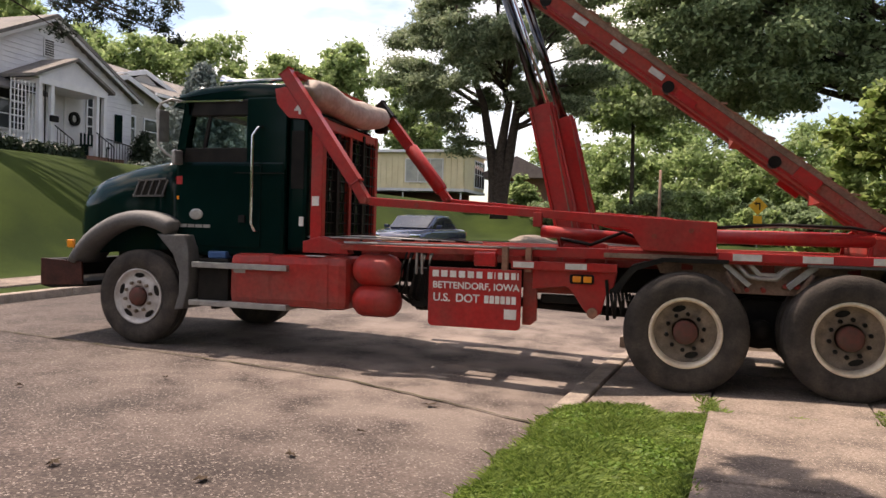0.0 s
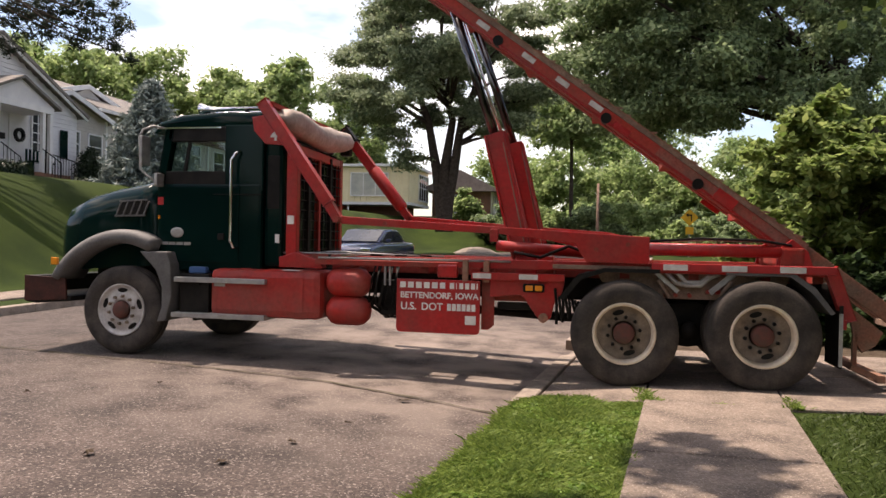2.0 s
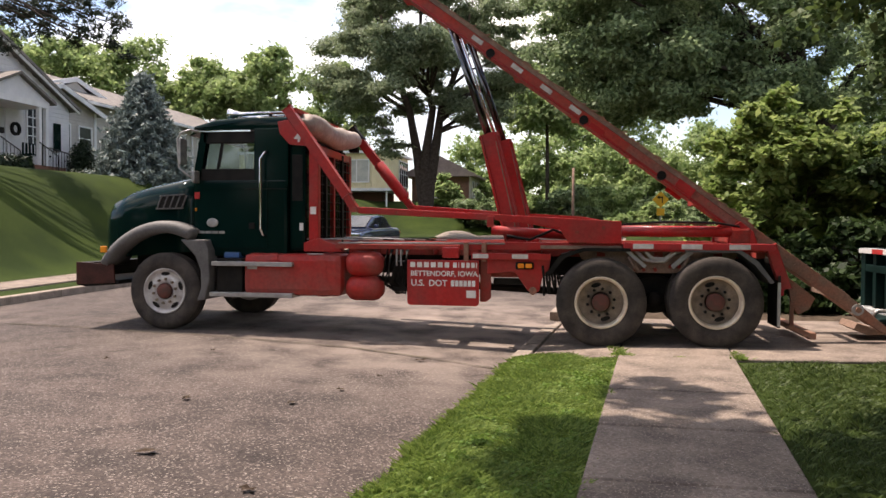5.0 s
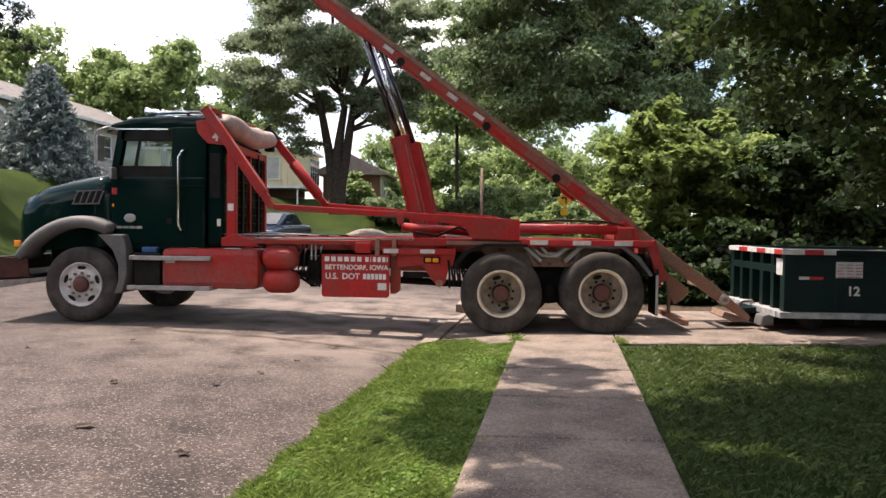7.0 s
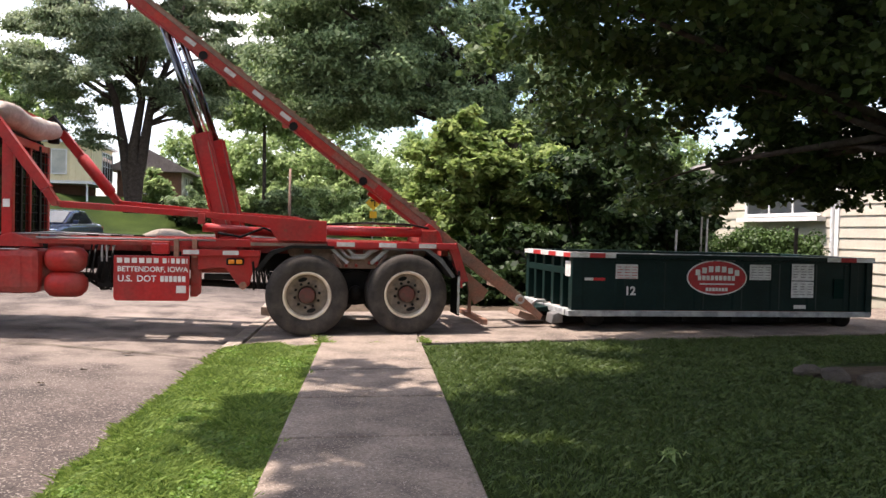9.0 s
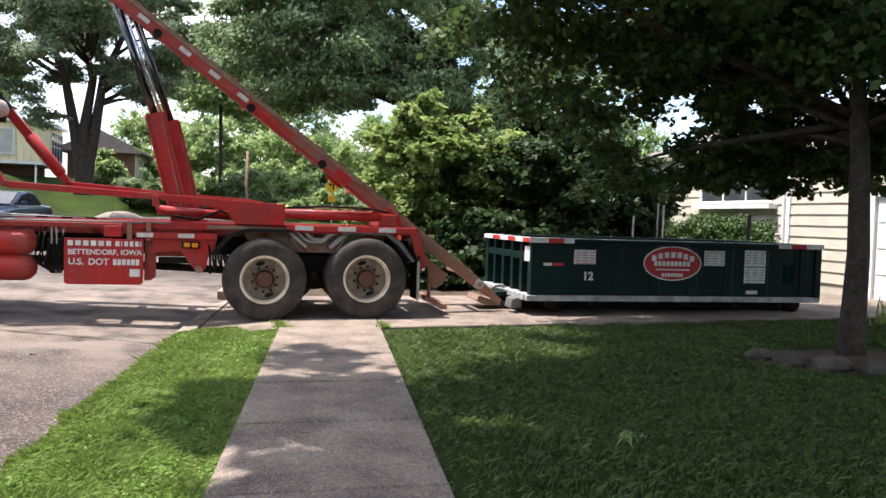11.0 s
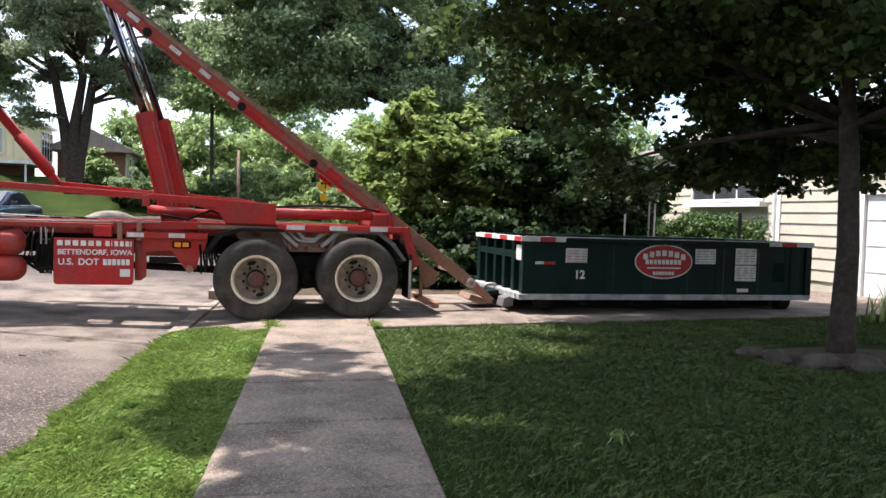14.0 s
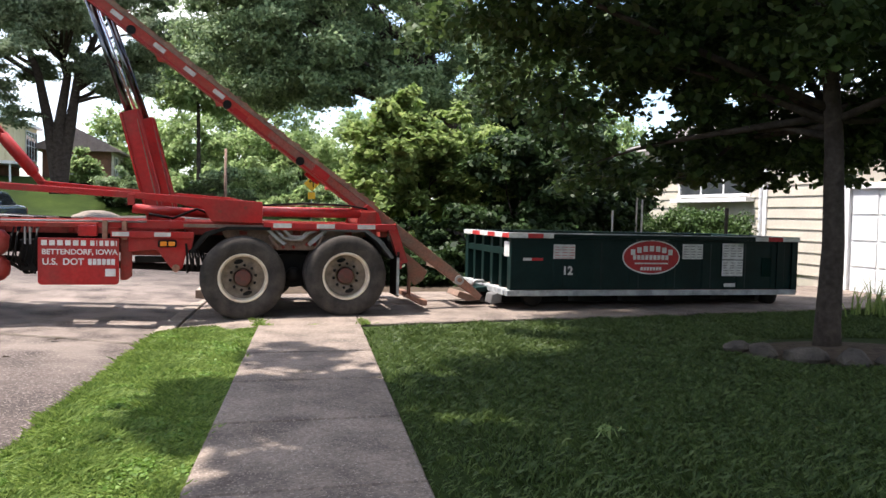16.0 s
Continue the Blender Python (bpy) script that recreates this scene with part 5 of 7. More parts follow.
    # sill, skids, rollers
    P("sill", bx(X0 - 0.12, X1, Y0 - 0.05, Y0 + 0.08, 0.275, 0.355, 0.01), M_SILL, "worn white bottom sill")
    P("sill", bx(X0 - 0.12, X1, Y1 - 0.08, Y1 + 0.05, 0.275, 0.355, 0.01), M_SILL)
    P("sill", bx(X0 - 0.14, X0, Y0 + 0.08, Y1 - 0.08, 0.275, 0.365, 0.01), M_SILL, "worn white front sill")
    for y in (0.8, 1.7):
        P("skid", bx(X0 - 0.1, X1 - 0.1, y - 0.06, y + 0.06, 0.11, 0.28, 0.01), M_BLACK, "black steel skid")
    for x in (X0 + 0.35, X1 - 0.36):
        for y in (0.24, 2.12):
            P("ground_roller", lathe([(0.02, 0), (0.125, 0.01), (0.14, 0.03), (0.14, 0.19), (0.125, 0.21), (0.02, 0.22)], (x, y, 0.245), 24), M_BLACK, "black steel ground roller", smooth=True)
    for i in range(5):
        x = X0 + 0.9 + 0.8 * i
        P("floor_beam", bx(x - 0.04, x + 0.04, Y0, Y1, 0.20, 0.29), M_BLACK)
    P("hook_plate", prism([(3.54, 0.13), (3.57, 0.27), (3.72, 0.31), (3.72, 0.14)], 0.42, 0.72, 0.02), M_GREY, "battered grey hook plate")
    P("hook_plate", prism([(3.46, 0.25), (3.48, 0.32), (3.72, 0.34), (3.72, 0.25)], 0.95, 1.6, 0.02), M_BOXGREEN)
    P("cable_hook", tube([(3.48, 1.2, 0.32), (3.54, 1.2, 0.40), (3.66, 1.2, 0.40), (3.72, 1.2, 0.34)], 0.03, 10), M_STEEL, smooth=True)
    # stickers and marks
    for x0, x1, z0, z1, name in ((4.40, 4.74, 0.82, 1.03, "notice"), (6.53, 6.88, 0.83, 1.06, "notice"), (7.23, 7.60, 0.83, 1.08, "notice"), (7.23, 7.60, 0.57, 0.815, "notice")):
        no = part(name, bx(x0, x1, Y0 - 0.02, Y0 - 0.013, z0, z1), M_TAPE, near, "weathered white printed notice")
        bars = bmesh.new()
        for i in range(5):
            for j in range(3):
                w = (x1 - x0) / 3
                a = x0 + 0.025 + j * w
                bx(a, a + w * random.uniform(0.5, 0.8), Y0 - 0.024, Y0 - 0.02, z1 - 0.043 - i * 0.04, z1 - 0.034 - i * 0.04, bm=bars)
        part("print_bar", bars, M_TAPERED if x0 == 4.40 else M_GREY, no)
    part("notice", bx(3.735, 3.740, 0.2, 0.42, 0.84, 1.06), M_TAPE, front)
    part("reflector", bx(3.93, 4.06, Y0 - 0.018, Y0 - 0.012, 0.79, 0.83), M_TAPE, near)
    part("reflector", bx(4.06, 4.24, Y0 - 0.018, Y0 - 0.012, 0.79, 0.83), M_TAPERED, near)
    part("paint_scuff", bx(7.28, 7.48, Y0 - 0.018, Y0 - 0.012, 0.40, 0.455), M_TAPE, near, "pale paint scuff")
    part("paint_scuff", bx(7.95, 8.12, Y0 - 0.017, Y0 - 0.012, 0.56, 0.86), M_GREEN, near)
    lettering("number", "12", 0.17, pose(4.63, Y0 - 0.016, 0.64, 90), M_WHITE, near, 0.006)
    for rx, rz, m, dy, nm in ((0.485, 0.262, M_WHITE, 0.016, "oval_border"), (0.465, 0.243, M_TAPERED, 0.02, "oval_sign")):
        bm = lathe([(1, 0.006), (1, 0.0)], (0, 0, 0), 48)
        bm.transform(Matrix.Translation((6.0, Y0 - dy, 0.855)) @ Matrix.Diagonal((rx, 1, rz, 1)))
        oval = part(nm, bm, m, near, "red oval sign with white bars" if m == M_TAPERED else "")
    for i in range(7):
        a = (i - 3) * 0.105
        part("sign_bar", beam((6.0 + a - 0.036, Y0 - 0.024, 0.985 - a * a * 0.55), (6.0 + a + 0.036, Y0 - 0.024, 0.985 - a * a * 0.55), 0.006, 0.085), M_WHITE, near)
    for i in range(9):
        part("sign_bar", bx(5.69 + i * 0.068, 5.69 + i * 0.068 + 0.05, Y0 - 0.026, Y0 - 0.02, 0.815, 0.885), M_WHITE, near)
    part("sign_bar", bx(5.72, 6.28, Y0 - 0.026, Y0 - 0.02, 0.75, 0.77), M_WHITE, near)
    for i in range(7):
        part("sign_bar", bx(5.82 + i * 0.052, 5.82 + i * 0.052 + 0.038, Y0 - 0.026, Y0 - 0.02, 0.655, 0.705), M_WHITE, near)
    for i in range(8):
        x = 5.74 + i * 0.065 + (0.05 if i > 3 else 0)
        part("faded_bar", bx(x, x + 0.045, Y0 - 0.016, Y0 - 0.012, 1.10, 1.15), M_GREY, near)
    return C


roll_off_box()


# ---- plants ----
def leaf_cloud(name, centres, radii, count, size, material, parent, seed, flat=0.5, long=1.5, shell=0.55, droop=0.0, loose=0.18, tri=False):
    """Many single leaves, scattered through clumps; each leaf is a bent four-sided blade."""
    rng = np.random.default_rng(seed)
    c, r = np.asarray(centres, float), np.asarray(radii, float)
    if r.ndim == 1:
        r = np.stack([r, r, r * 0.8], 1)
    w = (r[:, 0] * r[:, 1] * r[:, 2]) ** (2 / 3)
    pick = rng.choice(len(c), count, p=w / w.sum())
    d = rng.normal(size=(count, 3))
    d /= np.linalg.norm(d, axis=1, keepdims=True)
    rad = shell + (1 - shell) * rng.random(count) ** 0.6
    rad *= rng.random(count) ** 0.22
    p = c[pick] + d * r[pick] * rad[:, None] * (1 + loose * rng.normal(size=(count, 1)))
    nrm = d * (1 - flat) + np.array([0, 0, 1]) * flat + rng.normal(size=(count, 3)) * 0.45
    nrm /= np.linalg.norm(nrm, axis=1, keepdims=True)
    a = np.cross(nrm, rng.normal(size=(count, 3)))
    a[:, 2] -= droop
    a /= np.linalg.norm(a, axis=1, keepdims=True)
    b = np.cross(nrm, a)
    s = size * (0.6 + 0.8 * rng.random((count, 1)))
    tip, mid = a * s * long * 0.5, b * s * 0.5
    v = np.stack([p - tip, p + mid - nrm * s * 0.12, p + tip, p - mid - nrm * s * 0.12], 1).reshape(-1, 3)
    f = np.arange(count * 4).reshape(-1, 4)
    if tri:
        v = np.stack([p - tip * 0.8 - mid, p - tip * 0.8 + mid, p + tip * 1.2], 1).reshape(-1, 3)
        f = np.arange(count * 3).reshape(-1, 3)
    ob = sheet(name, v, f, material, parent)
    return ob


def limbs(parent, base, fork, targets, r0, seed, name="limb", material=None):
    """Curved tapering limbs from the fork to clump centres."""
    rng = random.Random(seed)
    for t in targets:
        a, b = Vector(fork), Vector(t)
        m = a.lerp(b, 0.45) + Vector((rng.uniform(-.3, .3), rng.uniform(-.3, .3), rng.uniform(0, .5))) * (b - a).length * 0.18
        q = a.lerp(b, 0.75) + Vector((rng.uniform(-.2, .2), rng.uniform(-.2, .2), rng.uniform(0, .3))) * (b - a).length * 0.1
        part(name, tube([tuple(a), tuple(m), tuple(q), tuple(b)], [r0, r0 * 0.65, r0 * 0.4, r0 * 0.12], 7), material or M_BARK, parent, smooth=True)


def tree(name, base, height, trunk_r, clumps, leaves, size, material, label, seed, fork_z=None, stems=1, n_limbs=14, sub=5, sub_r=0.45, long=1.5, flat=0.6, category="tree", limb_r=None, loose=0.3, tri=False, thin=0.6, spread=3.0):
    """A tapered trunk whose leaders run on into the crown, limbs leaving them at many heights, and clumps split into smaller clumps."""
    rng = random.Random(seed)
    t = thing(name, base, label, category)
    b = Vector(base)
    fz = fork_z or height * 0.35
    zs = sorted(c[2] for c in clumps)
    crown_top = max(zs[int(len(zs) * 0.8)], b.z + fz + 0.4)
    mid = Vector((sum(c[0] for c in clumps) / len(clumps), sum(c[1] for c in clumps) / len(clumps), 0))
    leaders = []
    for s in range(stems):
        lean = Vector((0, 0, 0))
        if stems > 1:
            lean = Vector(((s - (stems - 1) / 2) * fz * 0.16, rng.uniform(-0.6, 0.6) * 0.14 * fz, 0))
        top = b + lean + Vector((rng.uniform(-.1, .1), rng.uniform(-.1, .1), fz))
        k = trunk_r * (1.0 if stems == 1 else 0.72)
        low = [b + lean * 0.1 + Vector((0, 0, -0.2)), b + lean * 0.12 + Vector((0, 0, 0.12 * fz)), b.lerp(top, 0.5) + Vector((rng.uniform(-.04, .04), rng.uniform(-.04, .04), 0)), top]
        end = Vector(((top.x + mid.x) / 2, (top.y + mid.y) / 2, crown_top)) + lean * spread
        rise = end - top
        bend = Vector((rng.uniform(-1, 1), rng.uniform(-1, 1), 0)) * rise.length * 0.06
        high = [top + rise * 0.3 + bend, top + rise * 0.62 - bend * 0.6, end]
        part("trunk", tube([tuple(p) for p in low + high], [k * 1.25, k * 1.03, k * 0.88, k * 0.76, k * 0.55, k * 0.34, k * 0.08], 14), M_BARK, t, "rough grey-brown bark", smooth=True)
        leaders.append([top] + high)
    cs, rs = [], []
    for (x, y, z, r) in clumps:
        for i in range(sub):
            d = Vector((rng.gauss(0, 1), rng.gauss(0, 1), rng.gauss(0, 0.8))).normalized() * r * rng.uniform(0.35, 1.0)
            cs.append((x + d.x, y + d.y, z + d.z * 0.75))
            q = r * sub_r * rng.uniform(0.6, 1.2)
            rs.append((q * 1.15, q * 1.15, q * thin))
    for i, c in enumerate(rng.sample(clumps, min(n_limbs, len(clumps)))):
        goal = Vector(c[:3])
        line = min(leaders, key=lambda q: (q[2] - goal).length)
        zl = goal.z - 0.55 * (Vector((goal.x, goal.y, 0)) - Vector((line[1].x, line[1].y, 0))).length
        f = min(0.9, max(0.0, (zl - line[0].z) / max(0.1, line[-1].z - line[0].z)))
        f = min(0.92, f + rng.uniform(0, 0.06))
        at = (line[0].lerp(line[1], f / 0.3) if f < 0.3 else line[1].lerp(line[2], (f - 0.3) / 0.32) if f < 0.62 else line[2].lerp(line[3], (f - 0.62) / 0.38))
        limbs(t, b, at, [c[:3]], (limb_r or trunk_r * 0.5) * (1.0 - 0.55 * f), seed + i)
    for c in rng.sample(cs, min(len(cs), n_limbs * 2)):
        k = min(clumps, key=lambda q: (q[0] - c[0]) ** 2 + (q[1] - c[1]) ** 2 + (q[2] - c[2]) ** 2)
        part("branch", tube([k[:3], tuple((Vector(k[:3]) + Vector(c)) / 2 + Vector((0, 0, 0.1))), c], [(limb_r or trunk_r * 0.5) * 0.3, (limb_r or trunk_r * 0.5) * 0.2, 0.012], 5), M_BARK, t)
    leaf_cloud("crown", cs, rs, leaves, size, material, t, seed, flat=flat, long=long, shell=0.3, loose=loose, tri=tri)
    return t


def blob(centre, rx, ry, rz, n, r, seed, lowest=-1.0):
    """Clump centres spread through an uneven egg."""
    rng = random.Random(seed)
    out = []
    while len(out) < n:
        d = Vector((rng.uniform(-1, 1), rng.uniform(-1, 1), rng.uniform(-1, 1)))
        if 0.2 < d.length < 1 and d.z > lowest:
            k = 1 + 0.15 * math.sin(5 * d.x + 3 * d.y + seed)
            out.append((centre[0] + d.x * rx * k, centre[1] + d.y * ry * k, centre[2] + d.z * rz * k, r * rng.uniform(0.7, 1.25)))
    return out


def garden_plants():
    # the shade tree on the near lawn
    low = [(2.6, -2.4, 4.1, 0.9), (3.4, -1.6, 3.6, 0.9), (4.0, -1.8, 3.4, 0.8), (3.0, -3.2, 4.3, 0.8), (3.9, -3.4, 3.7, 0.8), (5.7, -2.2, 2.5, 0.45), (5.5, -1.4, 3.9, 0.8), (6.3, -1.4, 2.9, 0.9),
           (7.2, -2.6, 2.9, 0.8), (8.0, -3.2, 3.2, 0.9), (7.0, -4.0, 3.0, 0.7), (4.6, -0.6, 3.4, 1.0), (3.2, -0.2, 4.0, 0.9), (6.9, 0.1, 3.4, 0.7), (7.6, -0.6, 3.2, 0.9), (5.6, -3.0, 3.1, 0.7), (8.8, -1.6, 3.3, 1.0), (2.2, -1.2, 4.8, 0.9),
           (3.8, -4.4, 3.9, 0.8), (4.8, -4.2, 3.4, 0.7), (5.6, -4.6, 3.2, 0.7), (6.4, -5.0, 3.2, 0.7), (6.2, -3.8, 3.3, 0.6), (7.4, -5.0, 3.4, 0.8), (3.0, -4.6, 4.6, 0.8), (4.4, -2.6, 4.2, 0.9), (5.6, -1.8, 4.0, 1.0), (6.8, -2.0, 4.0, 1.0), (3.6, -1.2, 4.9, 1.0),
           (5.3, -1.6, 2.3, 0.4), (5.6, -1.0, 2.35, 0.6), (6.4, -0.6, 2.4, 0.7), (7.2, -1.0, 2.4, 0.7), (3.9, -1.0, 2.6, 0.5), (7.8, -1.8, 2.5, 0.6), (3.6, -2.0, 2.7, 0.5), (5.8, -1.6, 2.15, 0.35), (8.4, -0.4, 2.6, 0.8), (3.6, -0.6, 3.0, 0.8),
           (4.6, 0.4, 4.3, 1.1), (6.4, 0.6, 4.4, 1.1), (8.2, 0.2, 4.2, 1.1), (5.4, -0.4, 5.2, 1.1), (7.2, -0.8, 5.2, 1.1), (2.6, -3.6, 5.2, 0.9), (8.6, -2.6, 4.6, 1.0), (9.4, -1.2, 4.8, 1.0)]
    top = blob((4.1, -5.0, 7.1), 4.6, 5.2, 2.0, 110, 1.05, 5, -0.8)
    back = blob((7.4, -0.4, 4.9), 2.6, 2.2, 1.0, 30, 0.8, 15) + blob((8.6, -3.2, 5.4), 1.8, 1.4, 1.0, 18, 0.8, 16)
    low += [(5.2, -0.8, 2.05, 0.45), (6.0, -0.3, 2.0, 0.45), (6.8, -0.2, 2.05, 0.45), (7.4, -0.6, 2.0, 0.4), (4.6, -0.4, 2.15, 0.55), (8.3, -0.9, 2.1, 0.45), (6.4, -1.6, 2.2, 0.4), (6.6, -2.2, 2.3, 0.4), (7.2, -2.0, 2.35, 0.45), (7.7, -2.2, 2.35, 0.45), (8.2, -1.6, 2.4, 0.5), (7.0, -1.2, 2.3, 0.45), (6.2, -2.7, 2.4, 0.35), (6.9, -2.9, 2.5, 0.4), (7.4, -3.3, 2.6, 0.45), (4.6, -1.4, 3.55, 0.6), (5.0, -0.8, 3.8, 0.7), (4.3, -2.5, 3.35, 0.55), (5.6, 0.0, 4.0, 0.7), (4.9, -1.9, 3.3, 0.4), (5.3, -0.9, 3.35, 0.4), (6.1, 0.3, 3.9, 0.6), (5.25, -2.0, 2.8, 0.35), (5.6, -1.6, 2.95, 0.4), (6.3, -0.6, 3.15, 0.5), (6.9, 0.6, 3.5, 0.6), (5.9, -1.2, 3.5, 0.5), (4.75, -1.6, 3.15, 0.3), (5.5, -0.3, 3.6, 0.4), (5.0, -1.2, 3.25, 0.3)]
    tree("shade_tree", (6.02, -3.5, 0.12), 9.5, 0.125, low + top + back, 275000, 0.085, L_MAPLE, "broad shade tree with dark overhanging leaves on the lawn", 11, fork_z=2.15, n_limbs=46, sub=7, sub_r=0.55, long=1.25, limb_r=0.05)
    # bright shrub tree beyond the hoist
    bush = blob((3.55, 6.1, 2.5), 1.45, 1.3, 1.7, 30, 0.55, 8) + blob((4.9, 6.6, 2.7), 1.1, 1.1, 1.6, 16, 0.5, 9) + [(3.0, 5.6, 0.9, 0.6), (2.5, 5.8, 1.2, 0.6), (3.6, 5.3, 0.8, 0.6)]
    tree("shrub_tree", (3.7, 6.2, 0.1), 4.3, 0.07, bush, 50000, 0.09, L_BRIGHT, "large bushy shrub with bright green leaves behind the drive", 21, fork_z=0.8, stems=3, n_limbs=16, sub=7, sub_r=0.42, long=1.7, flat=0.75, loose=0.4, category="shrub")
    # dark shrubs behind the container, their deep shade put into the leaf colour
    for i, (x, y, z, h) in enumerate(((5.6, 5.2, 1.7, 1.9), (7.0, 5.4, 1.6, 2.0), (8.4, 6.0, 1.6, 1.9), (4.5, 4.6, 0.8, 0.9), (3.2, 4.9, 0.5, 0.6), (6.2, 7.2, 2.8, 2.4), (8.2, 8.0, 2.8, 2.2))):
        tree("dark_shrub", (x, y, 0.1), h * 2, 0.06, blob((x, y, z), 1.05, 0.9, h * 0.85, 18, 0.5, 30 + i), 14000, 0.10, L_SHADE, "dense shrub behind the container with shade put into its dark leaves", 40 + i, fork_z=0.7, stems=3, n_limbs=8, sub=5, sub_r=0.5, category="shrub")
    # great dark tree over the street
    crown = blob((3.6, 19.5, 9.6), 6.6, 5.2, 4.2, 110, 1.15, 3, -0.85) + [(1.2, 17, 6.3, 1.4), (3.0, 16, 5.8, 1.2), (5.2, 16, 5.6, 1.3), (6.6, 16.5, 5.6, 1.4), (-1.2, 18, 7.4, 1.5), (8.5, 16.5, 6.0, 1.6), (9.5, 14, 7.0, 1.8)]
    tree("oak_tree", (8.2, 19.5, 0.5), 14, 0.45, crown, 260000, 0.105, L_DARK, "great dark oak leaning over the street", 51, fork_z=4.6, n_limbs=30, sub=7, sub_r=0.58, limb_r=0.17, loose=0.32, long=1.4, tri=True, flat=0.4, thin=0.55)
    # tall open tree on the far lawn
    crown = blob((-8.6, 30, 11.2), 5.6, 4.0, 5.2, 110, 0.8, 4, -0.95) + [(-13.0, 29, 9.0, 1.1), (-12.0, 30, 7.6, 1.0), (-5.0, 29, 7.4, 1.0), (-4.2, 30, 9.0, 1.2), (-10.8, 29, 6.8, 0.9)]
    tree("locust_tree", (-8.35, 30, 2.2), 14, 0.46, crown, 220000, 0.095, L_LOCUST, "tall open tree with several dark stems on the bank", 61, fork_z=2.9, stems=3, n_limbs=44, sub=7, sub_r=0.7, limb_r=0.13, loose=0.6, long=1.7, tri=True, flat=0.45, thin=0.42, spread=5.0)
    # trees at the street's end
    far = [(-4.5, 50, 4.2, 3.6, 4.6), (0.5, 52, 4.5, 4.2, 4.6), (4.5, 50, 4.0, 3.4, 4.2), (9.5, 48, 5.0, 4.5, 5.0), (-0.5, 44, 2.6, 2.4, 2.6), (1.2, 47, 2.4, 2.6, 2.4), (14, 40, 6, 5, 6), (-9.5, 62, 6.5, 4.5, 5), (20, 34, 6, 5, 6), (1.5, 60, 10, 6, 5),
           (-2.5, 40, 9.6, 3.2, 2.8)]
    for i, (x, y, z, r, h) in enumerate(far):
        tree("street_end_tree", (x, y, 0.9), z + h, 0.13, blob((x, y, z), r, r * 0.8, h * 0.8, 60, r * 0.24, 70 + i), 19000, 0.19, L_FAR, "green tree at the far end of the street", 80 + i, fork_z=max(1.0, z - h * 0.6), n_limbs=12, sub=10, sub_r=0.55, loose=0.75, long=1.6, tri=True, flat=0.3, thin=0.75)
    for i, (x, y, r) in enumerate(((-6.5, 38.5, 1.5), (-4.0, 38.0, 1.7), (-1.2, 38.5, 1.6), (1.6, 39, 1.7), (4.2, 40, 1.5), (-9.5, 40.5, 1.2), (7.0, 38, 1.8), (4.2, 34.6, 1.2), (6.4, 34.8, 1.3), (2.4, 35.2, 1.1))):
        tree("verge_shrub", (x, y, land_z(x, y)), r * 1.6, 0.05, blob((x, y, land_z(x, y) + r * 0.7), r, r * 0.8, r * 0.75, 20, r * 0.35, 160 + i), 6000, 0.14, L_FAR if i % 2 else L_DARK, "rounded green shrub along the far verge", 170 + i, fork_z=0.4, stems=3, n_limbs=6, sub=5, sub_r=0.7, category="shrub")
    # trees behind the houses
    back = [(-24, 44, 9.6, 3.8, 6.0), (-29.5, 46, 9.6, 4.6, 5.8), (-35, 46, 10.6, 5.0, 5.8), (-41, 44, 11.5, 5.5, 6), (-47, 40, 12, 5.5, 6), (-38, 30, 9.5, 4.8, 5.4), (-44, 26, 11, 5.5, 6), (-20, 50, 9.0, 3.4, 6.2), (-33, 25, 9.6, 4.0, 4.6), (-46, 14, 10, 6, 6)]
    for i, (x, y, z, r, h) in enumerate(back):
        tree("garden_tree", (x, y, 3.0), z + h, 0.25, blob((x, y, z), r, r * 0.8, h * 0.85, 64, r * 0.22, 100 + i), 26000, 0.21, L_FAR, "light green tree behind the houses", 120 + i, fork_z=max(1.0, z - 3 - h * 0.6), n_limbs=12, sub=10, sub_r=0.55, loose=0.75, long=1.6, tri=True, flat=0.3, thin=0.75)
    # dark pine hanging into view beside the white house
    pine = [(-15.3, 12.0, 8.0, 0.6), (-14.5, 12.0, 7.6, 0.5), (-14.0, 12.0, 7.15, 0.35), (-15.8, 12.2, 8.8, 0.7), (-16.6, 12.4, 9.3, 0.8), (-14.9, 12.1, 8.5, 0.6), (-17.4, 12.6, 9.0, 0.7), (-18.2, 12.8, 9.8, 0.9), (-16.2, 12.6, 10.0, 0.9),
            (-14.3, 12.0, 8.1, 0.5), (-15.0, 12.2, 9.3, 0.7), (-15.8, 12.1, 7.7, 0.4), (-16.6, 12.2, 8.2, 0.5), (-19.0, 13.0, 9.0, 0.7), (-19.5, 13.5, 10.5, 1.2), (-17.2, 12.8, 10.6, 1.0), (-17.6, 12.4, 8.1, 0.6), (-18.4, 12.6, 8.8, 0.7), (-16.9, 12.3, 8.7, 0.7), (-18.9, 12.8, 7.9, 0.5)]
    pine = [(x, y, z - 0.55, r * 0.9) for x, y, z, r in pine]
    t = tree("pine_tree", (-21.5, 8.0, 3.2), 11, 0.28, pine, 13000, 0.04, L_PINE, "dark ragged pine with a hanging bough", 141, fork_z=6.4, n_limbs=20, sub=12, sub_r=0.42, long=4.5, limb_r=0.07, loose=0.9)


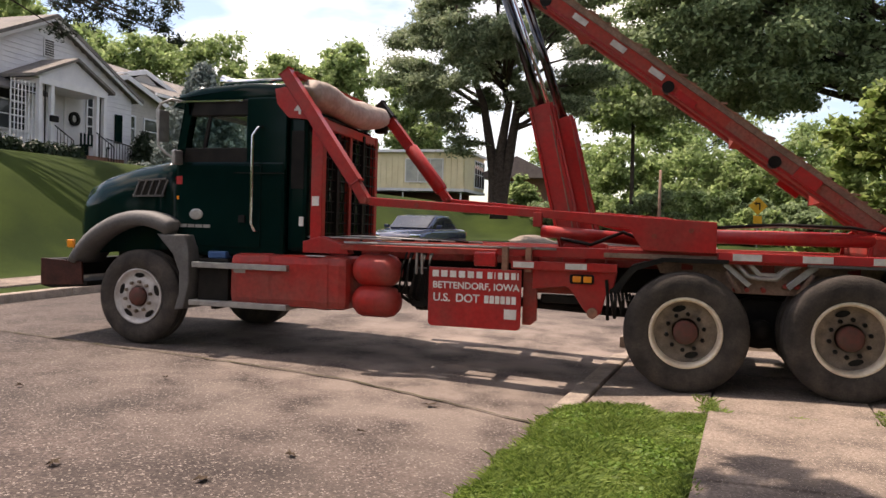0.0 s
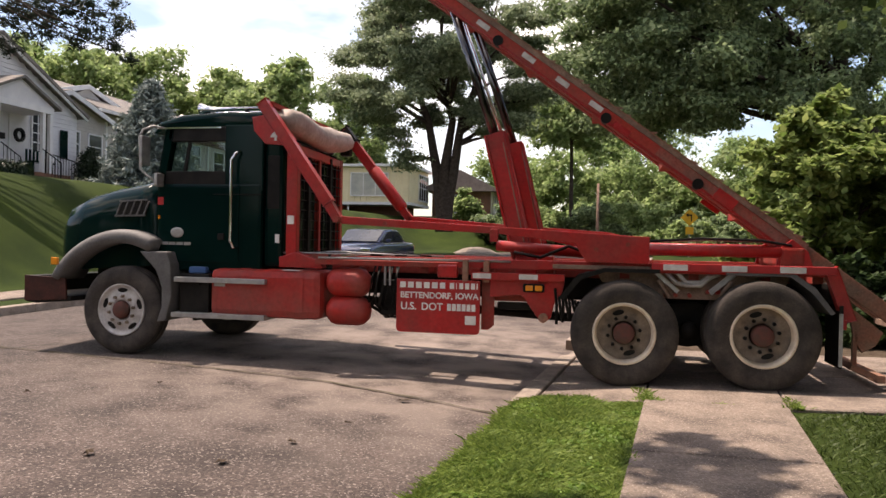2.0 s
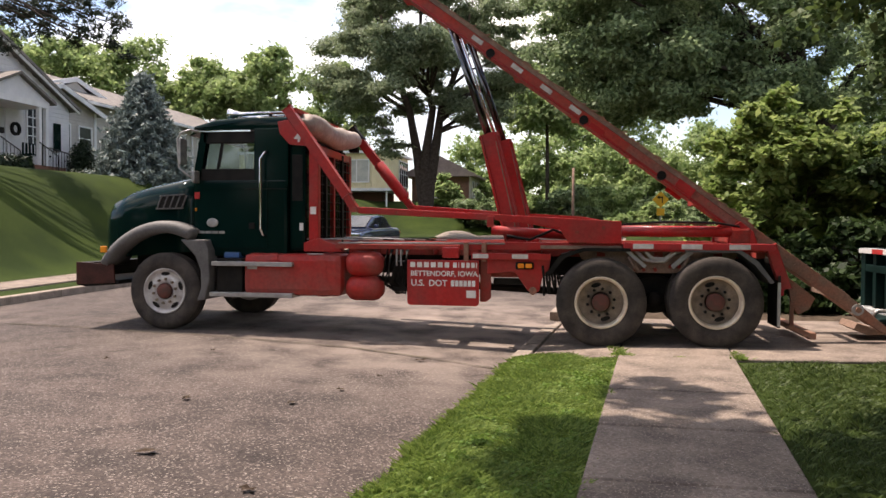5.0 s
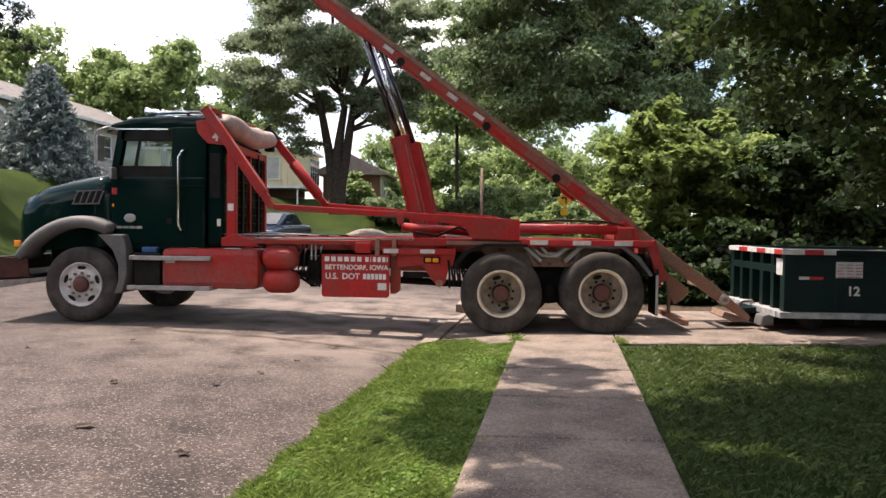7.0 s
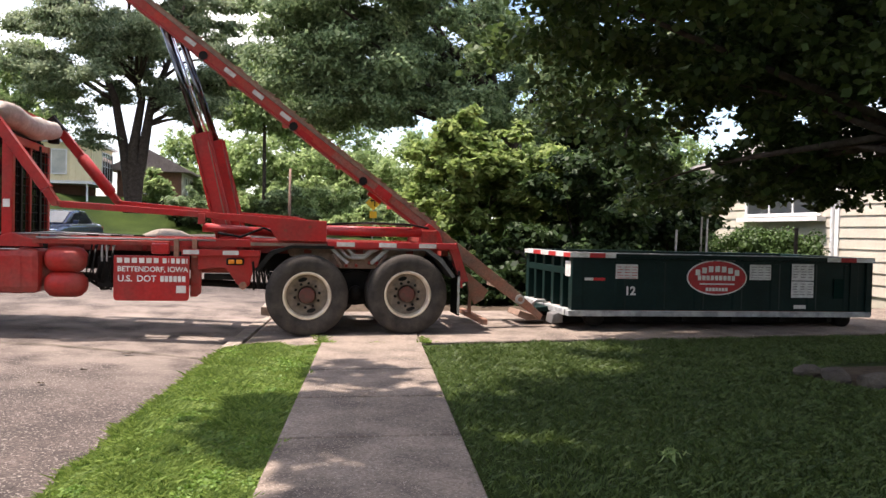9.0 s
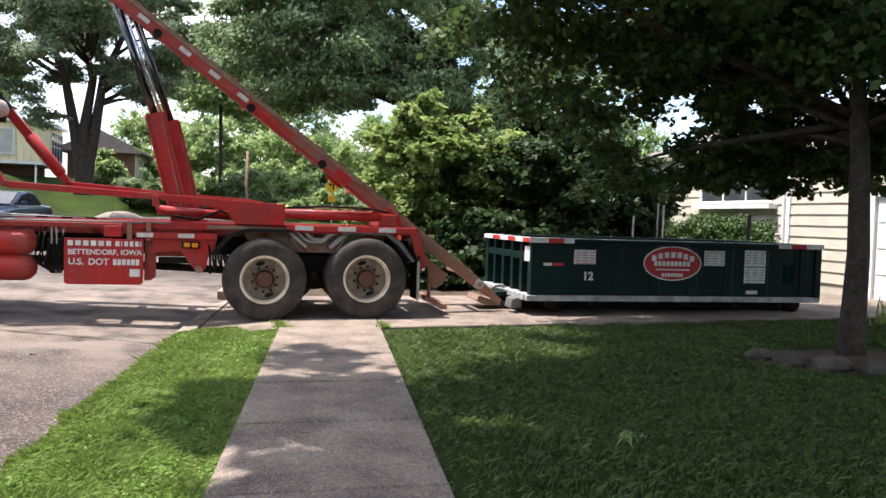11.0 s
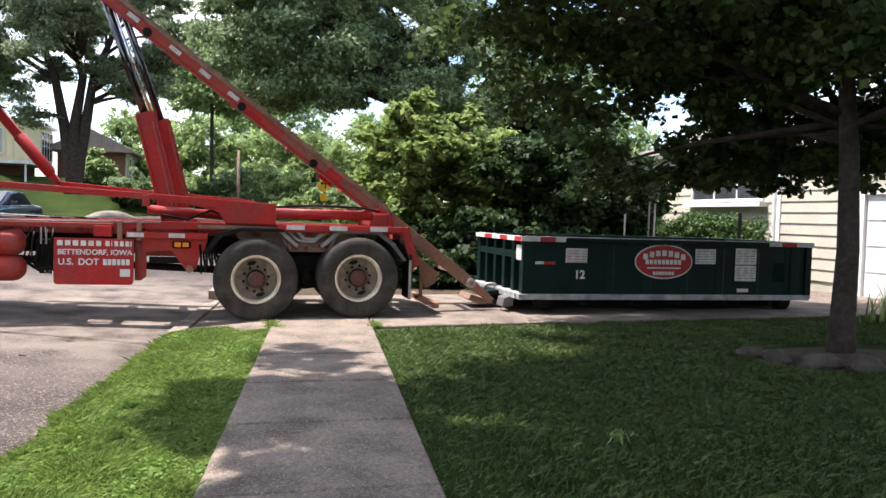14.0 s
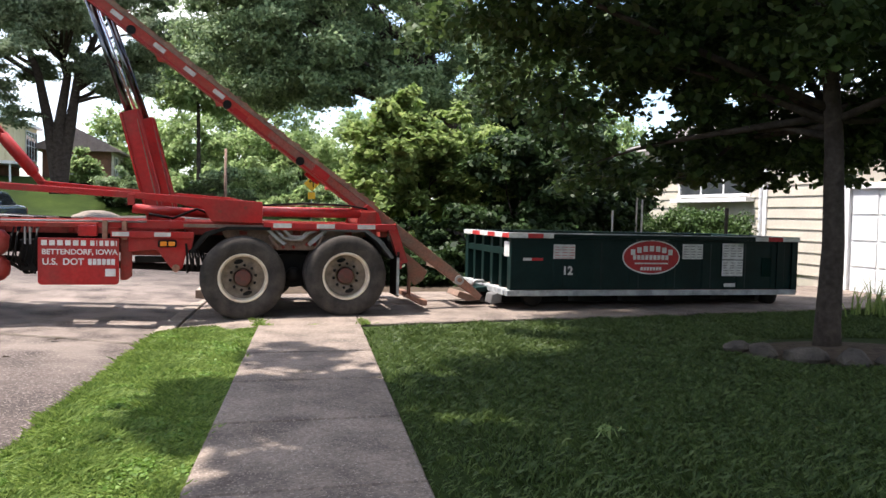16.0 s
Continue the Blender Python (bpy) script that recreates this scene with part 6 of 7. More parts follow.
def unseen_trees():
    """Trees added unseen over and behind the camera, to shade walk and close street."""
    # clumps set so that their shadows land on the pavement and lawn
    over = blob((-2.6, -4.6, 8.2), 0.55, 3.3, 1.0, 26, 0.62, 201) + [(-3.5, -3.1, 8.0, 0.6), (-3.2, -3.4, 8.3, 0.5), (-2.4, -8.6, 8.2, 0.7), (-2.0, -7.6, 8.4, 0.7)] + blob((0.8, -6.2, 7.8), 2.6, 3.8, 1.5, 30, 0.9, 202) + blob((-0.7, -3.6, 7.6), 0.6, 0.9, 0.6, 7, 0.6, 205) + blob((4.2, -8.8, 8.8), 4.4, 3.4, 1.1, 40, 0.9, 207)
    tree("unseen_shade_tree", (-0.35, -13.5, 0.0), 10, 0.22, over, 76000, 0.13, L_MAPLE, "unseen tree added over the camera, shading pavement and lawn", 203, fork_z=4.2, n_limbs=18, sub=6, sub_r=0.5, limb_r=0.09)
    # unseen trees added to block low sky from the truck's reflections
    rows = [(-22, -24, 5), (-8, -32, 5.5), (9, -26, 5), (21, -8, 5), (-17, -16, 5), (15, -15, 5), (-13, -27, 6), (-2, -25, 6), (4, -30, 6.5), (-26, -14, 6)]
    for i, (x, y, h) in enumerate(rows):
        tree("garden_tree", (x, y, 0.1 if x > -1 else land_z(x, y)), h * 1.8, 0.25, blob((x, y, h * 0.85), 3.8, 3.6, h * 0.75, 40, 1.1, 210 + i), 7000, 0.4, L_DARK if i % 2 else L_FAR, "unseen leafy tree added behind the camera to block sky", 230 + i, fork_z=2.2, n_limbs=8, sub=6, sub_r=0.6)


def spruce(base, height, radius):
    """A blue spruce: whorls of drooping boughs, each a flat spray of needles."""
    t = thing("blue_spruce", base, "blue-grey spruce beside the beige house", "tree")
    b = Vector(base)
    part("trunk", tube([tuple(b), tuple(b + Vector((0, 0, height * 0.95)))], [0.14, 0.02], 10), M_BARK, t)
    rng = random.Random(7)
    cs, rs = [], []
    for i in range(26):
        f = i / 25
        z = 0.25 + f * (height - 0.5)
        reach = radius * (1 - f) ** 0.85 * rng.uniform(0.9, 1.08) + 0.1
        n = max(4, int(13 * (1 - f) + 4))
        for j in range(n):
            a = 2 * math.pi * (j + 0.5 * (i % 2)) / n + rng.uniform(-0.15, 0.15)
            k = reach * rng.uniform(0.82, 1.1)
            for q in (0.45, 0.72, 1.0):
                cs.append((b.x + math.cos(a) * k * q, b.y + math.sin(a) * k * q, b.z + z - 0.14 * k * q + rng.uniform(-.05, .05)))
                rs.append((0.27, 0.27, 0.13))
    leaf_cloud("needles", cs, rs, 26000, 0.07, L_SPRUCE, t, 9, flat=0.2, long=3.2, shell=0.1, loose=0.5)


def clipped(name, x0, x1, y0, y1, z0, z1, count, size, material, label, seed):
    """A clipped hedge: leaves all over a rounded box with a twiggy core."""
    t = thing(name, ((x0 + x1) / 2, (y0 + y1) / 2, z0), label, "hedge")
    part("core", bx(x0 + 0.42, x1 - 0.42, y0 + 0.42, y1 - 0.42, z0, z0 + (z1 - z0) * 0.55, 0.03), M_MULCH, t)
    rng = np.random.default_rng(seed)
    n = max(8, int((x1 - x0) * (y1 - y0) * 8))
    cs = np.stack([rng.uniform(x0 + 0.2, x1 - 0.2, n * 3), rng.uniform(y0 + 0.2, y1 - 0.2, n * 3), rng.uniform(z0 + 0.15, z1 - 0.18, n * 3)], 1)
    leaf_cloud("foliage", cs, np.full((n * 3, 3), 0.26), count, size, material, t, seed, flat=0.3, shell=0.4)


garden_plants()
unseen_trees()
spruce((-17.15, 17.95, 3.0), 4.5, 2.0)
clipped("hedge", 9.6, 10.9, 3.9, 8.4, 0.15, 1.72, 34000, 0.05, L_HEDGE, "clipped green hedge below the cream house's window", 5)
clipped("hedge", -19.1, -18.2, 8.6, 13.6, 3.1, 3.75, 12000, 0.09, L_YEW, "low dark hedge before the white porch", 6)
clipped("hedge", -19.2, -18.4, 15.9, 17.6, 3.1, 3.5, 5000, 0.08, L_YEW, "low dark hedge beside the porch steps", 16)
t = thing("yew_bush", (-20.4, 18.85, 3.3), "dark pointed yew bush between the houses", "shrub")
part("trunk", tube([(-20.4, 18.85, 3.1), (-20.4, 18.85, 4.4)], [0.06, 0.02], 8), M_BARK, t)
leaf_cloud("foliage", [(-20.4, 18.85, 3.7), (-20.4, 18.85, 4.1), (-20.4, 18.85, 4.45), (-20.35, 18.85, 4.7)], [(0.62, 0.62, 0.5), (0.6, 0.6, 0.5), (0.46, 0.46, 0.4), (0.25, 0.25, 0.3)], 7000, 0.06, L_YEW, t, 17, flat=0.1, shell=0.5)


# ---- houses ----
def window(parent, axis, at, a0, a1, z0, z1, out, trim=None, bars=(1, 1), shutter=False, glass=None):
    """A framed window on a wall. axis x: the wall stands at x=at and a runs along y; out is the way that it faces."""
    def B(p0, p1, q0, q1, d0, d1, bm=None):
        lo, hi = sorted((at + out * d0, at + out * d1))
        return bx(lo, hi, p0, p1, q0, q1, bm=bm) if axis == "x" else bx(p0, p1, lo, hi, q0, q1, bm=bm)
    w = part("window", B(a0, a1, z0, z1, 0.002, 0.012), glass or M_DARKGLASS, parent, "dark glass window in a white frame")
    t = 0.07
    f = B(a0 - t, a0, z0 - t, z1 + t, 0, 0.05)
    B(a1, a1 + t, z0 - t, z1 + t, 0, 0.05, bm=f)
    B(a0, a1, z1, z1 + t, 0, 0.05, bm=f)
    B(a0, a1, z0 - t, z0, 0, 0.07, bm=f)
    for i in range(1, bars[0]):
        c = a0 + (a1 - a0) * i / bars[0]
        B(c - 0.02, c + 0.02, z0, z1, 0, 0.035, bm=f)
    for i in range(1, bars[1]):
        c = z0 + (z1 - z0) * i / bars[1]
        B(a0, a1, c - 0.02, c + 0.02, 0, 0.033, bm=f)
    part("window_frame", f, trim or M_TRIM, w)
    return w


def siding(parent, axis, at, out, outline, pitch, material, label="lapped siding"):
    """Lapped boards, each one a tilted strip, cut to a gable or box outline given as f(z) -> (a0, a1)."""
    z0, z1, fn = outline
    n = int((z1 - z0) / pitch)
    for i in range(n):
        za, zb = z0 + i * pitch, z0 + (i + 1) * pitch
        a0, a1 = fn(za + pitch * 0.5)
        if a1 - a0 < 0.1:
            continue
        b0, b1 = fn(min(z1, zb))
        bm = bmesh.new()
        pts = []
        for (a, z, d) in ((a0, za, 0.03), (a1, za, 0.03), (b1, zb, 0.008), (b0, zb, 0.008)):
            pts.append((at + out * d, a, z) if axis == "x" else (a, at + out * d, z))
        back = [(at - out * 0.02, p[1], p[2]) if axis == "x" else (p[0], at - out * 0.02, p[2]) for p in pts]
        f = [bm.verts.new(p) for p in pts]
        g = [bm.verts.new(p) for p in back]
        bm.faces.new(f), bm.faces.new(g[::-1])
        for k in range(4):
            bm.faces.new((f[k], g[k], g[(k + 1) % 4], f[(k + 1) % 4]))
        bmesh.ops.recalc_face_normals(bm, faces=bm.faces)
        part("board", bm, material, parent)


def white_house():
    H = thing("white_house", (-23.5, 13.0, 3.2), "white gabled house with a small porch on the bank", "house")
    P = lambda name, bm, m, label="", under=None: part(name, bm, m, under or H, label)
    X, A, B, C, zb, ze, zp = -21.0, 10.2, 18.85, 14.6, 3.3, 6.2, 8.3
    wall = P("wall", prism([(A, zb), (B, zb), (B, ze), (C, zp - 0.05), (A, ze)], X - 8, X - 0.05, axis="x"), M_SIDING, "white lapped siding")
    gable = lambda z: (A, B) if z < ze else (A + (C - A) * (z - ze) / (zp - ze), B - (B - C) * (z - ze) / (zp - ze))
    siding(wall, "x", X - 0.03, 1, (zb + 0.25, zp - 0.05, gable), 0.17, M_SIDING)
    for s, y in ((1, B), (-1, A)):
        P("roof", beam((X - 3.8, C, zp + 0.09), (X - 3.8, y + s * 0.3, ze - 0.05), 8.3, 0.12, up=(0, s * 0.4, 1)), M_ROOF, "grey shingle roof")
        P("barge_board", beam((X + 0.28, C, zp + 0.02), (X + 0.28, y + s * 0.3, ze - 0.12), 0.05, 0.2, up=(0, s * 0.4, 1)), M_TRIM, "white roof edge board")
    P("foundation", bx(X - 7.9, X - 0.02, A + 0.05, B - 0.05, 2.6, zb + 0.25), M_BRICK)
    v = P("gable_vent", bx(X, X + 0.05, 14.3, 14.75, 6.95, 7.6), M_TRIM, "white slatted gable vent")
    for i in range(7):
        part("slat", bx(X + 0.05, X + 0.07, 14.34, 14.71, 7.0 + i * 0.08, 7.05 + i * 0.08), M_GREY, v)
    # porch
    px = X + 1.35
    P("porch_floor", bx(X, px, 12.75, 16.8, 3.0, 3.62), M_BRICK, "brick porch floor")
    P("porch_roof", prism([(12.45, 5.98), (14.3, 6.82), (16.1, 5.98), (16.1, 5.88), (14.3, 6.72), (12.45, 5.88)], X, px + 0.15, axis="x"), M_ROOF, "small grey porch roof")
    P("porch_gable", prism([(12.6, 5.9), (14.3, 6.7), (15.95, 5.9)], px - 0.04, px, axis="x"), M_SIDING, "white porch gable")
    P("porch_beam", bx(X, px + 0.03, 12.75, 15.85, 5.72, 5.92), M_TRIM)
    for y in (12.85, 13.35, 15.42, 15.78):
        P("porch_column", bx(px - 0.14, px, y - 0.07, y + 0.07, 3.62, 5.75, 0.01), M_TRIM, "white porch column")
    for y0, y1 in ((12.9, 13.3), (15.45, 15.75)):
        P("trellis_bar", bx(px - 0.09, px - 0.06, (y0 + y1) / 2 - 0.015, (y0 + y1) / 2 + 0.015, 3.62, 5.75), M_BLACK)
    door = P("front_door", bx(X, X + 0.06, 15.25, 16.15, 3.62, 5.75), M_TRIM, "white front door with a dark wreath")
    w = bmesh.new()
    for i in range(16):
        a, b = 2 * math.pi * i / 16, 2 * math.pi * (i + 1) / 16
        beam((X + 0.1, 15.68 + 0.2 * math.cos(a), 5.0 + 0.2 * math.sin(a)), (X + 0.1, 15.68 + 0.2 * math.cos(b), 5.0 + 0.2 * math.sin(b)), 0.1, 0.1, bm=w)
    part("wreath", w, M_BLACK, door, "dark round wreath")
    window(H, "x", X, 16.4, 17.3, 4.5, 5.9, 1, bars=(3, 4))
    window(H, "x", X, 11.6, 13.6, 4.3, 5.7, 1, bars=(3, 3))
    window(H, "x", X, 10.5, 11.1, 4.3, 5.7, 1, bars=(1, 2))
    P("awning", prism([(X, 6.0), (X, 5.93), (X + 0.9, 5.4), (X + 0.9, 5.47)], 11.2, 13.8, axis="y"), M_GREY, "grey sloping awning")
    tr = bmesh.new()
    for i in range(8):
        bx(px - 0.1, px - 0.07, 11.75 + i * 0.14, 11.77 + i * 0.14, 3.6, 5.7, bm=tr)
    for i in range(10):
        bx(px - 0.1, px - 0.07, 11.75, 12.75, 3.7 + i * 0.21, 3.72 + i * 0.21, bm=tr)
    P("trellis", tr, M_TRIM, "white wooden trellis")
    P("mail_box", bx(px, px + 0.12, 13.2, 13.5, 4.55, 4.75, 0.02), M_BLACK, "black mail box")
    be = P("porch_bench", bx(X + 0.4, X + 0.8, 15.6, 16.7, 4.02, 4.08), M_GREEN, "dark green slatted bench")
    for i in range(6):
        part("bench_slat", bx(X + 0.38, X + 0.41, 15.65 + i * 0.18, 15.73 + i * 0.18, 4.08, 4.5), M_GREEN, be)
    for y in (15.65, 16.6):
        part("bench_leg", bx(X + 0.45, X + 0.75, y - 0.02, y + 0.02, 3.62, 4.02), M_GREEN, be)
    P("shutter", bx(X + 0.03, X + 0.07, 17.85, 18.25, 4.4, 5.5, 0.01), M_GREEN, "dark green shutter")
    P("steps", prism([(px, 3.0), (px, 3.55), (px + 0.35, 3.55), (px + 0.35, 3.36), (px + 0.7, 3.36), (px + 0.7, 3.0)], 13.5, 15.3, axis="y"), M_BRICK, "brick porch steps")
    for y in (13.45, 15.35):
        r = P("step_rail", tube([(px, y, 4.45), (px + 0.75, y, 3.95), (px + 0.75, y, 3.1)], 0.02, 6), M_BLACK, "black iron step rail")
        for i in range(5):
            part("baluster", tube([(px + 0.1 + i * 0.14, y, 3.4), (px + 0.1 + i * 0.14, y, 4.38 - i * 0.095)], 0.01, 5), M_BLACK, r)
    r = P("porch_rail", tube([(px, 15.85, 4.3), (px, 17.3, 4.15)], 0.02, 6), M_BLACK, "black iron rail")
    for i in range(9):
        part("baluster", tube([(px, 15.95 + i * 0.15, 3.3), (px, 15.95 + i * 0.15, 4.28 - i * 0.015)], 0.01, 5), M_BLACK, r)


def beige_house():
    H = thing("beige_house", (-24.0, 24.0, 3.2), "beige sided house with grey shingle roofs on the bank", "house")
    P = lambda name, bm, m, label="", under=None: part(name, bm, m, under or H, label)
    X, zb, ze = -22.5, 3.3, 6.62
    A, B, C, zp = 17.2, 22.75, 20.0, 7.4
    wall = P("wall", prism([(A, zb), (B, zb), (B, ze), (C, zp - 0.04), (A, ze)], X - 6, X - 0.04, axis="x"), M_SIDING2, "beige lapped siding")
    siding(wall, "x", X - 0.03, 1, (zb, zp - 0.05, lambda z: (A, B) if z < ze else (A + (C - A) * (z - ze) / (zp - ze), B - (B - C) * (z - ze) / (zp - ze))), 0.14, M_SIDING2)
    for s, y in ((1, B), (-1, A)):
        P("roof", beam((X - 2.8, C, zp + 0.08), (X - 2.8, y + s * 0.35, ze - 0.1), 6.3, 0.1, up=(0, s * 0.4, 1)), M_ROOF, "grey shingle roof")
        P("barge_board", beam((X + 0.36, C, zp), (X + 0.36, y + s * 0.37, ze - 0.2), 0.05, 0.2, up=(0, s * 0.4, 1)), M_TRIM, "white roof edge board")
    window(H, "x", X, 21.55, 22.4, 4.85, 5.85, 1, bars=(1, 2))
    window(H, "x", X, 20.1, 20.9, 4.85, 5.85, 1, bars=(1, 2))
    P("corner_board", bx(X - 0.02, X + 0.04, B - 0.08, B + 0.04, zb, ze), M_TRIM)
    # rear gable and long wing
    P("gable_wall", prism([(21.0, 7.0), (27.0, 7.0), (24.0, 8.4)], X - 2.0, X - 1.9, axis="x"), M_SIDING2)
    for s, y in ((1, 27.4), (-1, 20.6)):
        P("barge_board", beam((X - 1.85, 24.0, 8.48), (X - 1.85, y, 7.55), 0.06, 0.22, up=(0, s * 0.4, 1)), M_TRIM, "white roof edge board")
        P("roof", beam((X - 4.4, 24.0, 8.5), (X - 4.4, y, 7.6), 5.0, 0.1, up=(0, s * 0.4, 1)), M_ROOF)
    W = X - 1.0
    wing = P("wing_wall", bx(W - 6.5, W, 22.8, 40.0, zb, 7.2), M_SIDING2, "beige lapped siding")
    siding(wing, "x", W, 1, (zb, 7.2, lambda z: (22.8, 40.0)), 0.16, M_SIDING2)
    P("wing_roof", prism([(W + 0.5, 7.18), (W + 0.5, 7.32), (W - 3.2, 9.0), (W - 7.0, 7.32), (W - 7.0, 7.18)], 22.9, 40.4, axis="y"), M_ROOF, "long grey shingle roof")
    P("gutter", bx(W + 0.48, W + 0.6, 22.9, 40.4, 7.13, 7.28, 0.02), M_TRIM)
    window(H, "x", W + 0.02, 31.5, 32.6, 5.5, 6.7, 1, bars=(1, 2))
    window(H, "x", W + 0.02, 34.2, 35.4, 5.3, 6.6, 1, bars=(1, 2))
    window(H, "x", W + 0.02, 27.0, 28.2, 5.5, 6.7, 1, bars=(1, 2))
    P("downpipe", bx(W + 0.04, W + 0.12, 33.4, 33.5, 3.4, 7.15), M_TRIM)
    P("chimney", bx(X - 4.6, X - 3.6, 26.0, 27.2, 7.6, 8.7), M_BRICK, "brick chimney")



def yellow_house():
    H = thing("yellow_house", (-16.5, 43.0, 2.8), "flat-roofed yellow panelled house raised on posts above a lawn", "house")
    P = lambda name, bm, m, label="", under=None: part(name, bm, m, under or H, label)
    X1, Y0, z0, z1 = -12.9, 40.0, 4.02, 6.32
    wall = P("wall", bx(-25, X1, Y0 + 0.05, Y0 + 5.5, z0, z1), M_YELLOW, "yellow vertical panelling")
    for i in range(30):
        x = -24.9 + i * 0.4
        part("panel", bx(x, x + 0.37, Y0, Y0 + 0.05, z0 + 0.02, z1 - 0.05), M_YELLOW, wall)
    for i in range(12):
        y = Y0 + 0.1 + i * 0.44
        part("panel", bx(X1, X1 + 0.04, y, y + 0.4, z0 + 0.02, z1 - 0.05), M_YELLOW, wall)
    P("roof", bx(-25.3, X1 + 0.3, Y0 - 0.3, Y0 + 5.8, z1, z1 + 0.16), M_TRIM, "flat roof with a pale edge")
    P("floor_edge", bx(-25, X1 + 0.1, Y0 - 0.05, Y0 + 5.5, z0 - 0.18, z0), M_TRIM, "white floor edge")
    window(H, "y", Y0 - 0.01, -16.75, -14.3, 4.45, 5.86, -1, bars=(3, 1), glass=M_CURTAIN)
    window(H, "x", X1 + 0.05, 42.6, 45.2, 4.3, 6.0, 1, bars=(4, 2))
    for x in (X1 - 0.2, -17.0):
        P("post", bx(x - 0.05, x + 0.05, Y0 + 0.1, Y0 + 0.2, 2.2, z0 - 0.18), M_TRIM, "white post")
    P("base_wall", bx(-25, X1 - 1.0, Y0 + 2.0, Y0 + 5.4, 2.0, z0 - 0.18), M_BRICK)


def brown_house():
    H = thing("brick_house", (-8.5, 47.5, 2.5), "low brick house with a taupe roof at the street's end", "house")
    P = lambda name, bm, m, label="", under=None: part(name, bm, m, under or H, label)
    P("wall", bx(-12.6, -8.4, 45.6, 51, 2.4, 5.3), M_BRICK, "brown brick wall")
    P("wall", bx(-8.38, -8.3, 45.6, 51, 2.4, 5.3), M_CREAMWALL)
    P("roof", prism([(-13.2, 5.25), (-10.5, 6.6), (-7.8, 5.25), (-7.8, 5.1), (-13.2, 5.1)], 45.0, 51.6, axis="y"), M_PINKBROWN, "low taupe gable roof")
    window(H, "y", 45.58, -12.0, -10.6, 3.6, 4.8, -1, bars=(2, 1))
    window(H, "x", -8.28, 46.6, 47.4, 3.7, 4.8, 1, bars=(1, 2))
    window(H, "x", -8.28, 48.8, 49.6, 3.7, 4.8, 1, bars=(1, 2))


def cream_house():
    H = thing("cream_house", (14.5, 4.0, 0.1), "cream lap-sided house with a white garage door at the drive's end", "house")
    P = lambda name, bm, m, label="", under=None: part(name, bm, m, under or H, label)
    X = 11.3
    # wall round the garage door
    wall = P("wall", bx(X, X + 0.2, 2.05, 4.45, 0.0, 2.95), M_CREAMWALL, "cream lapped siding")
    siding(wall, "x", X, -1, (0.35, 2.95, lambda z: (2.14, 4.45)), 0.235, M_CREAMWALL)
    P("wall", bx(X, X + 0.2, -5.5, -0.75, 0.0, 2.95), M_CREAMWALL, "cream lapped siding")
    P("lintel", bx(X, X + 0.2, -0.75, 2.05, 2.12, 2.95), M_CREAMWALL)
    w2 = P("wall", bx(X + 0.35, X + 0.55, 4.45, 12.0, 0.0, 3.3), M_CREAMWALL, "cream lapped siding")
    siding(w2, "x", X + 0.35, -1, (0.35, 3.3, lambda z: (4.45, 12.0)), 0.235, M_CREAMWALL)
    P("corner_board", bx(X - 0.05, X + 0.36, 4.38, 4.5, 0.1, 2.95), M_TRIM, "white corner board")
    P("downpipe", tube([(X - 0.06, 4.56, 0.2), (X - 0.06, 4.56, 2.9)], 0.045, 8), M_TRIM, "white downpipe")
    door = P("garage_door", bx(X + 0.03, X + 0.07, -0.7, 1.98, 0.1, 2.1), M_TRIM, "white panelled garage door")
    for i in range(4):
        for j in range(4):
            part("door_panel", bx(X + 0.012, X + 0.03, -0.66 + j * 0.665, -0.06 + j * 0.665, 0.13 + i * 0.495, 0.58 + i * 0.495, 0.008), M_TRIM, door)
    f = bx(X - 0.04, X + 0.03, 1.98, 2.12, 0.1, 2.2)
    bx(X - 0.04, X + 0.03, -0.84, -0.7, 0.1, 2.2, bm=f)
    bx(X - 0.04, X + 0.03, -0.7, 1.98, 2.1, 2.2, bm=f)
    P("door_frame", f, M_TRIM)
    window(H, "x", X + 0.32, 5.5, 8.4, 2.1, 3.1, -1, bars=(3, 1))
    P("window_ledge", bx(X + 0.1, X + 0.34, 5.3, 8.6, 1.9, 2.0), M_TRIM)
    P("roof", prism([(X - 0.14, 2.95), (X - 0.14, 3.1), (X + 4.0, 4.7), (X + 9, 3.1), (X + 9, 2.95)], -6.0, 4.6, axis="y"), M_ROOF, "grey shingle roof")
    P("roof", prism([(X + 0.15, 3.3), (X + 0.15, 3.44), (X + 4.4, 5.0), (X + 9.4, 3.42), (X + 9.4, 3.28)], 4.62, 12.6, axis="y"), M_ROOF, "grey shingle roof")
    P("side_wall", bx(X + 0.56, X + 8.4, 11.8, 12.0, 0.0, 3.25), M_CREAMWALL)
    P("side_wall", bx(X + 0.2, X + 8.2, -5.5, -5.3, 0.0, 2.9), M_CREAMWALL)
    P("side_wall", bx(X + 8.2, X + 8.4, -5.5, 12.0, 0.0, 2.9), M_CREAMWALL)


white_house()
beige_house()
yellow_house()
brown_house()
cream_house()


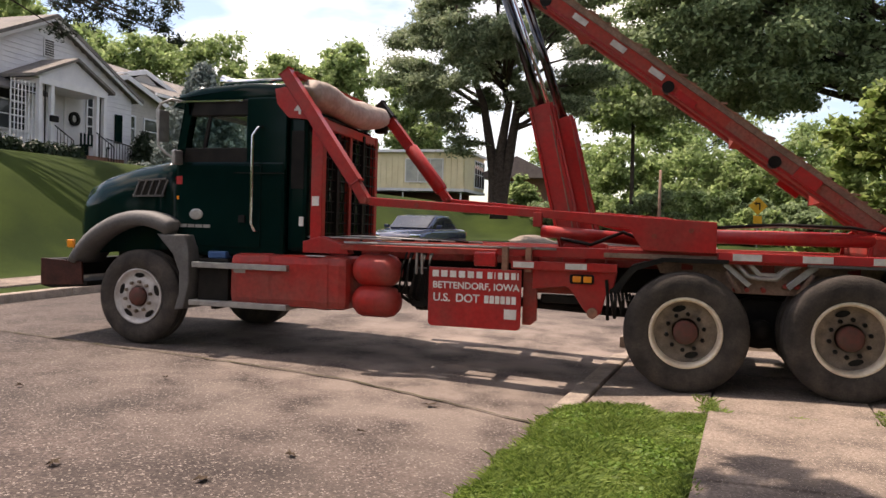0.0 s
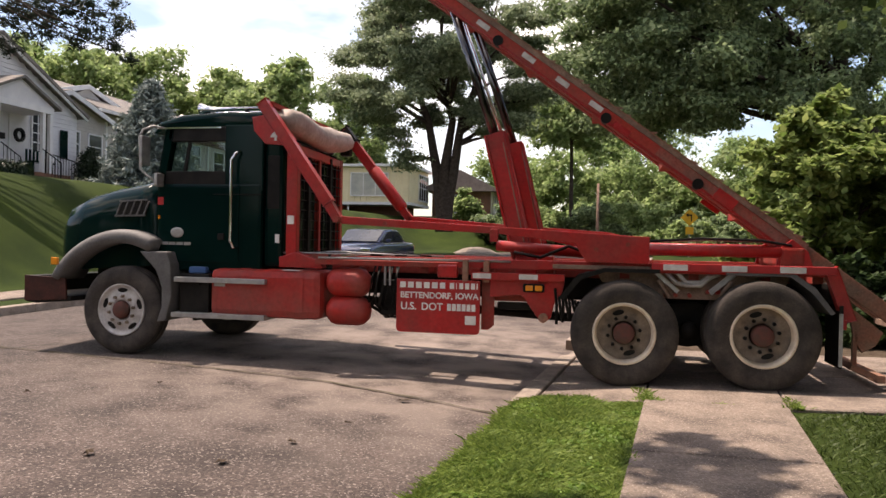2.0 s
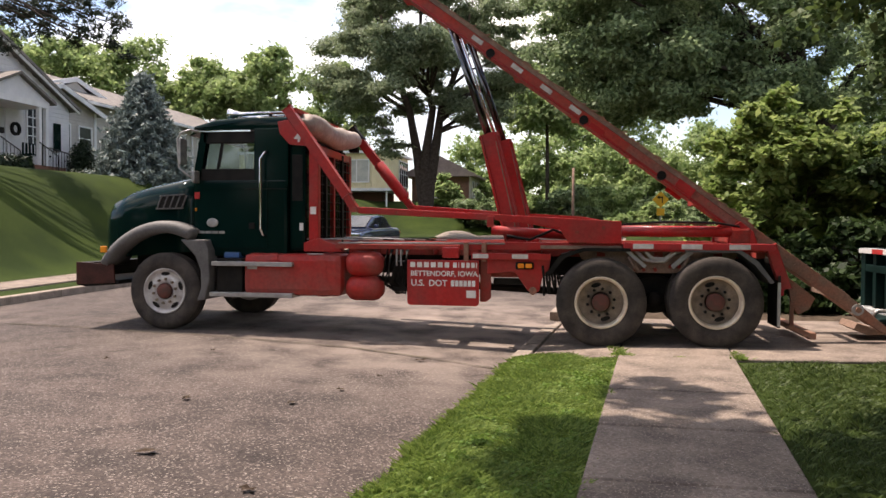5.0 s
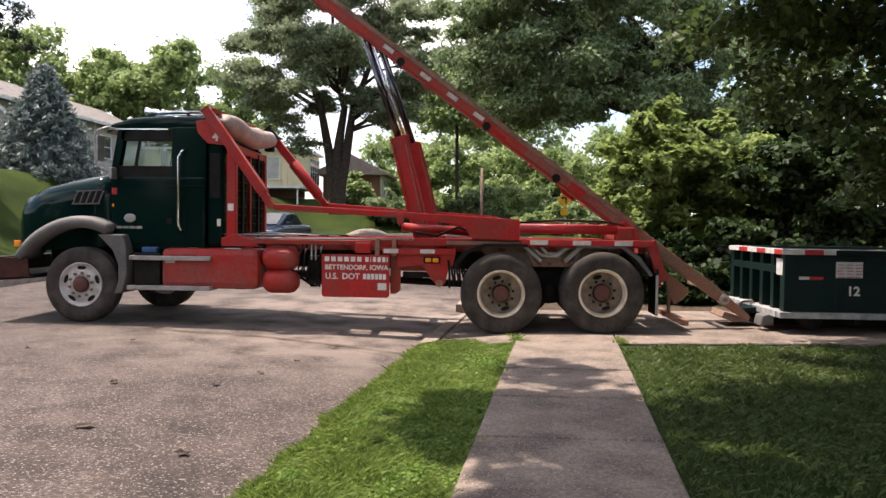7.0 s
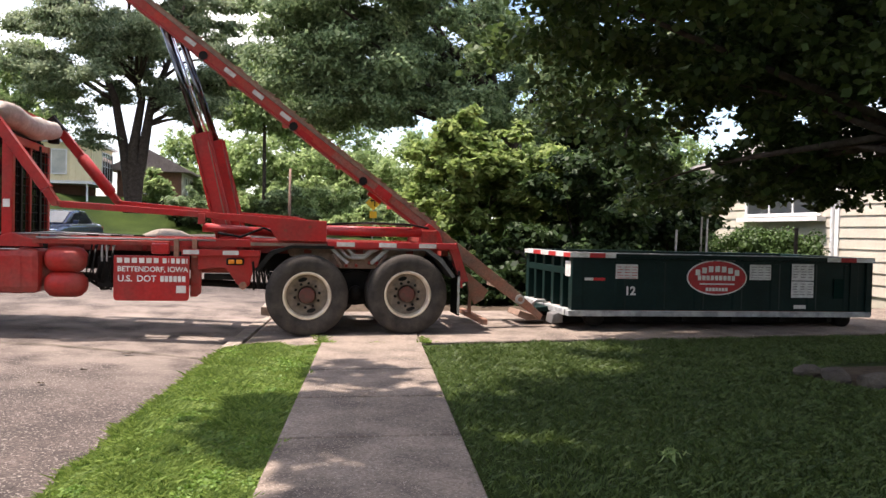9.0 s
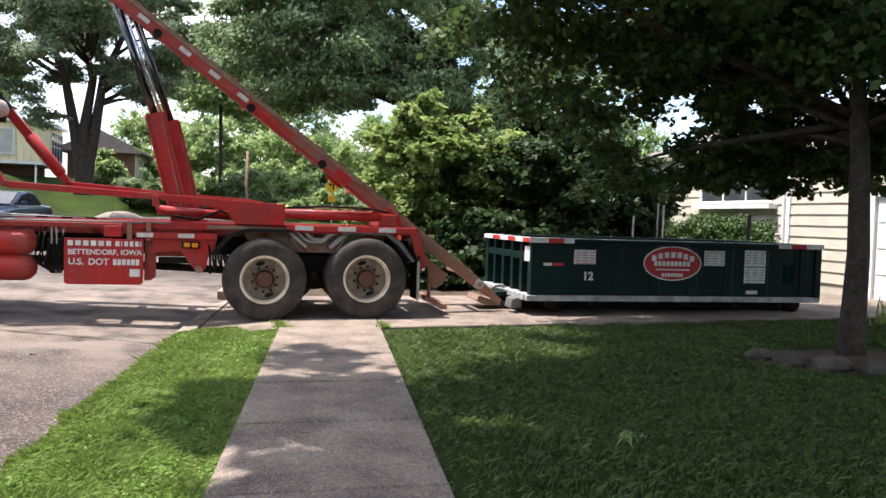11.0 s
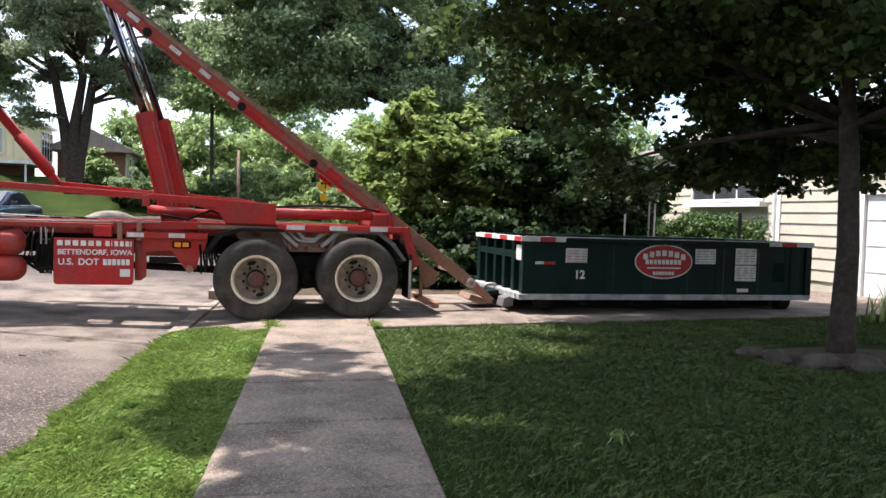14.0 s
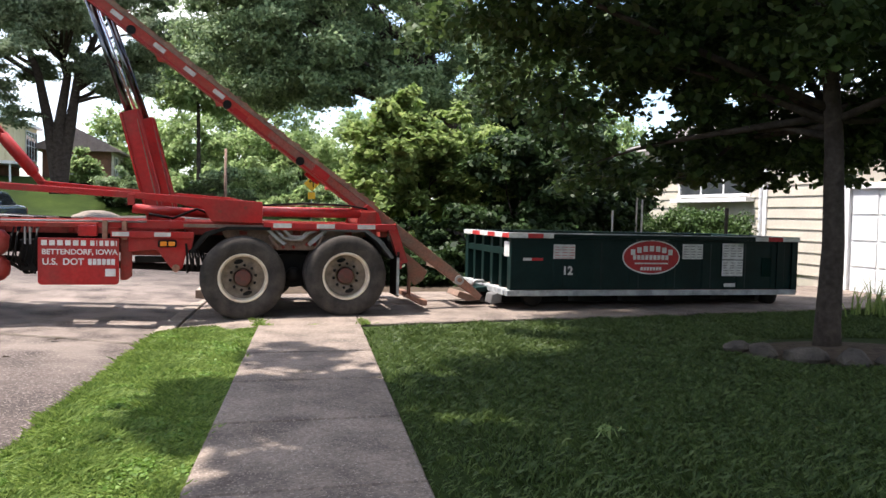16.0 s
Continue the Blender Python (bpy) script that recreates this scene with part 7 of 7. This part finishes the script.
# ---- street things ----
def parked_car():
    C = thing("parked_car", (0, 0, 0), "dark blue saloon car parked by the far kerb", "car")
    P = lambda name, bm, m, label="", under=None, smooth=False: part(name, bm, m, under or C, label, smooth)
    side = [(-2.3, 0.45), (-2.34, 0.62), (-2.25, 0.78), (-1.75, 0.90), (-1.15, 0.97), (1.5, 1.0), (2.05, 0.98), (2.28, 0.9), (2.32, 0.6), (2.25, 0.35), (-2.1, 0.28)]
    body = P("body", prism(side, -0.88, 0.88, 0.13), M_CARBLUE, "glossy dark blue car body", smooth=True)
    P("cabin", prism([(-1.2, 0.96), (-0.45, 1.40), (0.1, 1.45), (0.75, 1.42), (1.75, 0.99)], -0.74, 0.74, 0.09), M_CARBLUE, "blue roof and pillars")
    for s in (-1, 1):
        P("side_window", prism([(-0.9, 1.0), (-0.4, 1.34), (0.12, 1.38), (0.12, 1.0)], s * 0.745, s * 0.755), M_DARKGLASS)
        P("side_window", prism([(0.18, 1.0), (0.18, 1.38), (0.7, 1.35), (1.2, 1.02)], s * 0.745, s * 0.755), M_DARKGLASS)
        P("wing_mirror", bx(-0.85, -0.7, s * 0.95 - 0.08, s * 0.95 + 0.08, 0.98, 1.1, 0.02), M_CARBLUE)
        for x in (-1.42, 1.4):
            w = P("wheel", lathe([(0.2, -0.1), (0.31, -0.09), (0.32, -0.06), (0.32, 0.06), (0.31, 0.09), (0.2, 0.1)], (x, s * 0.8, 0.32), 28), M_TYRE, smooth=True)
            part("rim", lathe([(0.2, s * 0.09), (0.2, s * 0.105), (0.08, s * 0.09), (0.02, s * 0.11)], (x, s * 0.8, 0.32), 20), M_STEEL, w)
        P("headlamp", bx(-2.3, -2.0, s * 0.68 - 0.16, s * 0.68 + 0.16, 0.66, 0.80, 0.04), M_CHROME, "clear headlamp")
        P("tail_lamp", bx(2.2, 2.31, s * 0.7 - 0.15, s * 0.7 + 0.15, 0.72, 0.88, 0.02), M_TAPERED)
    P("windscreen", prism([(-1.16, 1.0), (-0.5, 1.385), (-0.52, 1.40), (-1.2, 1.01)], -0.66, 0.66), M_DARKGLASS, "pale reflecting windscreen")
    P("rear_screen", prism([(0.85, 1.40), (1.68, 1.03), (1.7, 1.05), (0.87, 1.42)], -0.62, 0.62), M_DARKGLASS)
    P("grille", bx(-2.36, -2.3, -0.4, 0.4, 0.5, 0.66, 0.02), M_CHROME)
    P("front_apron", bx(-2.33, -2.2, -0.8, 0.8, 0.3, 0.46, 0.03), M_BLACK)
    C.location = (-8.4, 18.0, road_z(18.0) + 0.05)
    C.rotation_euler = (0, 0, radians(86))
    return C


parked_car()


def turn_sign():
    x, y, z = 3.83, 33.0, 2.98
    S = thing("road_sign", (x, y, land_z(x, y)), "orange-yellow diamond road sign with a black turn arrow", "road sign")
    part("post", bx(x - 0.03, x + 0.03, y + 0.02, y + 0.07, land_z(x, y) - 0.1, z + 0.35), M_STEEL, S, "steel sign post")
    bm = bx(-0.31, 0.31, -0.012, 0.012, -0.31, 0.31, 0.025)
    bm.transform(Matrix.Translation((x, y, z)) @ Matrix.Rotation(radians(45), 4, "Y"))
    p = part("panel", bm, M_SIGNY, S, "yellow diamond panel")
    a = bx(x + 0.05, x + 0.11, y - 0.025, y - 0.014, z - 0.2, z + 0.12)
    bx(x - 0.08, x + 0.11, y - 0.025, y - 0.014, z + 0.09, z + 0.16, bm=a)
    prism([(x - 0.06, z + 0.02), (x - 0.06, z + 0.23), (x - 0.2, z + 0.125)], y - 0.025, y - 0.014, bm=a)
    part("turn_arrow", a, M_BLACK, p, "black bent arrow")
    part("speed_plate", bx(x - 0.2, x + 0.2, y - 0.025, y, z - 0.86, z - 0.48, 0.015), M_SIGNY, S, "small yellow plate")


turn_sign()
solo("utility_pole", tube([(-0.83, 36.0, 0.7), (-0.83, 36.0, 4.94)], [0.10, 0.07], 10), M_DUSTY, "weathered wooden pole among the trees", "pole", smooth=True)


def garden_lamp():
    G = thing("lamp_post", (-17.1, 19.2, 3.1), "black garden lamp post beside the spruce", "lamp post")
    part("post", tube([(-16.0, 18.0, 2.7), (-16.0, 18.0, 4.0)], 0.035, 10), M_BLACK, G)
    part("lantern", bx(-16.12, -15.88, 17.88, 18.12, 4.02, 4.32, 0.02), M_TRIM, G, "pale glass lantern")
    part("lantern_cap", lathe([(0.18, 4.32), (0.1, 4.42), (0.02, 4.5)], (-16.0, 18.0, 0), 12, "z"), M_BLACK, G)


garden_lamp()

# dark sheet added under the shrubs behind the drive for the ground's shade
soil = bmesh.new()
edge = [(-0.75 + 0.4 * i, 3.0 + 0.02 * math.sin(i * 1.7)) for i in range(27)]
rows = [[soil.verts.new((u + 0.09 * (y + d), y + d, land_z(u + 0.09 * (y + d), y + d) + h)) for u, y in edge] for d, h in ((0.0, 0.01), (0.25, 0.05), (0.9, 0.05), (1.7, 0.06), (2.6 , 0.05), (3.0, 0.0))]
for p, q in zip(rows, rows[1:]):
    for i in range(len(edge) - 1):
        soil.faces.new((p[i], p[i + 1], q[i + 1], q[i]))
solo("shaded_ground", soil, M_MULCH, "dark soil-coloured sheet added for shaded ground beside the drive", "soil", "stuff", smooth=True)

# stones and mulch round the shade tree
mulch = bmesh.new()
ring = [mulch.verts.new((6.2 + (1.3 + 0.15 * math.sin(3 * a)) * math.cos(a), -3.75 + 0.9 * math.sin(a), 0.075)) for a in [2 * math.pi * i / 28 for i in range(28)]]
top = mulch.verts.new((6.2, -3.7, 0.15))
for i in range(28):
    mulch.faces.new((ring[i], ring[(i + 1) % 28], top))
solo("mulch_bed", mulch, M_MULCH, "dark mulch bed round the tree's foot", "mulch", "stuff")


def stone(x, y, z, r, seed):
    bm = bmesh.new()
    bmesh.ops.create_icosphere(bm, subdivisions=2, radius=1)
    for v in bm.verts:
        v.co *= 1 + 0.28 * noise.noise(v.co * 1.3 + Vector((seed * 7.1, seed, 0)))
        v.co = Vector((v.co.x * r * 1.5, v.co.y * r, v.co.z * r * 0.75))
    bm.transform(Matrix.Translation((x, y, z)) @ Matrix.Rotation(seed * 1.3, 4, "Z"))
    return solo("garden_stone", bm, M_ROCK, "rough brown edging stone beside the tree", "stone", group="stones round the tree")


for i, (x, y, r) in enumerate(((5.05, -3.75, 0.13), (5.3, -4.05, 0.14), (5.62, -4.3, 0.15), (5.95, -4.5, 0.14), (6.3, -4.6, 0.15), (6.7, -4.55, 0.14), (4.95, -3.45, 0.1), (7.05, -4.35, 0.13))):
    stone(x, y, 0.12, r, i + 1)

# strap-leaved plant beside the garage drive
iris = thing("iris_clump", (8.9, -1.3, 0.15), "clump of strap-leaved iris beside the drive", "plant")
bm = bmesh.new()
rng = random.Random(77)
for i in range(90):
    a, lean, h = rng.uniform(0, 6.28), rng.uniform(0.1, 0.55), rng.uniform(0.4, 0.75)
    x, y = 8.9 + rng.gauss(0, 0.28), -1.3 + rng.gauss(0, 0.22)
    dx, dy, w = math.cos(a), math.sin(a), 0.016
    rows = []
    for k in range(5):
        f = k / 4
        c = Vector((x + dx * lean * f * f, y + dy * lean * f * f, 0.13 + h * (f - 0.28 * f ** 3)))
        s = Vector((-dy, dx, 0)) * w * (1 - f * 0.95)
        rows.append((bm.verts.new(c - s), bm.verts.new(c + s)))
    for p, q in zip(rows, rows[1:]):
        bm.faces.new((p[0], p[1], q[1], q[0]))
part("strap_leaves", bm, L_BRIGHT, iris)
for i, (x, y, h) in enumerate(((9.9, 3.9, 1.7), (8.5, 5.2, 1.9), (8.3, 4.6, 1.85), (7.4, 4.2, 1.6))):
    solo("garden_stake", tube([(x, y, 0.05), (x + 0.02, y, h)], 0.022 if i else 0.04, 8), M_BLACK if i == 0 else M_STEEL, "thin stake standing beside the hedge", "stake", group="stakes by the hedge")
solo("dirt_mound", lathe([(1.5, 0.0), (1.1, 0.16), (0.7, 0.34), (0.3, 0.42), (0.02, 0.43)], (-7.2, 33.0, 0.82), 20, "z"), M_KERB, "low pale mound beside the street", "mound", smooth=True)


# ---- fallen leaves and grass ----
def fallen_leaf(x, y, r, turn):
    bm = bmesh.new()
    z = (road_surface(x, y) if x - 0.09 * y < -1 else 0.045) + 0.008
    k = random.Random(int(x * 1000))
    c = bm.verts.new((0, 0, 0.012))
    pts = [bm.verts.new((r * (0.45 + 0.55 * (i % 2)) * k.uniform(0.7, 1.2) * math.cos(i * 0.628) * 1.5, r * (0.45 + 0.55 * (i % 2)) * k.uniform(0.7, 1.2) * math.sin(i * 0.628), k.uniform(0, 0.03))) for i in range(10)]
    for i in range(10):
        bm.faces.new((c, pts[i], pts[(i + 1) % 10]))
    bm.transform(Matrix.Translation((x, y, z)) @ Matrix.Rotation(turn, 4, "Z"))
    return solo("fallen_leaf", bm, M_MULCH, "curled brown leaf lying on the street", "leaf", group="leaves on the street")


for x, y, r in ((-3.5, -3.64, 0.05), (-2.62, -3.49, 0.055), (-2.39, -2.88, 0.045), (-3.0, -5.05, 0.075), (-2.2, -2.2, 0.03), (-2.1, -5.5, 0.05), (-4.4, -1.4, 0.03), (-3.9, -5.9, 0.05), (-2.0, -1.2, 0.05), (-5.2, -2.2, 0.03)):
    fallen_leaf(x, y, r, x * 3)


def grass(name, count, pick, height, seed, label, material=M_GRASS):
    """Single bent blades, rooted where pick() says."""
    rng = np.random.default_rng(seed)
    pts = pick(rng, count)
    n = len(pts)
    a = rng.uniform(0, 2 * np.pi, n)
    h = height * (0.5 + 0.8 * rng.random(n))
    w = 0.003 + 0.003 * rng.random(n)
    lean = h * rng.uniform(0.2, 1.5, n)
    d = np.stack([np.cos(a), np.sin(a), np.zeros(n)], 1)
    s = np.stack([-np.sin(a), np.cos(a), np.zeros(n)], 1) * w[:, None]
    h = h * (0.75 + 0.35 * np.sin(pts[:, 0] * 7.3 + 2 * np.sin(pts[:, 1] * 2.9)) * np.sin(pts[:, 1] * 5.1))
    mid = pts + d * (lean * 0.3)[:, None] + np.stack([np.zeros(n), np.zeros(n), h * 0.6], 1)
    tip = pts + d * lean[:, None] + np.stack([np.zeros(n), np.zeros(n), h], 1)
    v = np.stack([pts - s, pts + s, mid + s * 0.9, tip], 1).reshape(-1, 3)
    f = np.arange(n * 4).reshape(-1, 4)
    return tagged(sheet(name, v, f, material), label, "grass", kind="stuff")


def strip_pick(rng, n):
    u = rng.uniform(-1.0, 0.27, n)
    y = rng.uniform(-12.5, -0.72, n)
    keep = (u > -0.93 + 0.03 * np.sin(y * 6.1) + 0.02 * np.sin(y * 17) + 0.03 * rng.normal(size=n)) & (u < 0.25 + 0.04 * np.sin(y * 13)) & (y < -0.80 + 0.06 * np.sin(u * 17))
    u, y = u[keep], y[keep]
    return np.stack([u + 0.09 * y, y, np.full(len(u), -0.02) - 0.05 * (u < -0.86)], 1)


def lawn_pick(rng, n):
    q = rng.random(n) ** 0.75
    y = -0.62 - 9.5 * rng.random(n)
    u = 1.48 + 9.0 * q
    keep = (y < -0.88 + 0.045 * (u - 1.5) + 0.05 * np.sin(u * 11)) & (np.hypot((u + 0.09 * y - 6.2) / 1.3, (y + 3.75) / 0.9) > 1)
    u, y = u[keep], y[keep]
    x = u + 0.09 * y
    z = np.array([land_z(a, b) for a, b in zip(x, y)])
    return np.stack([x, y, z], 1)


def seam_pick(rng, n):
    t = rng.random(n)
    which = rng.integers(0, 3, n)
    x = np.where(which == 0, 0.2 + 0.04 * rng.normal(size=n), np.where(which == 1, 1.5 + 0.03 * rng.normal(size=n), 0.2 + 1.3 * t))
    y = np.where(which == 2, -0.80 + 0.02 * rng.normal(size=n), -0.8 + 0.5 * t ** 2)
    clump = np.sin(x * 23 + 1) + np.sin(x * 9.1) > 0.7
    keep = (which != 2) | clump
    return np.stack([x[keep], y[keep], np.full(keep.sum(), 0.02)], 1)


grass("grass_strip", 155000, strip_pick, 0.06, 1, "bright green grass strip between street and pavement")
grass("lawn_grass", 230000, lawn_pick, 0.05, 2, "shaded green lawn grass beside the pavement, darkened in its colour too", M_SHADEGRASS)
grass("joint_weeds", 700, seam_pick, 0.05, 3, "weeds growing in the paving joints")
patch = random.Random(91)
spots = [(patch.uniform(-0.8, 0.22), patch.uniform(-10.2, -0.9)) for i in range(120)]
clover = leaf_cloud("clover", [(u + 0.09 * y, y, 0.012) for u, y in spots], [(patch.uniform(0.05, 0.2), patch.uniform(0.05, 0.22), 0.022) for _ in spots], 15000, 0.023, L_CLOVER, None, 31, flat=0.85, long=1.1, shell=0.0)
tagged(clover, "low clover leaves among the grass", "clover", kind="stuff")
weed = thing("lawn_weed", (2.19, -5.99, 0.08), "pale dandelion-like weed in the lawn", "weed")
leaf_cloud("leaves", [(2.19, -5.99, 0.10)], [(0.10, 0.08, 0.03)], 26, 0.02, L_FAR, weed, 4, long=4.0)


def motions():
    """Nothing but the camera moves: truck, hoist and container stand still."""


motions()
